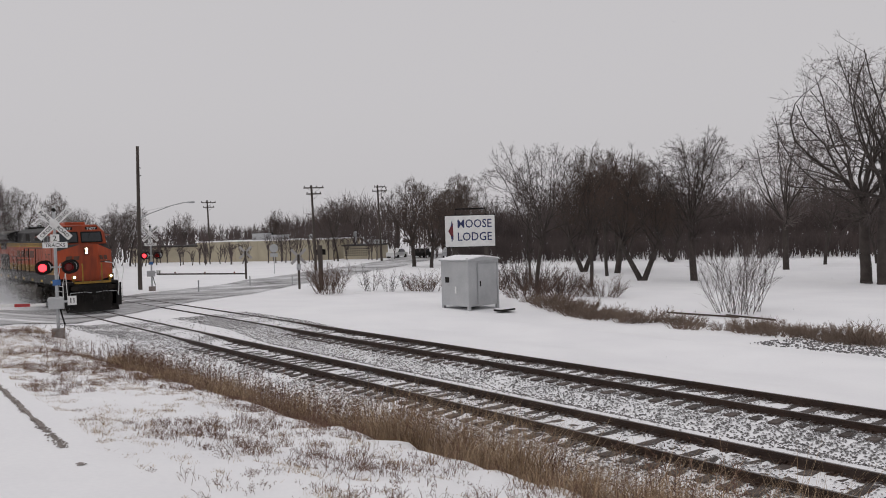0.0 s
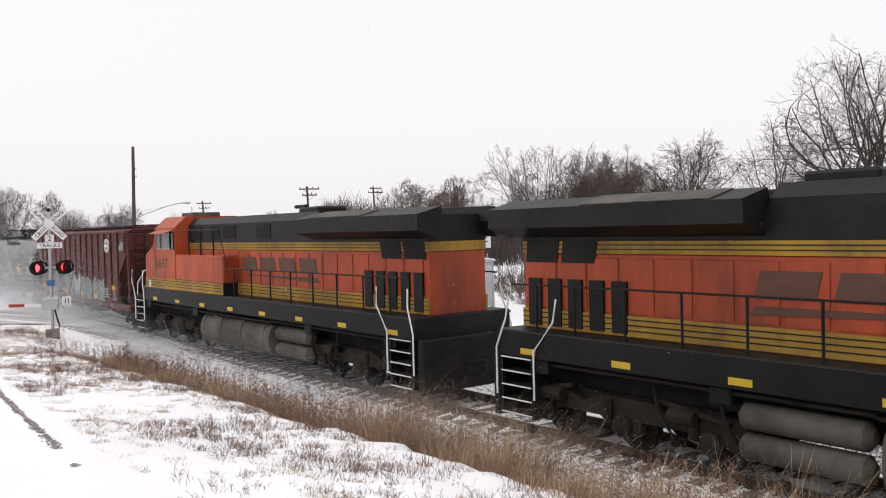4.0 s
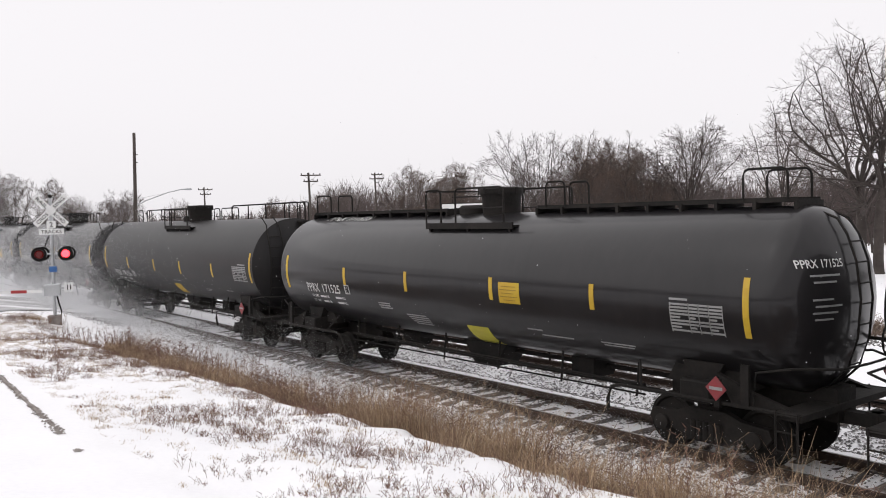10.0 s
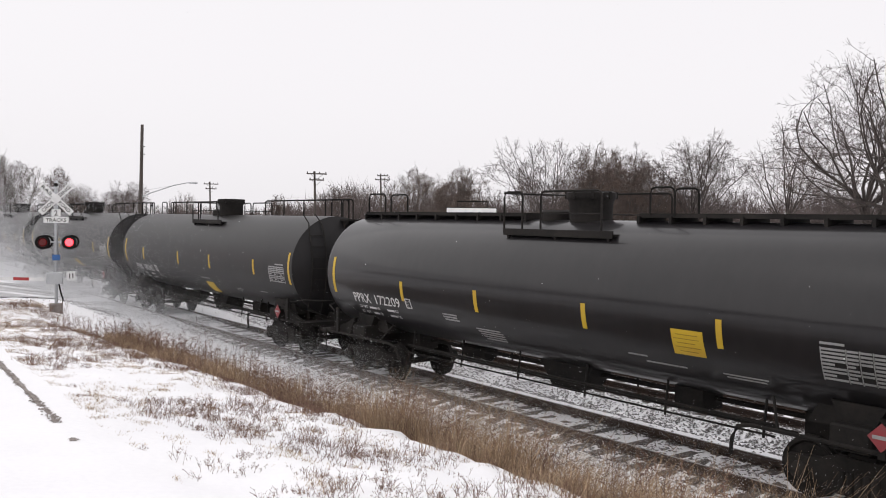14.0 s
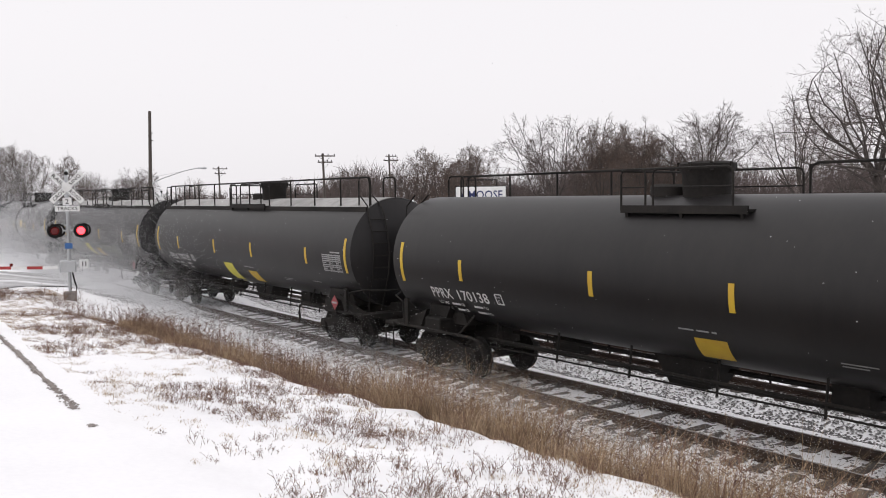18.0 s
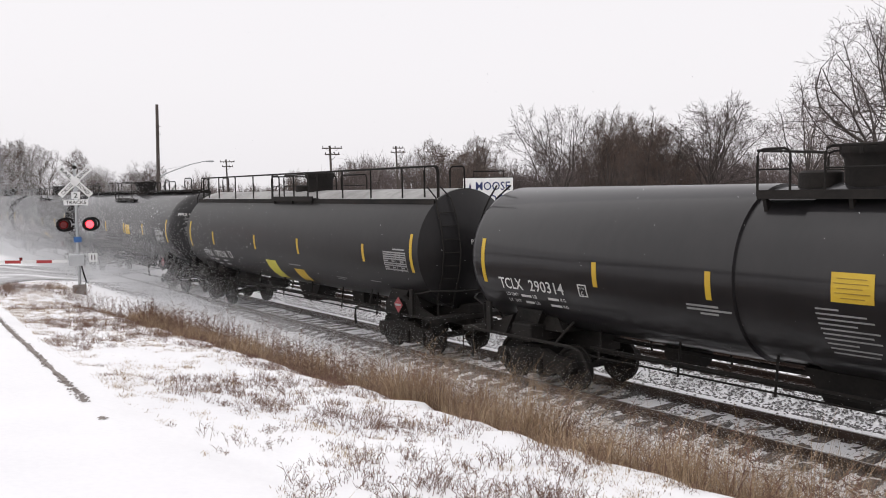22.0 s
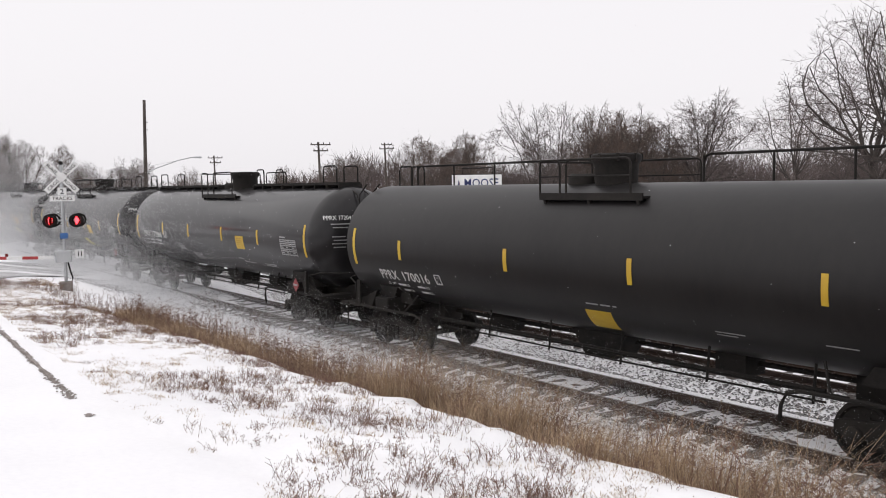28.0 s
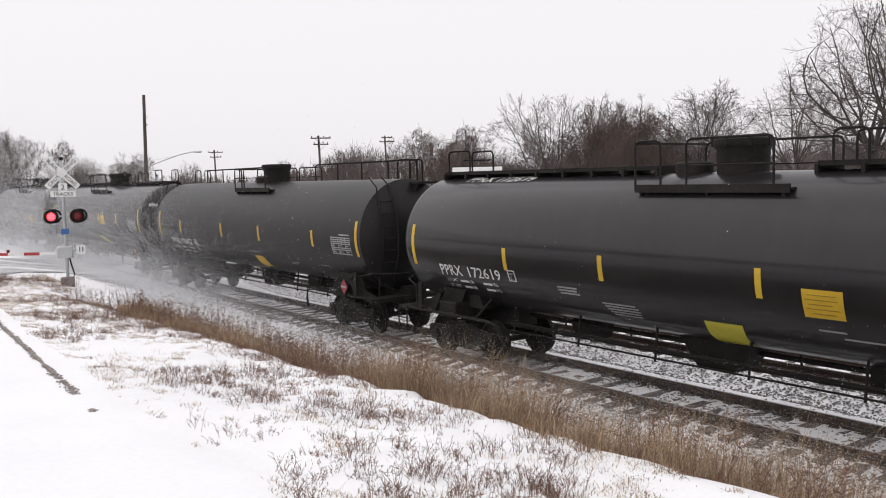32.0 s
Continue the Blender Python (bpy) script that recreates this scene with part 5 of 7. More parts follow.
    for k, (shape, fill) in enumerate(zip(shapes, fills)):
        x0, wide, z0 = -4.0 + 0.99 * k, 0.80, 1.34
        tall = lerp(k, (0, 3, 5, 8), (0.98, 1.02, 0.85, 0.78)) + rnd.uniform(-0.05, 0.05)
        paths = [[(x0 + a * wide, z0 + b * tall) for a, b in pts] for pts in shape]
        cloud = [(x0 + wide * (0.5 + 0.62 * math.cos(0.52 * i) * rnd.uniform(0.85, 1.1)), max(1.235, z0 + tall * (0.48 + 0.6 * math.sin(0.52 * i) * rnd.uniform(0.85, 1.1)))) for i in range(12)]
        back = part("graffiti_ground", Mesh().prism(cloud, ys + 0.006, ys + 0.002), (SPRAY_BLUE, SPRAY_DARK, SPRAY_GREY)[k % 3], car, "sprayed patch of faded colour")
        g = part("graffiti_letter", fat(paths, 0.125, ys + 0.001, ys - 0.003), SPRAY_WHITE, car, "white-edged spray-painted letter shape")
        part("fill", fat(paths, 0.095, ys - 0.0035, ys - 0.007), fill, g)
    for a, z in ((-6.47, 1.48), (5.9, 1.80), (-4.3, 1.30), (-1.7, 1.33), (0.95, 1.36), (3.2, 1.34)):
        part("yellow_patch", Mesh().box(a, a + 0.40, ys - 0.010, ys + 0.07, z, z + 0.20), YELLOW, car)
    m = Mesh()
    for a in (-5.67, -5.34, -4.84, -4.48):
        for zz in (2.02, 1.76):
            m.box(a, a + 0.06, ys, ys + 0.075, zz, zz + 0.2)
            m.box(a + 0.13, a + 0.19, ys, ys + 0.075, zz, zz + 0.2)
            m.box(a, a + 0.19, ys, ys + 0.075, zz + (0.165 if zz > 2 else 0.0), zz + (0.2 if zz > 2 else 0.035))
    for k in range(4):
        m.box(5.9 + 0.02 * k, 6.35, ys, ys + 0.075, 1.70 - 0.11 * k, 1.74 - 0.11 * k)
        m.box(4.75, 5.35, ys, ys + 0.075, 1.78 - 0.12 * k, 1.84 - 0.12 * k)
        m.box(-6.55 + 0.04 * (k % 2), -6.05, ys, ys + 0.075, 2.14 - 0.12 * k, 2.20 - 0.12 * k)
        m.box(-5.5, -5.15, ys, ys + 0.075, 1.62 - 0.13 * k, 1.67 - 0.13 * k)
        m.box(-4.72, -4.38, ys, ys + 0.075, 1.62 - 0.13 * (k % 2), 1.67 - 0.13 * (k % 2))
    tagged(part("stencilling", m, DIM_LETTER, car), "white stencilled marks", "", kind="stuff")
    m = Mesh()
    rn = random.Random(4)
    for k in range(9):
        a, b = 7.0 + 0.07 * k, 3.5 + 0.12 * rn.random()
        m.prism([(a, b), (a + 0.02, b), (a + 0.08, b + 0.2 + 0.15 * rn.random()), (a + 0.06, b + 0.25)], ys, ys + 0.06)
    tagged(part("small_tag", m, SPRAY_WHITE, car), "white sprayed scribble", "", kind="stuff")
    return car


lead = locomotive("7477", "orange, black and yellow diesel locomotive, headlights lit")
second = locomotive("6697", "orange and black diesel locomotive running backward")
hopper = hopper_car()
TRAIN = [(lead, 0), (second, 180), (hopper, 0)]
for row_ in TANKS:
    TRAIN.append((tank_car(*row_), 0))


# ---- the road and what stands along the line ----
ROAD = ((-30, -7.0), (-38, 0.5), (-46, 8.0), (-52.5, 15.5), (-60, 24), (-72, 37), (-92, 60), (-120, 92))
road_mesh = Mesh()
rv, rf = [], []
steps_ = 60
path_ = [Vector((lerp(i / steps_ * (len(ROAD) - 1), range(len(ROAD)), [p[0] for p in ROAD]), lerp(i / steps_ * (len(ROAD) - 1), range(len(ROAD)), [p[1] for p in ROAD]))) for i in range(steps_ + 1)]
for i_, p_ in enumerate(path_):
    d_ = (path_[min(i_ + 1, steps_)] - path_[max(i_ - 1, 0)]).normalized()
    n_ = Vector((-d_.y, d_.x))
    for k_ in range(9):
        q_ = p_ + n_ * (k_ - 4) * 0.95
        rv.append((q_.x, q_.y, max(ground_z(q_.x, q_.y), -0.06 if 10.5 < q_.y < 20.5 else -9) + 0.035))
for i_ in range(steps_):
    rf += [(i_ * 9 + k_, i_ * 9 + k_ + 1, i_ * 9 + k_ + 10, i_ * 9 + k_ + 9) for k_ in range(8)]
road_mesh.add(rv, rf)
SLUSH = material("snowy_asphalt", (0.80, 0.80, 0.82), 0.7, second=(0.085, 0.08, 0.08), scale=5.5, fine=50, amount=0.5, stretch=(1.0, 0.35, 1))
tagged(part("road", road_mesh, SLUSH, smooth=60), "snow-streaked asphalt road over the crossing", "road", kind="structure")

# dark edge of the lane beside the bank
kerb = Mesh()
kx = [-40 + 0.2 * i for i in range(142)]
kv = []
for x in kx:
    y = lerp(x, *LANE) + 0.015 * noise.noise((x, 0, 0))
    z = ground_z(x, y)
    h = lerp(x, (-40, -20, -13, -11.9), (0.01, 0.02, 0.02, -0.03)) + 0.016 * noise.noise((x * 1.7, 9, 0))
    w = 0.022 + 0.010 * noise.noise((x * 2.1, 4, 0))
    kv += [(x, y - w - 0.02, z - 0.1), (x, y - w, z + h), (x, y + w, z + h), (x, y + w + 0.03, z - 0.1)]
kf = []
for i in range(len(kx) - 1):
    kf += [(4 * i + j, 4 * i + j + 1, 4 * i + j + 5, 4 * i + j + 4) for j in range(3)]
kerb.add(kv, kf)
EARTH = material("dark_earth", (0.12, 0.095, 0.082), 0.95, second=(0.30, 0.27, 0.255), scale=40, fine=300, bump=0.5)
tagged(part("kerb", kerb, EARTH), "dark earthy kerb edge under snow", "kerb", kind="structure")

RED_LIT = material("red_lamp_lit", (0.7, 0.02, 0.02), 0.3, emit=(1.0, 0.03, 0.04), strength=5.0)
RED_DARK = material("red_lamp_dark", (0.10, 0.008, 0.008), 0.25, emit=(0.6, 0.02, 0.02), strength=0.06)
SIGN_WHITE = material("sign_white", (0.80, 0.80, 0.79), 0.5, second=(0.66, 0.66, 0.65), scale=20)
BLUE = material("sign_blue", (0.05, 0.16, 0.42), 0.5, scale=20)
RED_TAPE = material("red_tape", (0.45, 0.04, 0.04), 0.5, scale=20)
NAVY = material("sign_navy", (0.012, 0.022, 0.10), 0.5, second=(0.02, 0.03, 0.11), scale=20)
DARK_RED = material("sign_dark_red", (0.16, 0.012, 0.02), 0.5, scale=20)
CREAM = material("cream_brick", (0.50, 0.45, 0.33), 0.8, second=(0.42, 0.37, 0.28), scale=8, fine=90)
ROOF_DARK = material("dark_roof", (0.05, 0.047, 0.045), 0.8, scale=10)
LAMPS = []


def letters_part(text, x, z, h, w, y, mat, parent, turn=0.0, shear=0.0):
    m = Mesh()
    vs, fs = lettering(text, h, w, shear)
    c, s = math.cos(radians(turn)), math.sin(radians(turn))
    m.add([(x + (a - w / 2) * c - (b2 - h / 2) * s, y, z + (a - w / 2) * s + (b2 - h / 2) * c) for a, _, b2 in vs], fs)
    return part("lettering", m, mat, parent, text.lower() + " in dark letters")


def blade(w, h, turn, y, parent, z, name="crossbuck_blade"):
    m = Mesh().prism(((-w / 2, -h / 2), (w / 2, -h / 2), (w / 2, h / 2), (-w / 2, h / 2)), -0.012, 0.012)
    return part(name, m, SIGN_WHITE, parent, at=pose(0, y, z, 0, turn, 0))


def crossing_signal(at, lit_back, label, arm, arm_turn, foundation=0.35):
    t = thing("crossing_signal", label, "crossing signal", at, "crossing signals")
    part("foundation", Mesh().box(-0.24, 0.24, -0.24, 0.24, -0.15, foundation, 0.03), EARTH, t)
    part("mast", Mesh().tube(((0, 0, foundation), (0, 0, 5.05)), 0.062, 12), GALV, t, smooth=40)
    bell = Mesh().lathe(((-0.1, 0.02), (-0.1, 0.075), (-0.02, 0.08), (0.05, 0.05), (0.08, 0.02)), "y", 16, (0, -0.06, 4.92))
    part("bell", bell, GEAR, t, smooth=40)
    for turn in (45, -45):
        b = blade(1.56, 0.23, turn, -0.09 - (0.026 if turn > 0 else 0), t, 4.38)
        text = ("RAIL", "ROAD") if turn > 0 else ("CROS", "SING")
        for k, word in ((-1, text[0]), (1, text[1])):
            letters_part(word, k * 0.42, 0, 0.14, 0.52, -0.016, LOCO_BLACK, b)
    n = part("number_plate", Mesh().box(-0.16, 0.16, -0.10, -0.085, 3.70, 3.98, 0.01), SIGN_WHITE, t)
    letters_part("2", 0, 3.84, 0.2, 0.13, -0.102, LOCO_BLACK, n)
    n = part("number_plate", Mesh().box(-0.44, 0.44, -0.10, -0.085, 3.46, 3.68, 0.01), SIGN_WHITE, t)
    letters_part("TRACKS", 0, 3.57, 0.14, 0.72, -0.102, LOCO_BLACK, n)
    part("lamp_bar", Mesh().tube(((-0.5, 0, 2.72), (0.5, 0, 2.72)), 0.035, 8), GALV, t)
    for side in (-1, 1):
        for back in (0, 1):
            dirn = 1 if back else -1
            x, y0 = side * 0.46 + (0.10 if back else 0), dirn * 0.10
            h = part("lamp_housing", Mesh().lathe(((y0, 0.10), (y0 + dirn * 0.05, 0.19), (y0 + dirn * 0.34, 0.19), (y0 + dirn * 0.34, 0.17), (y0 + dirn * 0.1, 0.16)), "y", 18, (x, 0, 2.72), caps=False), LOCO_BLACK if not back else GALV, t, smooth=40)
            part("backboard", Mesh().lathe(((y0 + dirn * 0.24, 0.27), (y0 + dirn * 0.255, 0.27), (y0 + dirn * 0.256, 0.18), (y0 + dirn * 0.239, 0.18)), "y", 22, (x, 0, 2.72), caps=False), LOCO_BLACK, h)
            part("visor", Mesh().add([(x + 0.2 * math.cos(math.pi * k / 10), y0 + dirn * (0.3 + dd), 2.72 + 0.2 * math.sin(math.pi * k / 10)) for dd in (0, 0.24) for k in range(11)],
                                     [(k, k + 1, k + 12, k + 11) for k in range(10)]), LOCO_BLACK, h)
            # added two-faced disc, glowing red and dark; its turning stands for the blinking
            lamp = part("flash_disc", Mesh().lathe(((-0.004, 0.148), (-0.02, 0.13), (-0.03, 0.01)), "y", 18), RED_LIT, h, "red signal lamp")
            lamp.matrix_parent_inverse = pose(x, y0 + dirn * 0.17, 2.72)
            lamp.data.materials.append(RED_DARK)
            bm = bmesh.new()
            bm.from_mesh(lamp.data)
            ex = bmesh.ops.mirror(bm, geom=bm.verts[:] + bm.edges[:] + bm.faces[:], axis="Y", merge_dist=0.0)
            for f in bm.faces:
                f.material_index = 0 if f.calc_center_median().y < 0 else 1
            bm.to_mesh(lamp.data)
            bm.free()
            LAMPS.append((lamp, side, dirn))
    part("blue_plate", Mesh().box(-0.14, 0.14, -0.09, -0.075, 2.02, 2.24), BLUE, t, "small blue notice")
    g = part("gate_machine", Mesh().box(-0.34, 0.24, -0.24, 0.24, 1.12, 1.56, 0.04), GALV, t)
    part("counter_plate", Mesh().box(0.36, 0.68, -0.26, -0.24, 1.25, 1.6, 0.01), SIGN_WHITE, t, "white plate with two dark bars")
    for k in (0.46, 0.57):
        part("bar", Mesh().box(k, k + 0.035, -0.265, -0.262, 1.33, 1.52), GEAR, t)
    part("plate_arm", Mesh().box(0.2, 0.66, -0.235, -0.2, 1.36, 1.44), GALV, t)
    part("conduit", Mesh().tube(((0.1, -0.1, 1.1), (0.16, -0.16, 0.8), (0.24, -0.1, 0.5), (0.2, 0, 0.3)), 0.03, 6), GEAR, t)
    seg = arm / 15
    for k in range(15):
        m = Mesh().box(-0.4 - seg * (k + 1), -0.4 - seg * k, -0.05, 0.05, -0.055, 0.055)
        # far arm: backlit darkness put into the colour, borrowed from the wooden poles
        part("gate_arm_band", m, POLE_WOOD if arm_turn else RED_TAPE if k % 2 else SIGN_WHITE, t, at=pose(0, -0.27, 1.3, 0, 2.0, 0) if arm_turn == 0 else pose(0, -0.27, 1.3, 0, -2.0, 180))
    for k in (3, 8, 13):
        m = Mesh().lathe(((0.055, 0.05), (0.16, 0.06), (0.17, 0.02)), "z", 10, (-0.4 - seg * k, 0, 0))
        part("gate_lamp", m, RED_DARK, t, at=pose(0, -0.27, 1.3, 0, 2.0, 0) if arm_turn == 0 else pose(0, -0.27, 1.3, 0, -2.0, 180))
    return t


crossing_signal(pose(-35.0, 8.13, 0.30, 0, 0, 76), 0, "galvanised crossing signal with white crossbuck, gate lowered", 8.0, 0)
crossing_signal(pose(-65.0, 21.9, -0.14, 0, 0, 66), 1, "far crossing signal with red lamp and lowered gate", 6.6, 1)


def utility_pole(at, height, arms, label, lean=0.0, lamp=False):
    t = thing("utility_pole", label, "utility pole", at, "utility poles")
    part("pole", Mesh().tube(((0, 0, -0.3), (lean * 0.5, 0, height * 0.5), (lean, 0, height)), 0.17, 10, 0.115), POLE_WOOD, t, smooth=50)
    for k, (z, w) in enumerate(arms):
        part("crossarm", Mesh().box(-w / 2, w / 2, -0.2, -0.08, z - 0.07, z + 0.07, 0.01), POLE_WOOD, t)
        for i in range(4):
            x = -w / 2 + 0.1 + (w - 0.2) * i / 3
            part("insulator", Mesh().lathe(((z + 0.07, 0.03), (z + 0.16, 0.06), (z + 0.24, 0.045), (z + 0.25, 0.01)), "z", 8, (x, -0.14, 0)), GEAR, t)
        for s in (-1, 1):
            part("brace", Mesh().tube(((0, -0.1, z - 0.6), (s * w * 0.3, -0.14, z - 0.07)), 0.02, 4), GEAR, t)
    if lamp:
        part("lamp_arm", Mesh().tube(((0, 0, 5.55), (0.9, 0, 6.0), (2.6, 0, 6.6), (3.6, 0, 6.82), (4.0, 0, 6.84)), 0.045, 8), GALV, t)
        part("lamp_brace", Mesh().tube(((0, 0, 6.1), (2.6, 0, 6.6)), 0.015, 4), GALV, t)
        part("lamp_head", Mesh().lathe(((3.7, 0.03), (3.85, 0.07), (4.3, 0.09), (4.45, 0.03)), "x", 12, (0, 0, 6.83)), GALV, t, smooth=40)
        for z in (9.0, 9.6):
            part("pole_step", Mesh().tube(((0.1, 0, z), (0.42, 0, z)), 0.03, 5), GEAR, t)
    return t


utility_pole(pose(-67.4, 21.76, -0.2, 0, -0.1, 60), 11.3, (), "tall dark wooden pole with street lamp arm", 0.22, True)
utility_pole(pose(-86.6, 48.1, -0.6, 0, 0, 62), 9.9, ((9.6, 2.3), (8.9, 1.7)), "dark wooden utility pole with two crossarms", -0.25)
utility_pole(pose(-104.7, 69.1, -0.7, 0, 0, 57), 11.2, ((10.9, 1.6), (10.3, 2.2)), "wooden utility pole with two crossarms", -0.3)
utility_pole(pose(-138, 56.5, -0.7, 0, 0, 67), 10.4, ((10.0, 2.4), (9.2, 1.8)), "distant wooden utility pole with crossarms", -0.2)


PLATE_GREY = material("grey_plate", (0.30, 0.29, 0.29), 0.7, second=(0.42, 0.41, 0.40), scale=20)


def small_sign(at, height, kind, label):
    t = thing("road_sign", label, "road sign", at, "road signs")
    if kind == "back_cross":
        part("post", Mesh().box(-0.09, 0.09, -0.09, 0.09, -0.3, height, 0.01), POLE_WOOD, t)
        for turn in (45, -45):
            part("crossbuck_blade", Mesh().prism(((-0.8, -0.11), (0.8, -0.11), (0.8, 0.11), (-0.8, 0.11)), 0.09 + 0.03 * (turn > 0), 0.11 + 0.03 * (turn > 0)), PLATE_GREY, t, at=pose(0, 0, height - 0.15, 0, turn, 0))
    elif kind == "round":
        part("post", Mesh().tube(((0, 0, -0.3), (0, 0, height)), 0.035, 6), GALV, t)
        part("disc", Mesh().lathe(((0.04, 0.46), (0.055, 0.46)), "y", 24, (0, 0, height - 0.4)), GALV, t)
        part("plate", Mesh().box(-0.4, 0.4, 0.04, 0.055, height - 1.35, height - 0.95), GALV, t)
    elif kind == "post":
        part("post", Mesh().tube(((0, 0, -0.3), (0, 0, height)), 0.05, 6), GALV, t)
    return t


small_sign(pose(-76.2, 34.7, -0.4, 0, 0, 60), 2.75, "back_cross", "grey crossbuck on a dark wooden post")
cs = small_sign(pose(-58.9, 31.2, -0.4, 0, 0, 62), 2.7, "back_cross", "pale crossbuck with a box on its post")
part("post_box", Mesh().box(-0.16, 0.16, -0.22, -0.09, 1.5, 2.0, 0.01), GALV, cs)
small_sign(pose(-84.7, 41.9, -0.5, 0, 0, 60), 3.2, "round", "round grey sign seen from behind")
small_sign(pose(-60.8, 23.9, -0.25), 0.95, "post", "short pale marker post in snow")
small_sign(pose(-65.6, 30.2, -0.4), 0.9, "post", "short pale marker post beside the road")
small_sign(pose(-63.5, 33.0, -0.4), 0.9, "post", "thin pale marker post in snow")
dp = thing("wooden_post", "dark wooden post by the bush", "post", pose(-56.2, 31.6, -0.4))
part("post", Mesh().box(-0.13, 0.13, -0.13, 0.13, -0.3, 3.4, 0.02), POLE_WOOD, dp)


def signal_cabinet():
    t = thing("signal_cabinet", "galvanised steel signal cabinet with snowy roof", "cabinet", pose(-35.0, 28.55, -0.33, 0, 0, 6))
    w, d, h = 2.1, 2.4, 2.6
    part("body", Mesh().box(-w, 0, 0, d, 0.16, h, 0.02), GALV, t)
    part("roof", Mesh().prism(((-0.08, h), (d + 0.08, h), (d + 0.08, h + 0.06), (d / 2, h + 0.2), (-0.08, h + 0.06)), -w - 0.08, 0.08, "yz"), GALV, t)
    part("snow_cap", Mesh().prism(((-0.04, h + 0.065), (d / 2, h + 0.205), (d + 0.04, h + 0.065), (d + 0.02, h + 0.12), (d / 2, h + 0.28), (-0.02, h + 0.12)), -w - 0.04, 0.04, "yz"), SNOW, t, "layer of snow")
    for x in (-w + 0.08, -0.08):
        for y in (0.1, d - 0.1):
            part("leg", Mesh().box(x - 0.08, x + 0.08, y - 0.08, y + 0.08, -0.25, 0.16), GALV, t)
    dr = part("door", Mesh().box(0, 0.025, 0.75, 2.2, 0.3, 2.42, 0.01), GALV, t)
    part("handle", Mesh().box(0.025, 0.06, 0.86, 0.92, 1.2, 1.5), GEAR, dr)
    part("door_frame", Mesh().tube(((0.03, 0.7, 0.25), (0.03, 0.7, 2.47), (0.03, 2.25, 2.47), (0.03, 2.25, 0.25)), 0.025, 4), GALV, dr)
    part("hinge", Mesh().box(0.02, 0.04, 2.16, 2.24, 1.2, 1.55), GALV, dr)
    part("vent", Mesh().box(-1.75, -1.45, -0.03, 0, 1.42, 1.72, 0.01), GEAR, t)
    part("notice", Mesh().box(-1.02, -0.92, -0.02, 0, 0.85, 1.22), SIGN_WHITE, t)
    part("corner_bracket", Mesh().box(-0.12, 0.02, -0.03, 0.0, 2.45, 2.75), GALV, t)
    slab = thing("step_slab", "snowy metal step plate beside the cabinet", "step", pose(-34.3, 30.2, -0.42, 0, 0, 6))
    part("plate", Mesh().box(0, 0.6, -0.6, 0.5, 0, 0.09, 0.02), GEAR, slab)
    part("snow_cap", Mesh().box(0.04, 0.56, -0.56, 0.46, 0.09, 0.13, 0.02), SNOW, slab)


signal_cabinet()


def lodge_sign():
    t = thing("lodge_sign", "white roadside sign reading moose lodge", "sign", pose(-38.75, 31.85, -0.5, 0, 0, 49))
    for x in (-0.95, 0.92):
        part("post", Mesh().box(x - 0.13, x + 0.13, 0.06, 0.3, -0.3, 3.5, 0.02), POLE_WOOD, t)
    b = part("board", Mesh().box(-1.46, 1.46, -0.08, 0.06, 3.43, 5.25, 0.02), SIGN_WHITE, t)
    fr = Mesh()
    fr.tube(((-1.47, -0.02, 3.42), (1.47, -0.02, 3.42), (1.47, -0.02, 5.26), (-1.47, -0.02, 5.26), (-1.47, -0.02, 3.42)), 0.04, 4)
    part("frame", fr, GEAR, b)
    for word, z in (("MOOSE", 4.78), ("LODGE", 4.02)):
        letters_part(word, 0.28, z, 0.5, 2.0, -0.09, NAVY, b)
    m = Mesh()
    m.prism(((-1.28, 4.36), (-1.08, 4.72), (-1.0, 4.84), (-0.98, 3.86), (-1.08, 3.98)), -0.085, -0.095)
    part("emblem", m, DARK_RED, b, "dark red moose-head emblem shape")
    m = Mesh()
    m.prism(((-1.13, 4.64), (-1.05, 5.0), (-1.02, 4.64)), -0.085, -0.1)
    m.prism(((-1.13, 4.06), (-1.06, 3.68), (-1.0, 4.06)), -0.085, -0.1)
    part("emblem_edge", m, NAVY, b)
    part("top_rail", Mesh().tube(((-0.85, 0.1, 5.26), (-0.85, 0.1, 5.65), (0.92, 0.1, 5.65), (0.92, 0.1, 5.26)), 0.04, 5), GEAR, t)


lodge_sign()


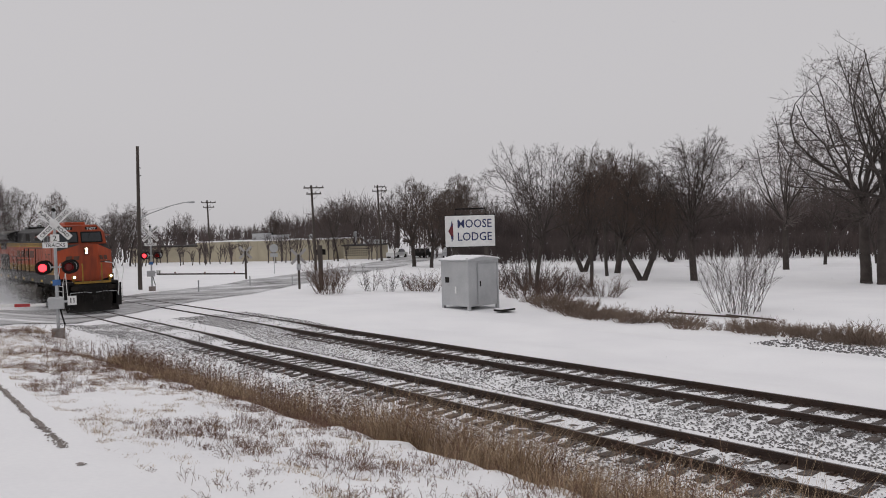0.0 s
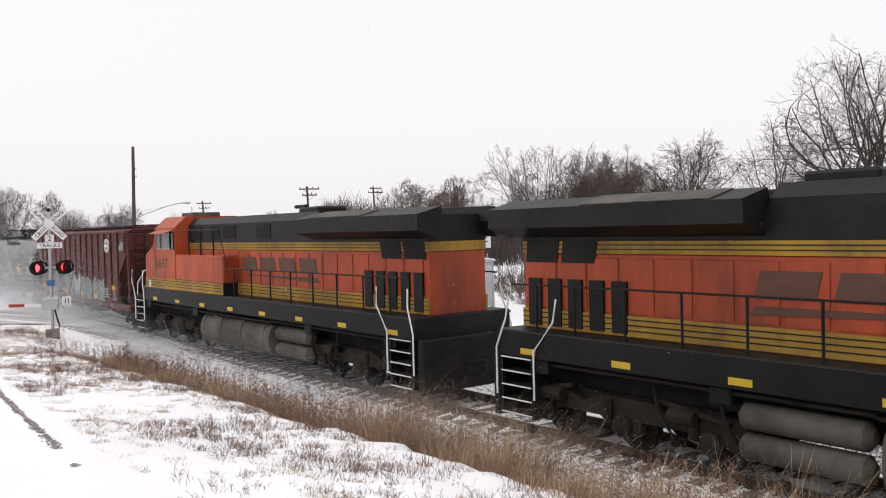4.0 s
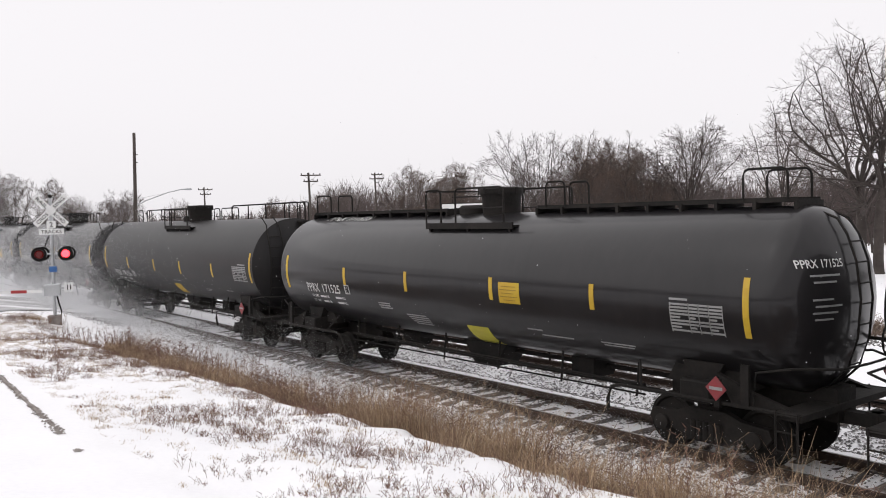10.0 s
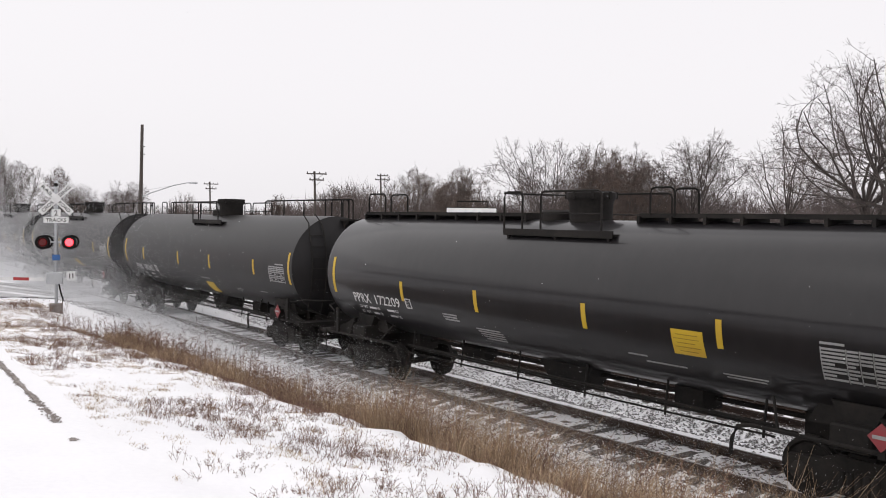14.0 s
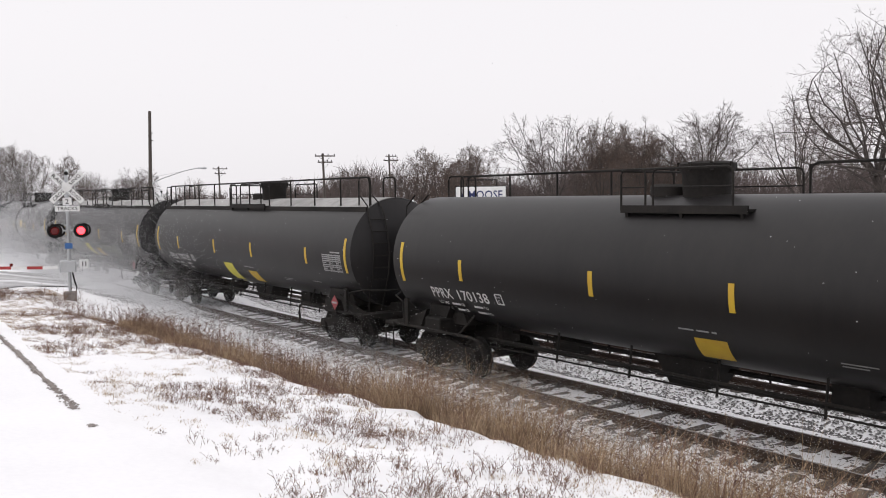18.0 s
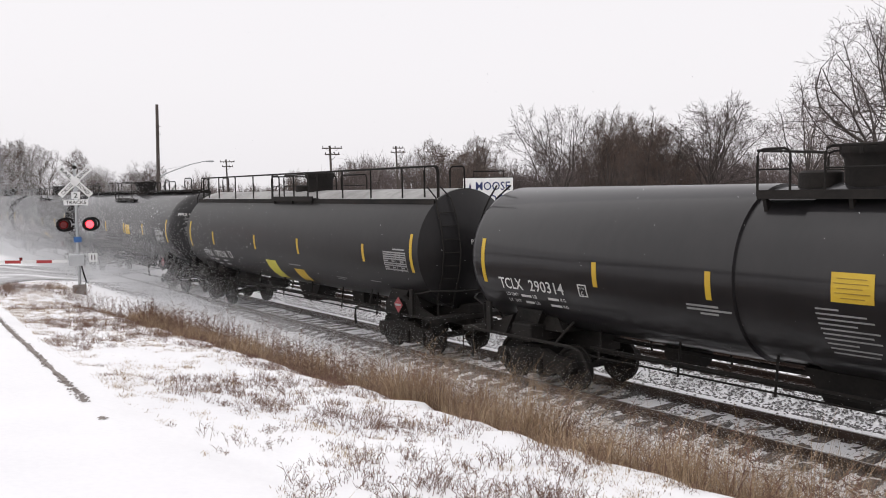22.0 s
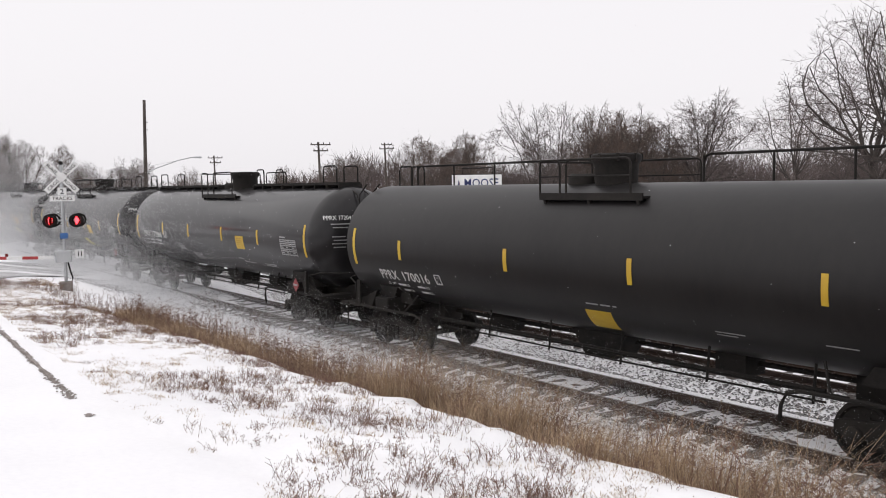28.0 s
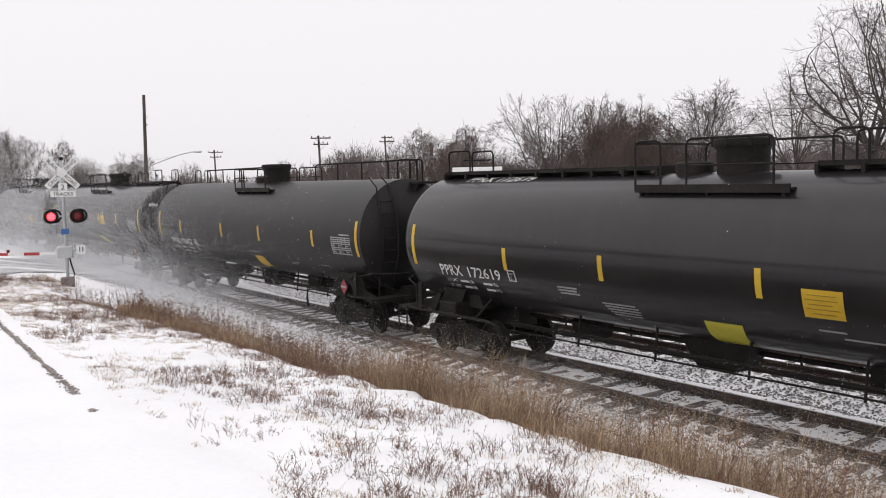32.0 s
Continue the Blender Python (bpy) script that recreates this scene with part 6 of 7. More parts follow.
def long_building():
    t = thing("long_building", "long low cream building with flat dark roof", "building", pose(-146, 45, -0.6))
    d = Vector((-118.4 + 146.3, 69 - 45.7))
    t.matrix_basis = pose(-146.3, 45.7, -0.75, 0, 0, math.degrees(math.atan2(d.y, d.x)))
    part("wall", Mesh().box(0, 12.5, 0, 10, 0, 2.7), CREAM, t)
    part("roof", Mesh().box(-0.3, 12.7, -0.3, 10.3, 2.7, 2.95), ROOF_DARK, t)
    part("wall", Mesh().box(12.5, 36.3, 0, 14, 0, 3.35), CREAM, t)
    part("roof", Mesh().box(12.3, 36.5, -0.2, 14.2, 3.35, 3.5), SNOW, t)
    for i in range(9):
        part("window", Mesh().box(0.8 + 0.62 * i, 1.2 + 0.62 * i, -0.06, 0.02, 1.55, 2.3), GEAR, t)
    part("window", Mesh().box(33.2, 35.0, -0.06, 0.02, 0.9, 1.8), GEAR, t)
    for i in range(5):
        part("pilaster", Mesh().box(15 + 4 * i, 15.35 + 4 * i, -0.08, 0, 0, 3.3), CREAM, t)
    part("roof_unit", Mesh().box(21, 23.6, 3, 5, 3.5, 4.6, 0.05), GALV, t)
    part("roof_unit", Mesh().box(24.2, 26.8, 3, 5, 3.5, 4.3, 0.05), GALV, t)
    part("roof_vent", Mesh().lathe(((3.5, 0.35), (4.1, 0.45), (4.3, 0.2)), "z", 10, (31.5, 3, 0)), GALV, t)
    s = thing("small_building", "small cream building with lattice front", "building", pose(-115.8, 70.6, -0.75, 0, 0, math.degrees(math.atan2(d.y, d.x))))
    part("wall", Mesh().box(-1.2, 4.4, 0, 6, 0, 2.2), CREAM, s)
    part("roof", Mesh().box(-1.4, 4.6, -0.3, 6.3, 2.2, 2.42), ROOF_DARK, s)
    part("parapet", Mesh().box(2.3, 4.5, 0, 3, 2.42, 3.1), GALV, s)
    lat = Mesh()
    for i in range(13):
        for j in range(4):
            lat.box(-1.0 + 0.3 * i, -0.84 + 0.3 * i, -0.05, 0, 0.65 + 0.34 * j, 0.82 + 0.34 * j)
    part("lattice", lat, POLE_WOOD, s)["kind"] = "stuff"
    part("chimney", Mesh().lathe(((2.4, 0.28), (4.4, 0.28), (4.5, 0.36)), "z", 8, (0.5, 1.0, 0)), GALV, s)


long_building()


def parked_car(at, paint, label):
    t = thing("parked_car", label, "car", at, "parked cars")
    part("body", Mesh().prism(((-2.2, 0.35), (2.2, 0.35), (2.25, 0.8), (1.4, 0.95), (0.9, 1.45), (-0.9, 1.5), (-1.5, 1.0), (-2.2, 0.95)), -0.85, 0.85), paint, t)
    part("window", Mesh().prism(((1.25, 0.97), (0.85, 1.4), (-0.85, 1.44), (-1.35, 1.0)), -0.87, 0.87), GLASS, t)
    for x in (-1.4, 1.4):
        for y in (-0.8, 0.8):
            part("wheel", Mesh().lathe(((y - 0.1, 0.32), (y + 0.1, 0.32)), "y", 14, (x, 0, 0.32)), GEAR, t)
    part("snow_cap", Mesh().box(-0.85, 0.8, -0.75, 0.75, 1.47, 1.56, 0.03), SNOW, t)


for i_, (x_, y_, m_, l_) in enumerate(((-111.5, 76.5, SIGN_WHITE, "white parked car with snow on it"), (-107.5, 78.5, GEAR, "dark parked car with snow on it"),
                                       (-103.5, 81.0, GALV, "grey parked car with snow on it"), (-99.5, 84.0, GEAR, "dark parked car dusted with snow"))):
    parked_car(pose(x_, y_, -0.68, 0, 0, 120 + 6 * i_), m_, l_)

# two old rails lying in the snow
for k_, (a_, b_) in enumerate((((-29.2, 37.7), (-25.0, 38.0)), ((-26.2, 38.7), (-22.8, 37.7)))):
    lr = thing("loose_rail", "rusty rail lying in the snow", "rail", group="loose rails")
    part("rail", Mesh().tube(((a_[0], a_[1], ground_z(*a_) + 0.06), (b_[0], b_[1], ground_z(*b_) + 0.06)), 0.06, 4), RAIL, lr)


# ---- bare trees and shrubs ----
class Sticks:
    """Many tapered sticks in one mesh, made in bulk."""

    def __init__(self):
        self.a, self.b, self.ra, self.rb = [], [], [], []

    def stick(self, a, b, ra, rb):
        self.a.append(a), self.b.append(b), self.ra.append(ra), self.rb.append(rb)

    def spikes(self, name, mat):
        """Fine twigs, each a three-sided spike."""
        a, b, ra = np.array(self.a), np.array(self.b), np.array(self.ra)[:, None]
        d = b - a
        d /= np.maximum(1e-9, np.linalg.norm(d, axis=1))[:, None]
        u = np.cross(d, np.where(np.abs(d[:, 2:3]) < 0.9, np.array([[0, 0, 1.0]]), np.array([[1.0, 0, 0]])))
        u /= np.linalg.norm(u, axis=1)[:, None]
        v = np.cross(d, u)
        verts = np.stack([a + ra * u, a + ra * (-0.5 * u + 0.87 * v), a + ra * (-0.5 * u - 0.87 * v), b], 1).reshape(-1, 3)
        quad = np.array([[0, 1, 3], [1, 2, 3], [2, 0, 3]])[None]
        me = bpy.data.meshes.new(name)
        me.from_pydata(verts.tolist(), [], (quad + (np.arange(len(a)) * 4)[:, None, None]).reshape(-1, 3).tolist())
        me.materials.append(mat)
        return me

    def data(self, name, mat, sides):
        a, b = np.array(self.a), np.array(self.b)
        ra, rb = np.array(self.ra)[:, None, None], np.array(self.rb)[:, None, None]
        d = b - a
        d /= np.maximum(1e-9, np.linalg.norm(d, axis=1))[:, None]
        ref = np.where(np.abs(d[:, 2:3]) < 0.9, np.array([[0, 0, 1.0]]), np.array([[1.0, 0, 0]]))
        u = np.cross(d, ref)
        u /= np.linalg.norm(u, axis=1)[:, None]
        v = np.cross(d, u)
        w = 2 * np.pi * np.arange(sides) / sides
        ring = np.cos(w)[None, :, None] * u[:, None] + np.sin(w)[None, :, None] * v[:, None]
        verts = np.concatenate([a[:, None] + ra * ring, b[:, None] + rb * ring], 1).reshape(-1, 3)
        base = (np.arange(len(a)) * 2 * sides)[:, None, None]
        j = np.arange(sides)
        quad = np.stack([j, (j + 1) % sides, sides + (j + 1) % sides, sides + j], 1)[None]
        me = bpy.data.meshes.new(name)
        me.from_pydata(verts.tolist(), [], (base + quad).reshape(-1, 4).tolist())
        me.materials.append(mat)
        me.polygons.foreach_set("use_smooth", [True] * len(me.polygons))
        return me


def grow(rnd, top, low, radius, trunk_r, split, limbs=8, counts=(8, 7, 6), upright=0.5, forks=1, lean=0.0, wild=1.0, fine=0.011):
    """Trunk, limbs and twigs of a leafless tree whose crown fills an uneven egg-shaped outline."""
    trunk, limb, twig = Sticks(), Sticks(), Sticks()
    cz, rz = (top + low) / 2, (top - low) / 2
    bumps = [rnd.uniform(0, 6.28) for _ in range(4)]

    def outside(p):
        w = math.atan2(p.y, p.x)
        k = 1.0 + 0.13 * math.sin(3 * w + bumps[0]) + 0.10 * math.sin(5 * w + 4 * p.z / rz + bumps[1]) + 0.08 * math.sin(7 * p.z / rz + bumps[2])
        return (p.x ** 2 + p.y ** 2) / radius ** 2 + ((p.z - cz) / rz) ** 2 > 0.86 * k * k

    def any_dir():
        return Vector((rnd.gauss(0, 1), rnd.gauss(0, 1), rnd.gauss(0, 1))).normalized()

    def side_dir(d, angle):
        o = any_dir()
        o = (o - d * o.dot(d)).normalized()
        return (d * math.cos(angle) + o * math.sin(angle)).normalized()

    def branch(p, d, length, r, level):
        n = (6, 5, 3, 2)[level]
        bag = limb if level < 2 else twig
        pts = [(p.copy(), r)]
        end_r = (0.022, 0.012, fine * 1.2, fine)[level]
        for i in range(n):
            d = (d + any_dir() * (0.20, 0.28, 0.30, 0.3)[level] * wild + Vector((0, 0, 0.13 * upright))).normalized()
            q = p + d * (length / n)
            r2 = max(end_r, r * (0.78, 0.76, 0.75, 0.7)[level])
            bag.stick(p[:], q[:], r, r2)
            p, r = q, r2
            pts.append((p.copy(), r))
            if outside(p):
                break
        if level == 3:
            return
        m, count = len(pts) - 1, counts[level]
        for k in range(count):
            f = (0.16 + 0.84 * (k + rnd.random()) / count) * m
            i = min(m - 1, int(f))
            at = pts[i][0].lerp(pts[i + 1][0], f - i)
            dd = side_dir(d if level else (pts[i + 1][0] - pts[i][0]).normalized(), radians(rnd.uniform(28, 62)))
            branch(at, dd, length * rnd.uniform(0.34, 0.56) * (1.15 - 0.4 * f / m), min(pts[i][1] * rnd.uniform(0.45, 0.65), (0.09, 0.03, 0.013)[level]), level + 1)

    for k in range(forks):
        d = Vector((lean, 0, 1)).normalized() if forks == 1 else Vector((0.42 * (2 * k / (forks - 1) - 1), rnd.uniform(-0.1, 0.1), 1)).normalized()
        p, r, n = Vector((0, 0, -0.25)), trunk_r * 1.25, 7
        leader = []
        for i in range(n):
            q = p + d * ((split + 0.25) / n if i else 0.5)
            r2 = trunk_r * (1.0 - 0.28 * (i + 1) / n)
            trunk.stick(p[:], q[:], r, r2)
            p, r = q, r2
            d = (d + any_dir() * 0.06 * wild).normalized()
            leader.append((p.copy(), r))
        for j in range(limbs):
            f = j / max(1, limbs - 1)
            w = 2.399 * j + rnd.uniform(-0.5, 0.5)
            aim = Vector((math.cos(w) * radius * (1.0 - 0.8 * f * f), math.sin(w) * radius * (1.0 - 0.8 * f * f), cz + rz * (-0.2 + 1.15 * f)))
            at, r0 = leader[n - 1 if f > 0.45 else n - 1 - (j % 3)]
            d0 = aim - at
            branch(at, (d0.normalized() + Vector((0, 0, 0.25 * upright))).normalized(), d0.length * 1.05, r0 * rnd.uniform(0.36, 0.58), 0)
    return trunk, limb, twig


def tree(name, at, label, seed, twig_mat=None, category="tree", group="bare trees", **kw):
    trunk, limb, twig = grow(random.Random(seed), **kw)
    t = thing(name, label, category, at, group)
    part("trunk", trunk.data("trunk", BARK, 9), BARK, t)
    part("branchwork", limb.data("branchwork", BARK, 5), BARK, t)
    part("crown", twig.spikes("crown", twig_mat or TWIG), twig_mat or TWIG, t, "crown of fine bare twigs")
    return t


BROWN_TWIG = material("brown_twig", (0.10, 0.066, 0.048), 0.95, second=(0.06, 0.045, 0.04), scale=10, fine=60)
# pale twigs, lightened further: haze before the far copies is in this colour
PALE_TWIG = material("pale_twig", (0.22, 0.185, 0.17), 0.95, second=(0.14, 0.115, 0.108), scale=10, fine=60)

big = tree("tree", pose(-29.8, 61.1, -0.85, 0, 0, 40), "large bare tree with wide crooked limbs", 21, top=17.2, low=4.2, radius=8.4, trunk_r=0.42, split=6.6, limbs=14, counts=(9, 7, 4), upright=0.25, wild=1.8, fine=0.014)
tree("tree", pose(-28.5, 60.8, -0.85, 0, 0, 200), "bare tree beside a larger one, dark trunk", 22, top=17.0, low=5.0, radius=8.2, trunk_r=0.38, split=6.6, limbs=11, counts=(8, 6, 4), upright=0.25, wild=1.8, fine=0.014)
round_ = tree("tree", pose(-40.8, 56.1, -0.75, 0, 0, 10), "bare tree with a dense rounded crown", 23, top=11.3, low=3.6, radius=5.2, trunk_r=0.30, split=4.8, limbs=13, counts=(11, 9, 7), upright=0.25, wild=1.2, fine=0.013)
brown = tree("tree", pose(-44.1, 53.9, -0.7, 0, 0, 30), "forked bare tree with a dense brownish crown", 24, BROWN_TWIG, top=10.0, low=2.4, radius=3.4, trunk_r=0.24, split=3.4, limbs=7, counts=(10, 9, 7), upright=0.5, forks=2)
tree("tree", pose(-52.7, 60.8, -0.75, 0, 0, 90), "bare tree with a leaning trunk", 25, BROWN_TWIG, top=11.8, low=3.2, radius=4.2, trunk_r=0.30, split=4.0, lean=0.2, limbs=11, counts=(10, 9, 7), upright=0.5)
slim = tree("tree", pose(-42.3, 46.0, -0.6, 0, 0, 30), "slender bare tree with a straight trunk", 26, BROWN_TWIG, top=10.1, low=3.0, radius=2.6, trunk_r=0.15, split=4.2, limbs=10, counts=(9, 8, 7), upright=0.7)
airy = tree("tree", pose(-44.6, 42.8, -0.55, 0, 0, 60), "bare tree with fine upswept branches", 27, TWIG, top=10.3, low=3.2, radius=4.6, trunk_r=0.17, split=4.2, limbs=10, counts=(9, 7, 6), upright=0.6, wild=1.2, fine=0.012)
tree("tree", pose(-47.5, 44.9, -0.6, 0, 0, 160), "thin bare tree among shrubs", 28, top=8.4, low=2.6, radius=2.3, trunk_r=0.11, split=3.2, limbs=7, counts=(7, 6, 5), upright=0.7)
tall = tree("tree", pose(-42.4, 72, -0.8, 0, 0, 60), "tall pale bare tree with upswept limbs", 29, PALE_TWIG, top=13.2, low=4.2, radius=5.0, trunk_r=0.30, split=5.6, limbs=10, counts=(9, 7, 5), upright=0.9)

spread_ = tree("tree", pose(-84.5, 60.5, ground_z(-84.5, 60.5) - 0.05, 0, 0, 70), "bare tree with a broad rounded crown beyond the road", 33, BROWN_TWIG, top=11.0, low=2.6, radius=4.9, trunk_r=0.26, split=3.2, limbs=10, counts=(8, 7, 5), upright=0.3, wild=1.1, fine=0.019)

COPIES = ((spread_, -80.6, 60.2, 0.92, 200), (spread_, -83, 64.8, 1.02, 310), (brown, -58, 62, 1.05, 70), (slim, -51, 57.5, 1.1, 200), (airy, -43, 80, 1.0, 20), (round_, -57, 66, 0.95, 120), (airy, -39.5, 83, 0.8, 210), (brown, -60.5, 79, 0.95, 10),
          # behind the building and the road
          (spread_, -96, 76, 1.0, 20), (spread_, -92, 74, 1.05, 220), (spread_, -101, 80, 0.95, 90), (tall, -108, 84, 0.75, 10), (airy, -112, 66, 0.9, 240),
          (airy, -125, 86, 1.05, 130), (tall, -132, 82, 0.75, 200), (spread_, -140, 84, 0.85, 45), (spread_, -150, 86, 0.95, 15), (slim, -160, 80, 0.9, 70),
          (tall, -118, 92, 0.75, 330), (spread_, -124, 98, 1.05, 100), (airy, -104, 100, 1.05, 60), (airy, -86, 96, 1.0, 310), (tall, -84, 88, 0.7, 120),
          # beyond the crossing
          (spread_, -98, 15.5, 0.92, 100), (airy, -102, 11.0, 0.95, 30), (spread_, -104, 20, 0.95, 210), (tall, -112, 16, 0.75, 60), (slim, -96, 24.5, 0.7, 0), (airy, -101, 18.2, 0.95, 140), (spread_, -99, 23.0, 0.85, 77), (airy, -97, 27.0, 0.62, 190), (airy, -108, 31, 0.7, 33), (spread_, -95, 9.5, 0.9, 10),
          (airy, -128, 40, 0.9, 80), (airy, -150, 46, 0.85, 300), (airy, -166, 42, 0.95, 190), (spread_, -176, 54, 0.9, 0), (tall, -170, 64, 0.7, 77), (spread_, -126, 10, 1.0, 150), (spread_, -132, 22, 1.05, 20))
for src_, x_, y_, k_, a_ in COPIES:
    c_ = copy_thing(src_, pose(x_, y_, ground_z(x_, y_) - 0.05, 0, 0, a_) @ Matrix.Diagonal((k_, k_, k_, 1)))

# woods along the horizon: uneven belts of thin stems and twigs
rnd_ = random.Random(77)
FAR_TWIG = material("far_twig", (0.105, 0.08, 0.074), 0.95, second=(0.07, 0.055, 0.053), scale=1, fine=6)


def woods(count, angles, near, far, tall_, limbs_, thick, label, ragged=1.0, low_=0.16):
    """A belt of leafless trees: a stem, limbs that spread to a rounded crown, a brush of twigs on each limb."""
    belt = Sticks()
    for _ in range(count):
        u = rnd_.random()
        ang, dist = radians(lerp(u, (0, 1), angles)), rnd_.uniform(near, far)
        x, y = dist * math.cos(ang), dist * math.sin(ang)
        hill = 0.78 + ragged * (0.25 * noise.noise((u * 14, 2.0, 0)) + 0.22 * noise.noise((u * 45, 5.0, 0)))
        h = max(0.3 * tall_, tall_ * hill * rnd_.uniform(0.7, 1.12)) * lerp(math.degrees(ang), (143, 151, 155), (1.0, 1.0, 0.62))
        z = ground_z(x, y)
        belt.stick((x, y, z - 0.3), (x + rnd_.gauss(0, 0.4), y + rnd_.gauss(0, 0.4), z + h * 0.7), thick * 1.5, thick * 0.5)
        for k in range(limbs_):
            f = rnd_.uniform(low_, 0.6)
            w, e = rnd_.uniform(0, 6.283), rnd_.uniform(-0.25, 1.5)
            a = Vector((x, y, z + h * f))
            b = Vector((x + 0.27 * h * math.cos(e) * math.cos(w), y + 0.27 * h * math.cos(e) * math.sin(w), z + h * (max(f, 0.30) + (0.96 - max(f, 0.30)) * (0.5 + 0.5 * math.sin(e)))))
            belt.stick(a[:], b[:], thick * 0.7, thick * 0.3)
            for q in range(4):
                c = a.lerp(b, rnd_.uniform(0.35, 0.95))
                d = c + (b - a).normalized() * h * 0.11 + Vector((rnd_.gauss(0, 0.06) * h, rnd_.gauss(0, 0.06) * h, rnd_.gauss(0.03, 0.05) * h))
                belt.stick(c[:], d[:], thick * 0.42, thick * 0.2)
    tagged(part("woods", belt.spikes("woods", FAR_TWIG), FAR_TWIG), label, "woods", kind="stuff")


woods(1500, (186, 62), 175, 250, 13.6, 11, 0.11, "distant belt of bare woodland")
woods(620, (142, 110), 112, 142, 8.6, 12, 0.07, "dark thicket of bare trees across the snowy field", 1.0, 0.05)
woods(620, (142, 108), 104, 116, 4.0, 11, 0.05, "low brush along the edge of the field", 1.0, 0.02)
woods(240, (172, 141), 128, 160, 8.0, 11, 0.08, "bare thicket beyond the road")
# never in view: added behind the camera to give the tanks a dark horizon
woods(700, (196, 414), 55, 105, 9.5, 8, 0.13, "unseen bare woodland behind the camera, reflected in the tanks", 0.6)

# one dark conifer in the distance
con = thing("conifer", "small dark conifer in the far woods", "tree", pose(-150, 74, -0.6))
part("trunk", Mesh().tube(((0, 0, 0), (0, 0, 4.6)), 0.09, 6, 0.03), BARK, con)
cm = Mesh()
for k_ in range(110):
    z_ = 0.6 + 4.1 * k_ / 110
    w_ = k_ * 2.4
    r_ = (4.9 - z_) * 0.28
    cm.tube(((0, 0, z_), (r_ * math.cos(w_), r_ * math.sin(w_), z_ - 0.2)), 0.10, 4, 0.02)
CONIFER = material("conifer_green", (0.02, 0.028, 0.018), 0.9, scale=8)
part("crown", cm, CONIFER, con)


def shrub(at, height, spread, stems, seed, mat, label, fine=3):
    rnd = random.Random(seed)
    s, tw = Sticks(), Sticks()
    for k in range(stems):
        w, r = rnd.uniform(0, 6.283), spread * math.sqrt(rnd.random()) * 0.3
        p = Vector((r * math.cos(w), r * math.sin(w), -0.1))
        d = Vector((math.cos(w) * rnd.uniform(0.1, 0.7) * spread / height, math.sin(w) * rnd.uniform(0.1, 0.7) * spread / height, 1)).normalized()
        ln = height * rnd.uniform(0.65, 1.05)
        rr = 0.018
        for i in range(4):
            d = (d + Vector((rnd.gauss(0, 0.1), rnd.gauss(0, 0.1), 0.03))).normalized()
            q = p + d * ln / 4
            s.stick(p[:], q[:], rr, rr * 0.75)
            for j in range(fine if i else 1):
                e = (d + Vector((rnd.gauss(0, 0.55), rnd.gauss(0, 0.55), rnd.gauss(0.1, 0.3)))).normalized()
                a = p.lerp(q, rnd.random())
                l2 = ln * rnd.uniform(0.15, 0.34)
                b = a + e * l2
                tw.stick(a[:], b[:], 0.008, 0.005)
                for m in range(2):
                    e2 = (e + Vector((rnd.gauss(0, 0.5), rnd.gauss(0, 0.5), rnd.gauss(0.1, 0.3)))).normalized()
                    a2 = a.lerp(b, rnd.uniform(0.3, 1))
                    tw.stick(a2[:], (a2 + e2 * l2 * 0.6)[:], 0.006, 0.004)
            p, rr = q, rr * 0.75
    t = thing("shrub", label, "shrub", at, "bare shrubs")
    tagged(part("stem_clump", s.data("stem_clump", mat, 4), mat, t), kind="stuff")
    part("crown", tw.spikes("crown", mat), mat, t)
    return t


BROWN = material("brown_shrub", (0.14, 0.09, 0.068), 0.95, second=(0.09, 0.06, 0.048), scale=12, fine=80)
sh1 = shrub(pose(-26.5, 40.3, -0.95), 4.1, 3.8, 42, 5, TWIG, "multi-stemmed bare shrub in the snow", 4)
sh2 = shrub(pose(-52.5, 30.2, -0.4), 2.3, 2.9, 42, 6, BROWN, "dense brown bare bush", 5)
sh3 = shrub(pose(-48.9, 36.0, -0.45), 1.5, 3.4, 46, 7, BROWN, "low dense brown bush beside the cabinet", 5)
sh4 = shrub(pose(-38.6, 36.0, -0.5), 1.5, 3.2, 36, 8, BROWN, "low brown thicket behind the cabinet", 5)
sh5 = shrub(pose(-52.4, 33.5, -0.45), 1.9, 1.4, 14, 9, TWIG, "thin bare sapling cluster", 3)
PALE_BRUSH = material("pale_brush", (0.25, 0.19, 0.15), 0.95, second=(0.16, 0.115, 0.09), scale=12, fine=80)
sh6 = shrub(pose(-33.0, 34.6, ground_z(-33.0, 34.6) - 0.05), 0.75, 1.9, 44, 12, PALE_BRUSH, "low pale dry brush on the snowy ridge", 4)
rnd_ = random.Random(9)
for src_, x_, y_, k_ in ((sh4, -37.5, 38.3, 1.2), (sh4, -40.5, 40.5, 1.35), (sh3, -36.0, 40.2, 0.9), (sh4, -43.5, 41.5, 1.4), (sh3, -46.5, 40.5, 1.1), (sh5, -50.6, 34.0, 0.8), (sh5, -50, 35.2, 0.7),
                         (sh2, -55.0, 31.5, 0.7), (sh5, -40.0, 38.0, 1.5), (sh5, -43.2, 39.5, 1.6), (sh5, -36.2, 36.8, 1.1)):
    copy_thing(src_, pose(x_, y_, ground_z(x_, y_) - 0.05, 0, 0, rnd_.uniform(0, 360)) @ Matrix.Diagonal((k_, k_, k_, 1)))
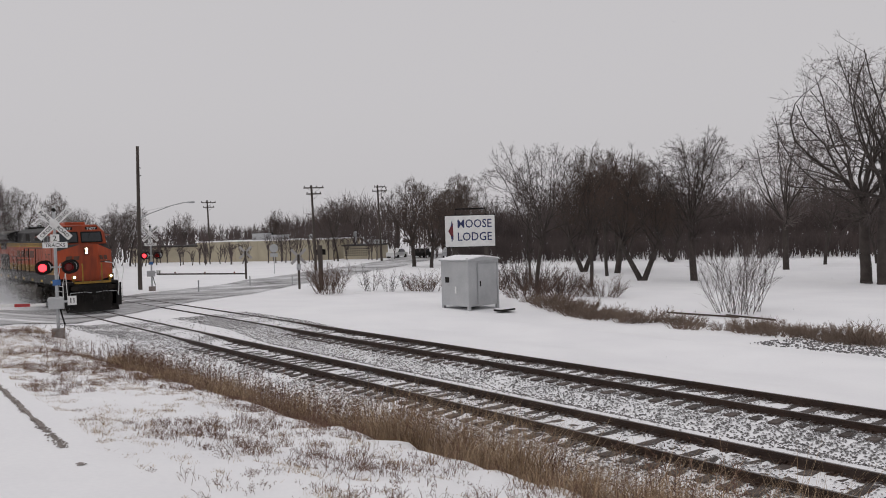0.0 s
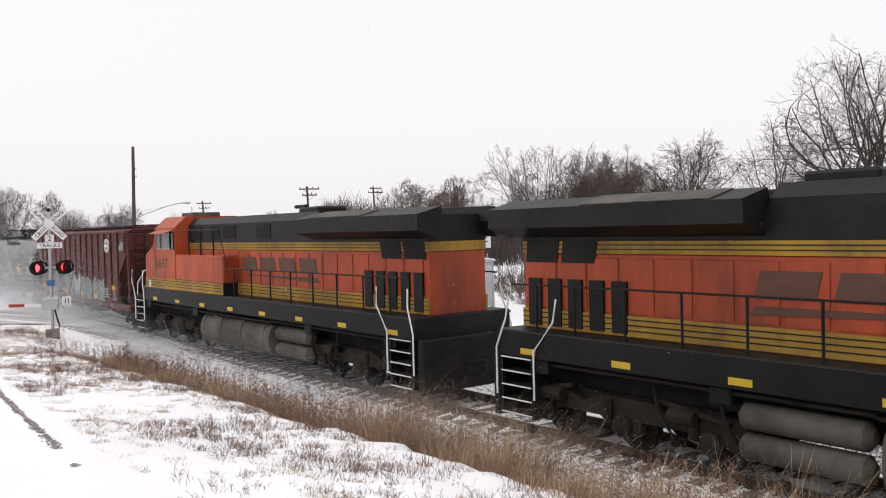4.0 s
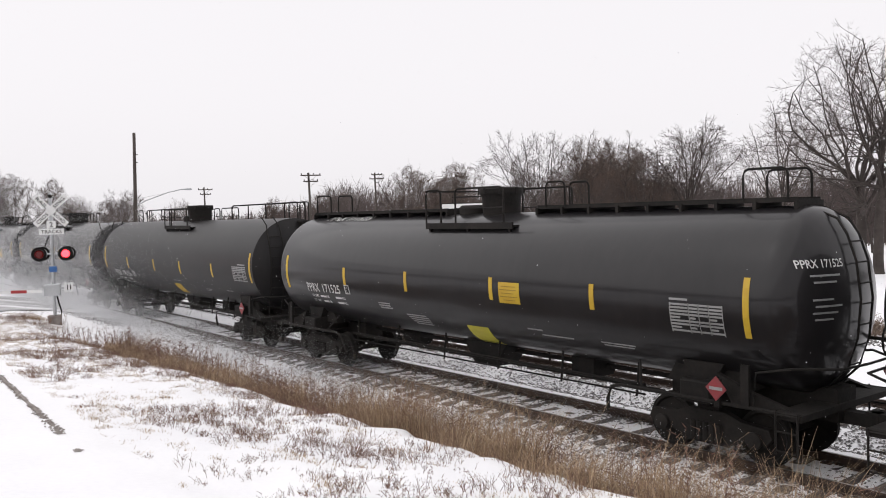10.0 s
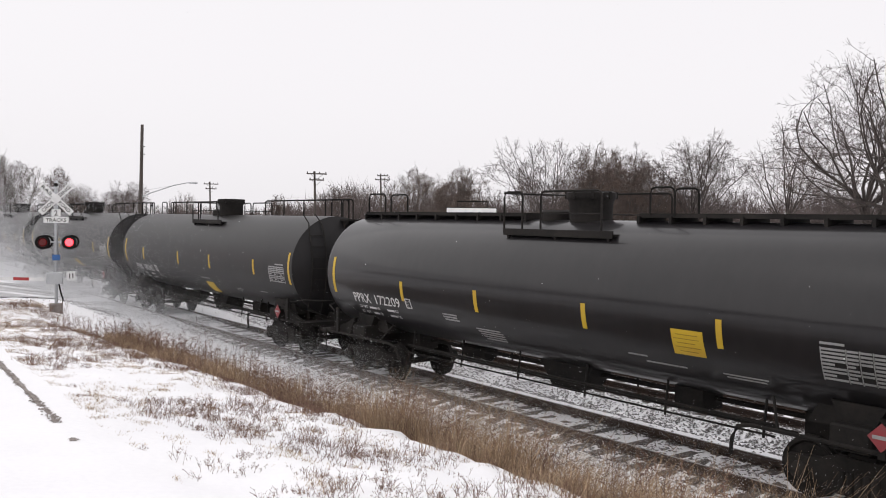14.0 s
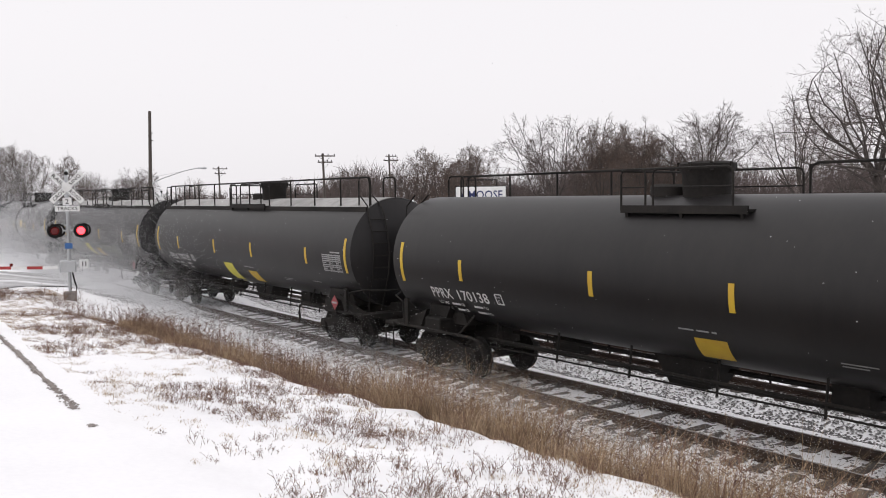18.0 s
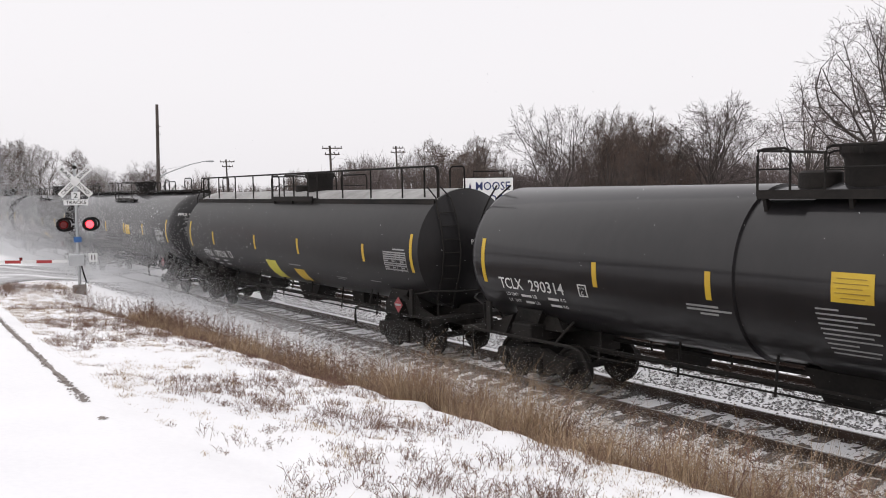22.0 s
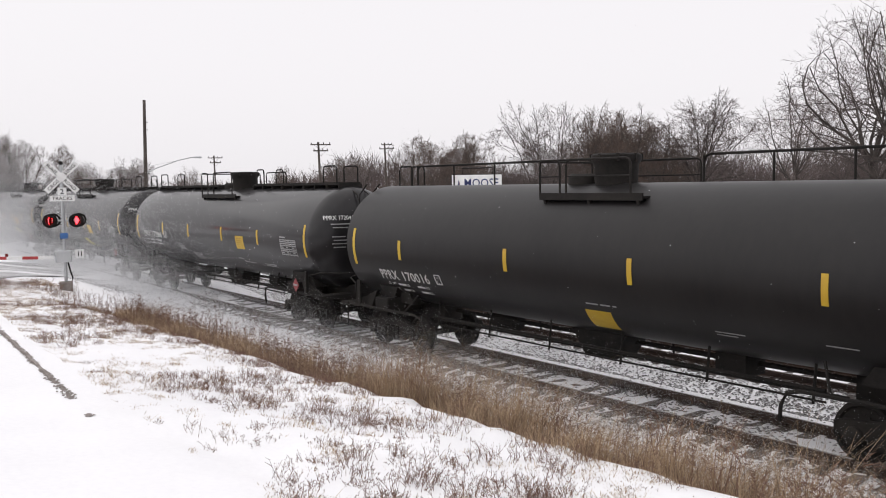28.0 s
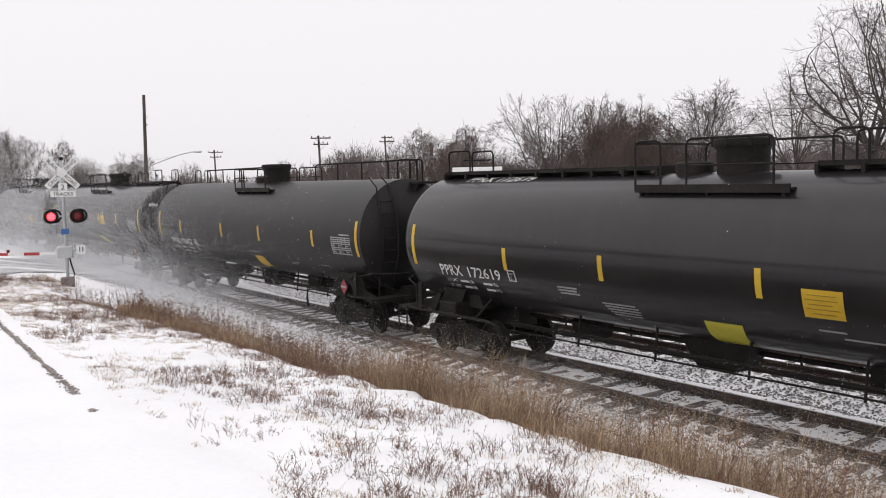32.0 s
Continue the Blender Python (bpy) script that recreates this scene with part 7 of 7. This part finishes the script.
for i_ in range(64):
    # low weeds along the ridge
    u_ = i_ / 63
    x_, y_ = lerp(u_, (0, 0.4, 0.62, 1), (-36, -29.5, -22, -13.5)) + rnd_.uniform(-0.8, 0.8), lerp(u_, (0, 0.4, 1), (34.5, 33.6, 33.2)) + rnd_.uniform(-0.8, 1.6)
    k_ = rnd_.uniform(0.6, 1.15)
    copy_thing(sh6, pose(x_, y_, ground_z(x_, y_) - 0.05, 0, 0, rnd_.uniform(0, 360)) @ Matrix.Diagonal((k_, k_, k_ * 1.1, 1)))


# ---- ballast stones, dry grass, weeds ----
def scatter_mesh(name, mat, template, faces, places, turns, scales, flat=None):
    """Copies of one small form, joined: places (n, 3), turns about z (n), scales (n, 3)."""
    t = np.array(template)
    n, k = len(places), len(t)
    v = t[None] * scales[:, None, :]
    c, s = np.cos(turns)[:, None], np.sin(turns)[:, None]
    x, y = v[:, :, 0] * c - v[:, :, 1] * s, v[:, :, 0] * s + v[:, :, 1] * c
    verts = np.stack([x, y, v[:, :, 2]], 2)
    if flat is not None:
        verts[:, :, :] += flat
    verts += places[:, None, :]
    f = (np.array(faces)[None] + (np.arange(n) * k)[:, None, None]).reshape(-1, len(faces[0]))
    me = bpy.data.meshes.new(name)
    me.from_pydata(verts.reshape(-1, 3).tolist(), [], f.tolist())
    me.materials.append(mat)
    return me


def island_material(name, colours, rough=0.9):
    m = bpy.data.materials.new(name)
    m.use_nodes = True
    n, l = m.node_tree.nodes, m.node_tree.links
    geo, ramp = n.new("ShaderNodeNewGeometry"), n.new("ShaderNodeValToRGB")
    ramp.color_ramp.elements[0].color, ramp.color_ramp.elements[1].color = (*colours[0], 1), (*colours[-1], 1)
    for i, c in enumerate(colours[1:-1]):
        e = ramp.color_ramp.elements.new((i + 1) / (len(colours) - 1))
        e.color = (*c, 1)
    l.new(geo.outputs["Random Per Island"], ramp.inputs["Fac"])
    l.new(ramp.outputs[0], n["Principled BSDF"].inputs["Base Color"])
    n["Principled BSDF"].inputs["Roughness"].default_value = rough
    return m


gen = np.random.default_rng(5)
STONE = island_material("ballast_stone", ((0.07, 0.065, 0.066), (0.17, 0.163, 0.163), (0.11, 0.10, 0.098), (0.38, 0.375, 0.375)))
OCTA = ((0.5, 0.05, 0), (0.0, 0.5, 0.1), (-0.45, 0.1, -0.05), (0.05, -0.5, 0), (0.08, 0.0, 0.42), (0, 0, -0.4))
OCTA_F = ((0, 1, 4), (1, 2, 4), (2, 3, 4), (3, 0, 4), (1, 0, 5), (2, 1, 5), (3, 2, 5), (0, 3, 5))
rg = random.Random(15)
pl_, sc_ = [], []
while len(pl_) < 82000:
    x = 6 - 48 * rg.random() ** 1.5
    y = rg.uniform(9.7, 19.0)
    mid = abs(y - 14.5)
    if mid < 0.55 and rg.random() > 0.07:
        continue
    if y < 10.4 and rg.random() > (y - 9.5) / 0.9:
        continue
    inside = min(abs(y - TRACK_1), abs(y - TRACK_2)) < 0.62
    if noise.noise((x * 0.9, y * 0.9, 1.3)) + rg.gauss(0, 1) * 0.35 < (0.10 if inside else -0.5 if 15.0 < y < 16.9 else -0.22):
        continue
    pl_.append((x, y, ground_z(x, y) + (0.012 if not inside else 0.02)))
    s = rg.uniform(0.034, 0.078)
    sc_.append((s, s * rg.uniform(0.7, 1.1), s * rg.uniform(0.55, 0.9)))
bal = part("ballast", scatter_mesh("ballast", STONE, OCTA[:5], OCTA_F[:4], np.array(pl_), gen.uniform(0, 6.28, len(pl_)), np.array(sc_)), STONE)
tagged(bal, "grey ballast stones showing through snow", "ballast", kind="stuff")

# heap of gravel past the ridge
pl_ = []
for _ in range(1500):
    x, y = gen.uniform(-19, -8), gen.uniform(29.5, 33.5)
    pl_.append((x, y, ground_z(x, y) + 0.02))
sc_ = gen.uniform(0.06, 0.16, (1500, 1)) * np.array([[1, 0.9, 0.7]])
tagged(part("gravel", scatter_mesh("gravel", STONE, OCTA, OCTA_F, np.array(pl_), gen.uniform(0, 6.28, 1500), sc_), STONE), "scattered dark gravel in snow", "gravel", kind="stuff")

STRAW = island_material("dry_straw", ((0.33, 0.235, 0.14), (0.46, 0.35, 0.225), (0.19, 0.12, 0.08), (0.55, 0.44, 0.31), (0.12, 0.075, 0.055)))
TALL = island_material("tall_straw", ((0.27, 0.18, 0.105), (0.41, 0.295, 0.185), (0.13, 0.078, 0.05), (0.52, 0.39, 0.26), (0.18, 0.105, 0.066)))
STEM = island_material("dead_stem", ((0.14, 0.068, 0.05), (0.20, 0.115, 0.08), (0.085, 0.05, 0.042), (0.26, 0.17, 0.115)))


def blades(name, mat, places, heights, widths, lean, curl=0.35, joints=(0.0, 0.5, 1.0)):
    """Bent blades of grass."""
    n = len(places)
    w = gen.uniform(0, 2 * np.pi, n)
    d = np.stack([np.cos(w), np.sin(w)], 1)
    side = np.stack([-d[:, 1], d[:, 0]], 1)
    ln = lean * gen.random(n) * heights
    lv = []
    for f in joints:
        off = d * (ln * (f ** 1.7))[:, None] + np.array([[0.10, 0.02]]) * (heights * f * f)[:, None]
        for s in (-1, 1):
            ww = widths * (1 - 0.75 * f) * 0.5 * s
            lv.append(np.concatenate([places[:, :2] + off + side * ww[:, None], (places[:, 2] + heights * f * (1 - curl * 0.3 * f))[:, None]], 1))
    verts = np.stack(lv, 1).reshape(-1, 3)
    k = len(joints)
    fs = (np.array([[0, 1, 3, 2], [2, 3, 5, 4]][:k - 1])[None] + (np.arange(n) * 2 * k)[:, None, None]).reshape(-1, 4)
    me = bpy.data.meshes.new(name)
    me.from_pydata(verts.tolist(), [], fs.tolist())
    me.materials.append(mat)
    return me


# tall dry grass in the ditch: patchy and low towards the road, thick nearer the camera
pl_, h_, w_ = [], [], []
while len(pl_) < 52000:
    x = 4 - 40 * rg.random() ** 1.3
    far = lerp(x, (-36, -30, -20, -14, -8, 4), (8.2, 8.6, 9.4, 10.0, 10.5, 10.7))
    y = 6.25 + (far - 6.2) * rg.betavariate(1.5, 1.8)
    thick = 1.1 * noise.noise((x * 0.4, y * 0.7, 9.0)) + 0.95 * noise.noise((x * 1.8, y * 2.2, 4.0)) + lerp(x, (-36, -29, -25.5, -23.5, -20, -12), (-0.5, -0.32, 0.35, 0.2, 0.05, 0.22))
    if thick + rg.gauss(0, 1) * 0.2 < -0.10 + 0.30 * (y - 7.2) / (far - 7.0):
        continue
    if y < 7.3 and thick + 0.6 * noise.noise((x * 2.6, y * 2.6, 7.0)) + rg.gauss(0, 1) * 0.15 < lerp(y, (6.3, 7.3), (0.75, 0.12)):
        continue
    pl_.append((x, y, ground_z(x, y) - 0.02))
    tall_ = lerp(x, (-34, -29, -25, -18, -8), (0.45, 0.6, 1.25, 1.85, 2.3)) * lerp(y, (6.3, 7.0, 7.7), (0.16, 0.4, 1.0))
    h_.append(max(0.07, min(0.62, 0.38 + 0.36 * thick) * tall_ * rg.uniform(0.25, 1.0) ** 0.7 * (1 + 0.55 * noise.noise((x * 0.95, y * 0.8, 15.0)) + 0.3 * noise.noise((x * 3.2, y * 3.2, 18.0)))))
    w_.append(rg.uniform(0.004, 0.012))
tagged(part("tall_grass", blades("tall_grass", TALL, np.array(pl_), np.array(h_), np.array(w_), 1.2), TALL), "tall dry brown grass along the ditch", "grass", kind="stuff")

# short grass pushing through the snow of the bank: matted to the left, in tufts elsewhere
pl_, h_, w_ = [], [], []
while len(pl_) < 90000:
    x = 3 - 42 * rg.random() ** 1.15
    y = rg.uniform(2.6, 8.2)
    edge = lerp(x, (-40, -18.6, -9.2, 4), (5.2, 3.25, 2.6, 2.2))
    if y < edge + 0.3:
        continue
    mat_ = step(-13, -25, x)
    thick = 0.55 * noise.noise((x * 0.45, y * 0.8, 2.2)) + 0.75 * noise.noise((x * 1.9, y * 2.3, 8.1)) + 0.5 * noise.noise((x * 5, y * 6, 3.3)) + 0.30 * mat_ - 0.05
    if thick + rg.gauss(0, 1) * 0.10 < 0.16:
        continue
    pl_.append((x, y, ground_z(x, y) - 0.012))
    h_.append(rg.uniform(0.015, 0.05 + 0.06 * rg.random() ** 3))
    w_.append(rg.uniform(0.005, 0.011))
tagged(part("short_grass", blades("short_grass", STRAW, np.array(pl_), np.array(h_), np.array(w_), 1.6, 0.8, (0.0, 1.0)), STRAW), "short dead grass poking through the snow", "grass", kind="stuff")

# dead weeds: branching stems in clumps
weeds = Sticks()
rw = random.Random(31)
for k in range(2300):
    for _ in range(50):
        x = 2 - 40 * rw.random() ** 1.2
        y = rw.uniform(2.6, 7.6)
        edge = lerp(x, (-40, -18.6, -9.2, 4), (5.2, 3.25, 2.6, 2.2))
        if y > edge + 0.35 and noise.noise((x * 0.45, y * 0.6, 6.6)) + rw.gauss(0, 0.2) > 0.03:
            break
    z = ground_z(x, y)
    size = (0.05 + 0.22 * rw.random() ** 2) * (0.8 if y < 4 else 1)
    for s in range(rw.randint(4, 20)):
        p = Vector((x + rw.gauss(0, 0.09), y + rw.gauss(0, 0.06), z - 0.02))
        d = Vector((rw.gauss(0.12, 0.4), rw.gauss(0, 0.4), 1)).normalized()
        q = p + d * size * rw.uniform(0.5, 1)
        weeds.stick(p[:], q[:], 0.0035, 0.0025)
        for m in range(rw.randint(1, 4)):
            a = p.lerp(q, rw.uniform(0.35, 1))
            e = (d + Vector((rw.gauss(0, 0.7), rw.gauss(0, 0.7), rw.gauss(0, 0.4)))).normalized()
            b = a + e * size * 0.28
            weeds.stick(a[:], b[:], 0.003, 0.002)
            weeds.stick(b[:], (b + e * 0.015)[:], 0.0035, 0.004)
tagged(part("weeds", weeds.spikes("weeds", STEM), STEM), "reddish-brown dead weeds in the snow", "weeds", kind="stuff")

# seed heads and taller stalks at the ditch's edge
stalks = Sticks()
for k in range(8200):
    x = 3 - 38 * rw.random() ** 1.3
    if x < -26 and rw.random() < 0.8:
        continue
    y = rw.uniform(7.1, lerp(x, (-30, -8), (8.6, 10.2)))
    crowd = noise.noise((x * 0.95, y * 0.8, 15.0))
    if crowd + rw.gauss(0, 0.25) < -0.12:
        continue
    z = ground_z(x, y)
    p = Vector((x, y, z))
    h = rw.uniform(0.35, 0.85) * (1 + 0.45 * crowd) * lerp(x, (-32, -24, -10), (0.7, 1.0, 1.15))
    q = p + Vector((rw.gauss(0.08, 0.12), rw.gauss(0, 0.12), h))
    stalks.stick(p[:], q[:], 0.005, 0.003)
    for m in range(7):
        a = p.lerp(q, rw.uniform(0.55, 1.0))
        b = a + Vector((rw.gauss(0, 0.06), rw.gauss(0, 0.06), rw.uniform(0.02, 0.09)))
        stalks.stick(a[:], b[:], 0.006, 0.005)
tagged(part("seed_stalks", stalks.spikes("seed_stalks", STEM), STEM), "brown seed stalks above the dry grass", "grass", kind="stuff")

# clods and grit along the kerb
pl_, sc_ = [], []
while len(pl_) < 2600:
    x = -40 + 30.5 * rg.random() ** 0.6
    y = lerp(x, *LANE) + 0.015 * noise.noise((x, 0, 0)) + rg.gauss(0, 0.028)
    if noise.noise((x * 0.9, 3.0, 1.0)) + 0.5 * noise.noise((x * 4, 1.0, 1.0)) < lerp(x, (-40, -16, -10), (-0.45, -0.25, 0.15)):
        continue
    k = rg.uniform(0.015, 0.05)
    pl_.append((x, y, ground_z(x, y) + 0.2 * k))
    sc_.append((k * 1.4, k, k * 0.8))
tagged(part("grit", scatter_mesh("grit", EARTH, OCTA[:5], OCTA_F[:4], np.array(pl_), gen.uniform(0, 6.28, len(pl_)), np.array(sc_)), EARTH), "dark clods of earth along the kerb", "grit", kind="stuff")


# ---- snow in the air: powder whirled up beside the cars, and falling flakes ----
FLAKE = material("loose_snow", (0.86, 0.87, 0.89), 0.95)
HAZE = material("powder_snow", (0.90, 0.905, 0.915), 1.0)
hn, hl = HAZE.node_tree.nodes, HAZE.node_tree.links
both, through_ = hn.new("ShaderNodeMixShader"), hn.new("ShaderNodeBsdfTranslucent")
through_.inputs[0].default_value = (0.9, 0.905, 0.92, 1)
both.inputs[0].default_value = 0.5
hl.new(hn["Principled BSDF"].outputs[0], both.inputs[1])
hl.new(through_.outputs[0], both.inputs[2])
hl.new(both.outputs[0], hn["Material Output"].inputs["Surface"])


def powder(count, length, tall_, size, seed):
    """A loose cloud of separate snow grains along the near side of the track."""
    g = np.random.default_rng(seed)
    c = np.stack([g.normal(0, length * 0.42, count), g.uniform(-1, 1, count), np.zeros(count)], 1)
    c[:, 1] = np.where(g.random(count) < 0.75, -1.6 - 1.1 * np.abs(g.normal(0, 0.8, count)), c[:, 1] * 1.5)
    swell = np.array([0.7 + 0.7 * max(0.0, noise.noise((0.35 * a + seed, 0.8 * b, seed))) for a, b in c[:, :2]])
    c[:, 2] = g.exponential(1.0, count) * tall_ * swell - 0.25
    tri = g.normal(0, 1, (count, 3, 3))
    tri /= np.linalg.norm(tri, axis=2)[:, :, None]
    v = (c[:, None, :] + tri * (size * g.uniform(0.5, 1.2, count))[:, None, None]).reshape(-1, 3)
    me = bpy.data.meshes.new("snow_powder")
    me.from_pydata(v.tolist(), [], np.arange(3 * count).reshape(-1, 3).tolist())
    me.materials.append(HAZE)
    return me


POWDER = []
FAR, MIDDLE, LIGHT = powder(125000, 13, 2.2, 0.0225, 3), powder(165000, 11, 1.2, 0.0150, 5), powder(120000, 11, 0.36, 0.0085, 8)
for data, places in ((FAR, (-92, -80, -69)), (MIDDLE, (-60, -52, -45)), (LIGHT, (-40, -33, -26, -19))):
    for x in places:
        cloud = part("snow_powder", data, HAZE)
        tagged(cloud, "white powder snow whirled up beside the passing cars", "snow", kind="stuff")
        POWDER.append((cloud, x))

gf = np.random.default_rng(12)
n = 9000
spots = np.stack([gf.uniform(-48, 4, n), gf.uniform(3, 24, n), gf.uniform(-2, 44, n)], 1)
TETRA = ((0.5, 0, -0.3), (-0.3, 0.45, -0.3), (-0.3, -0.45, -0.3), (0, 0, 0.5))
flakes = part("snowfall", scatter_mesh("snowfall", FLAKE, TETRA, ((0, 1, 3), (1, 2, 3), (2, 0, 3), (1, 0, 2)), spots, gf.uniform(0, 6.28, n), gf.uniform(0.006, 0.013, (n, 1)) * np.ones((1, 3))), FLAKE)
tagged(flakes, "light falling snowflakes", "snow", kind="stuff")


# ---- what moves ----
def motions():
    times = list(range(0, 33))
    for (car, turn), a, b in zip(TRAIN, ENDS, ENDS[1:]):
        mid = {lead: 163.1, second: 139.62, hopper: 121.67}.get(car, (a + b) / 2)
        walk(car, [(t, pose(mid + travelled(t), TRACK_1, 0, 0, 0, turn)) for t in times])
    spin = [(i / 30, pose(0, 0, 0, 0, math.degrees(travelled(i / 30) / WHEEL_R) % 360, 0)) for i in range(0, 961)]
    back = [(t, m.inverted()) for t, m in spin]
    for wheels, rows in ((WHEELS, spin), (BACKWARD, back)):
        walk(wheels[0], rows)
        source = wheels[0].animation_data
        for w in wheels[1:]:
            w.rotation_mode = "QUATERNION"
            w.animation_data_create()
            w.animation_data.action = source.action
            w.animation_data.action_slot = source.action_slot
    # powder comes along with the engines, then hangs and drifts
    for k, (cloud, x) in enumerate(POWDER):
        rows = []
        for i in range(0, 65):
            t = i / 2
            ride = (150.0 if k < 3 else 153.0 + 2.0 * (k - 3) if k < 6 else 158.0 + 1.5 * (k - 6)) + travelled(t)
            rest = x + 0.35 * t + 1.2 * math.sin(0.7 * t + 1.9 * k)
            soft = min(ride, rest) - 0.8 * math.exp(-abs(ride - rest) / 3.0)
            rows.append((t, pose(soft, TRACK_1, 0.12 * math.sin(0.9 * t + k), 0, 0, 0)))
        walk(cloud, rows)
    walk(flakes, [(0.0, pose(0, 0, 0)), (16.0, pose(3.0, 0.6, -15.0)), (32.0, pose(5.5, 1.0, -31.0))])
    # the crossing lamps blink left and right by turns: each added disc swings round in its housing
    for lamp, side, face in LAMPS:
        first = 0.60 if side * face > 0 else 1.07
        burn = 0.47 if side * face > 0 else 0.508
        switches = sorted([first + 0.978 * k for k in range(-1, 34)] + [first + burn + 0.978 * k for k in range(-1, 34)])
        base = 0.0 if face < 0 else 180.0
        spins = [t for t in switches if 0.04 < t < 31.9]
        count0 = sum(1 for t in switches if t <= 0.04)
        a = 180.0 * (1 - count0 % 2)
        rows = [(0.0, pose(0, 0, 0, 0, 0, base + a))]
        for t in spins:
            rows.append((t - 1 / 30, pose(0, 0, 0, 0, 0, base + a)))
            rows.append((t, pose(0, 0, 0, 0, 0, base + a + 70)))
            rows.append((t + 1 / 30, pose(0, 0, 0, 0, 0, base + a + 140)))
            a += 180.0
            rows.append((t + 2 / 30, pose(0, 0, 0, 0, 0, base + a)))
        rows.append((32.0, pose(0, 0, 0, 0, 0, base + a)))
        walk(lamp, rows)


motions()
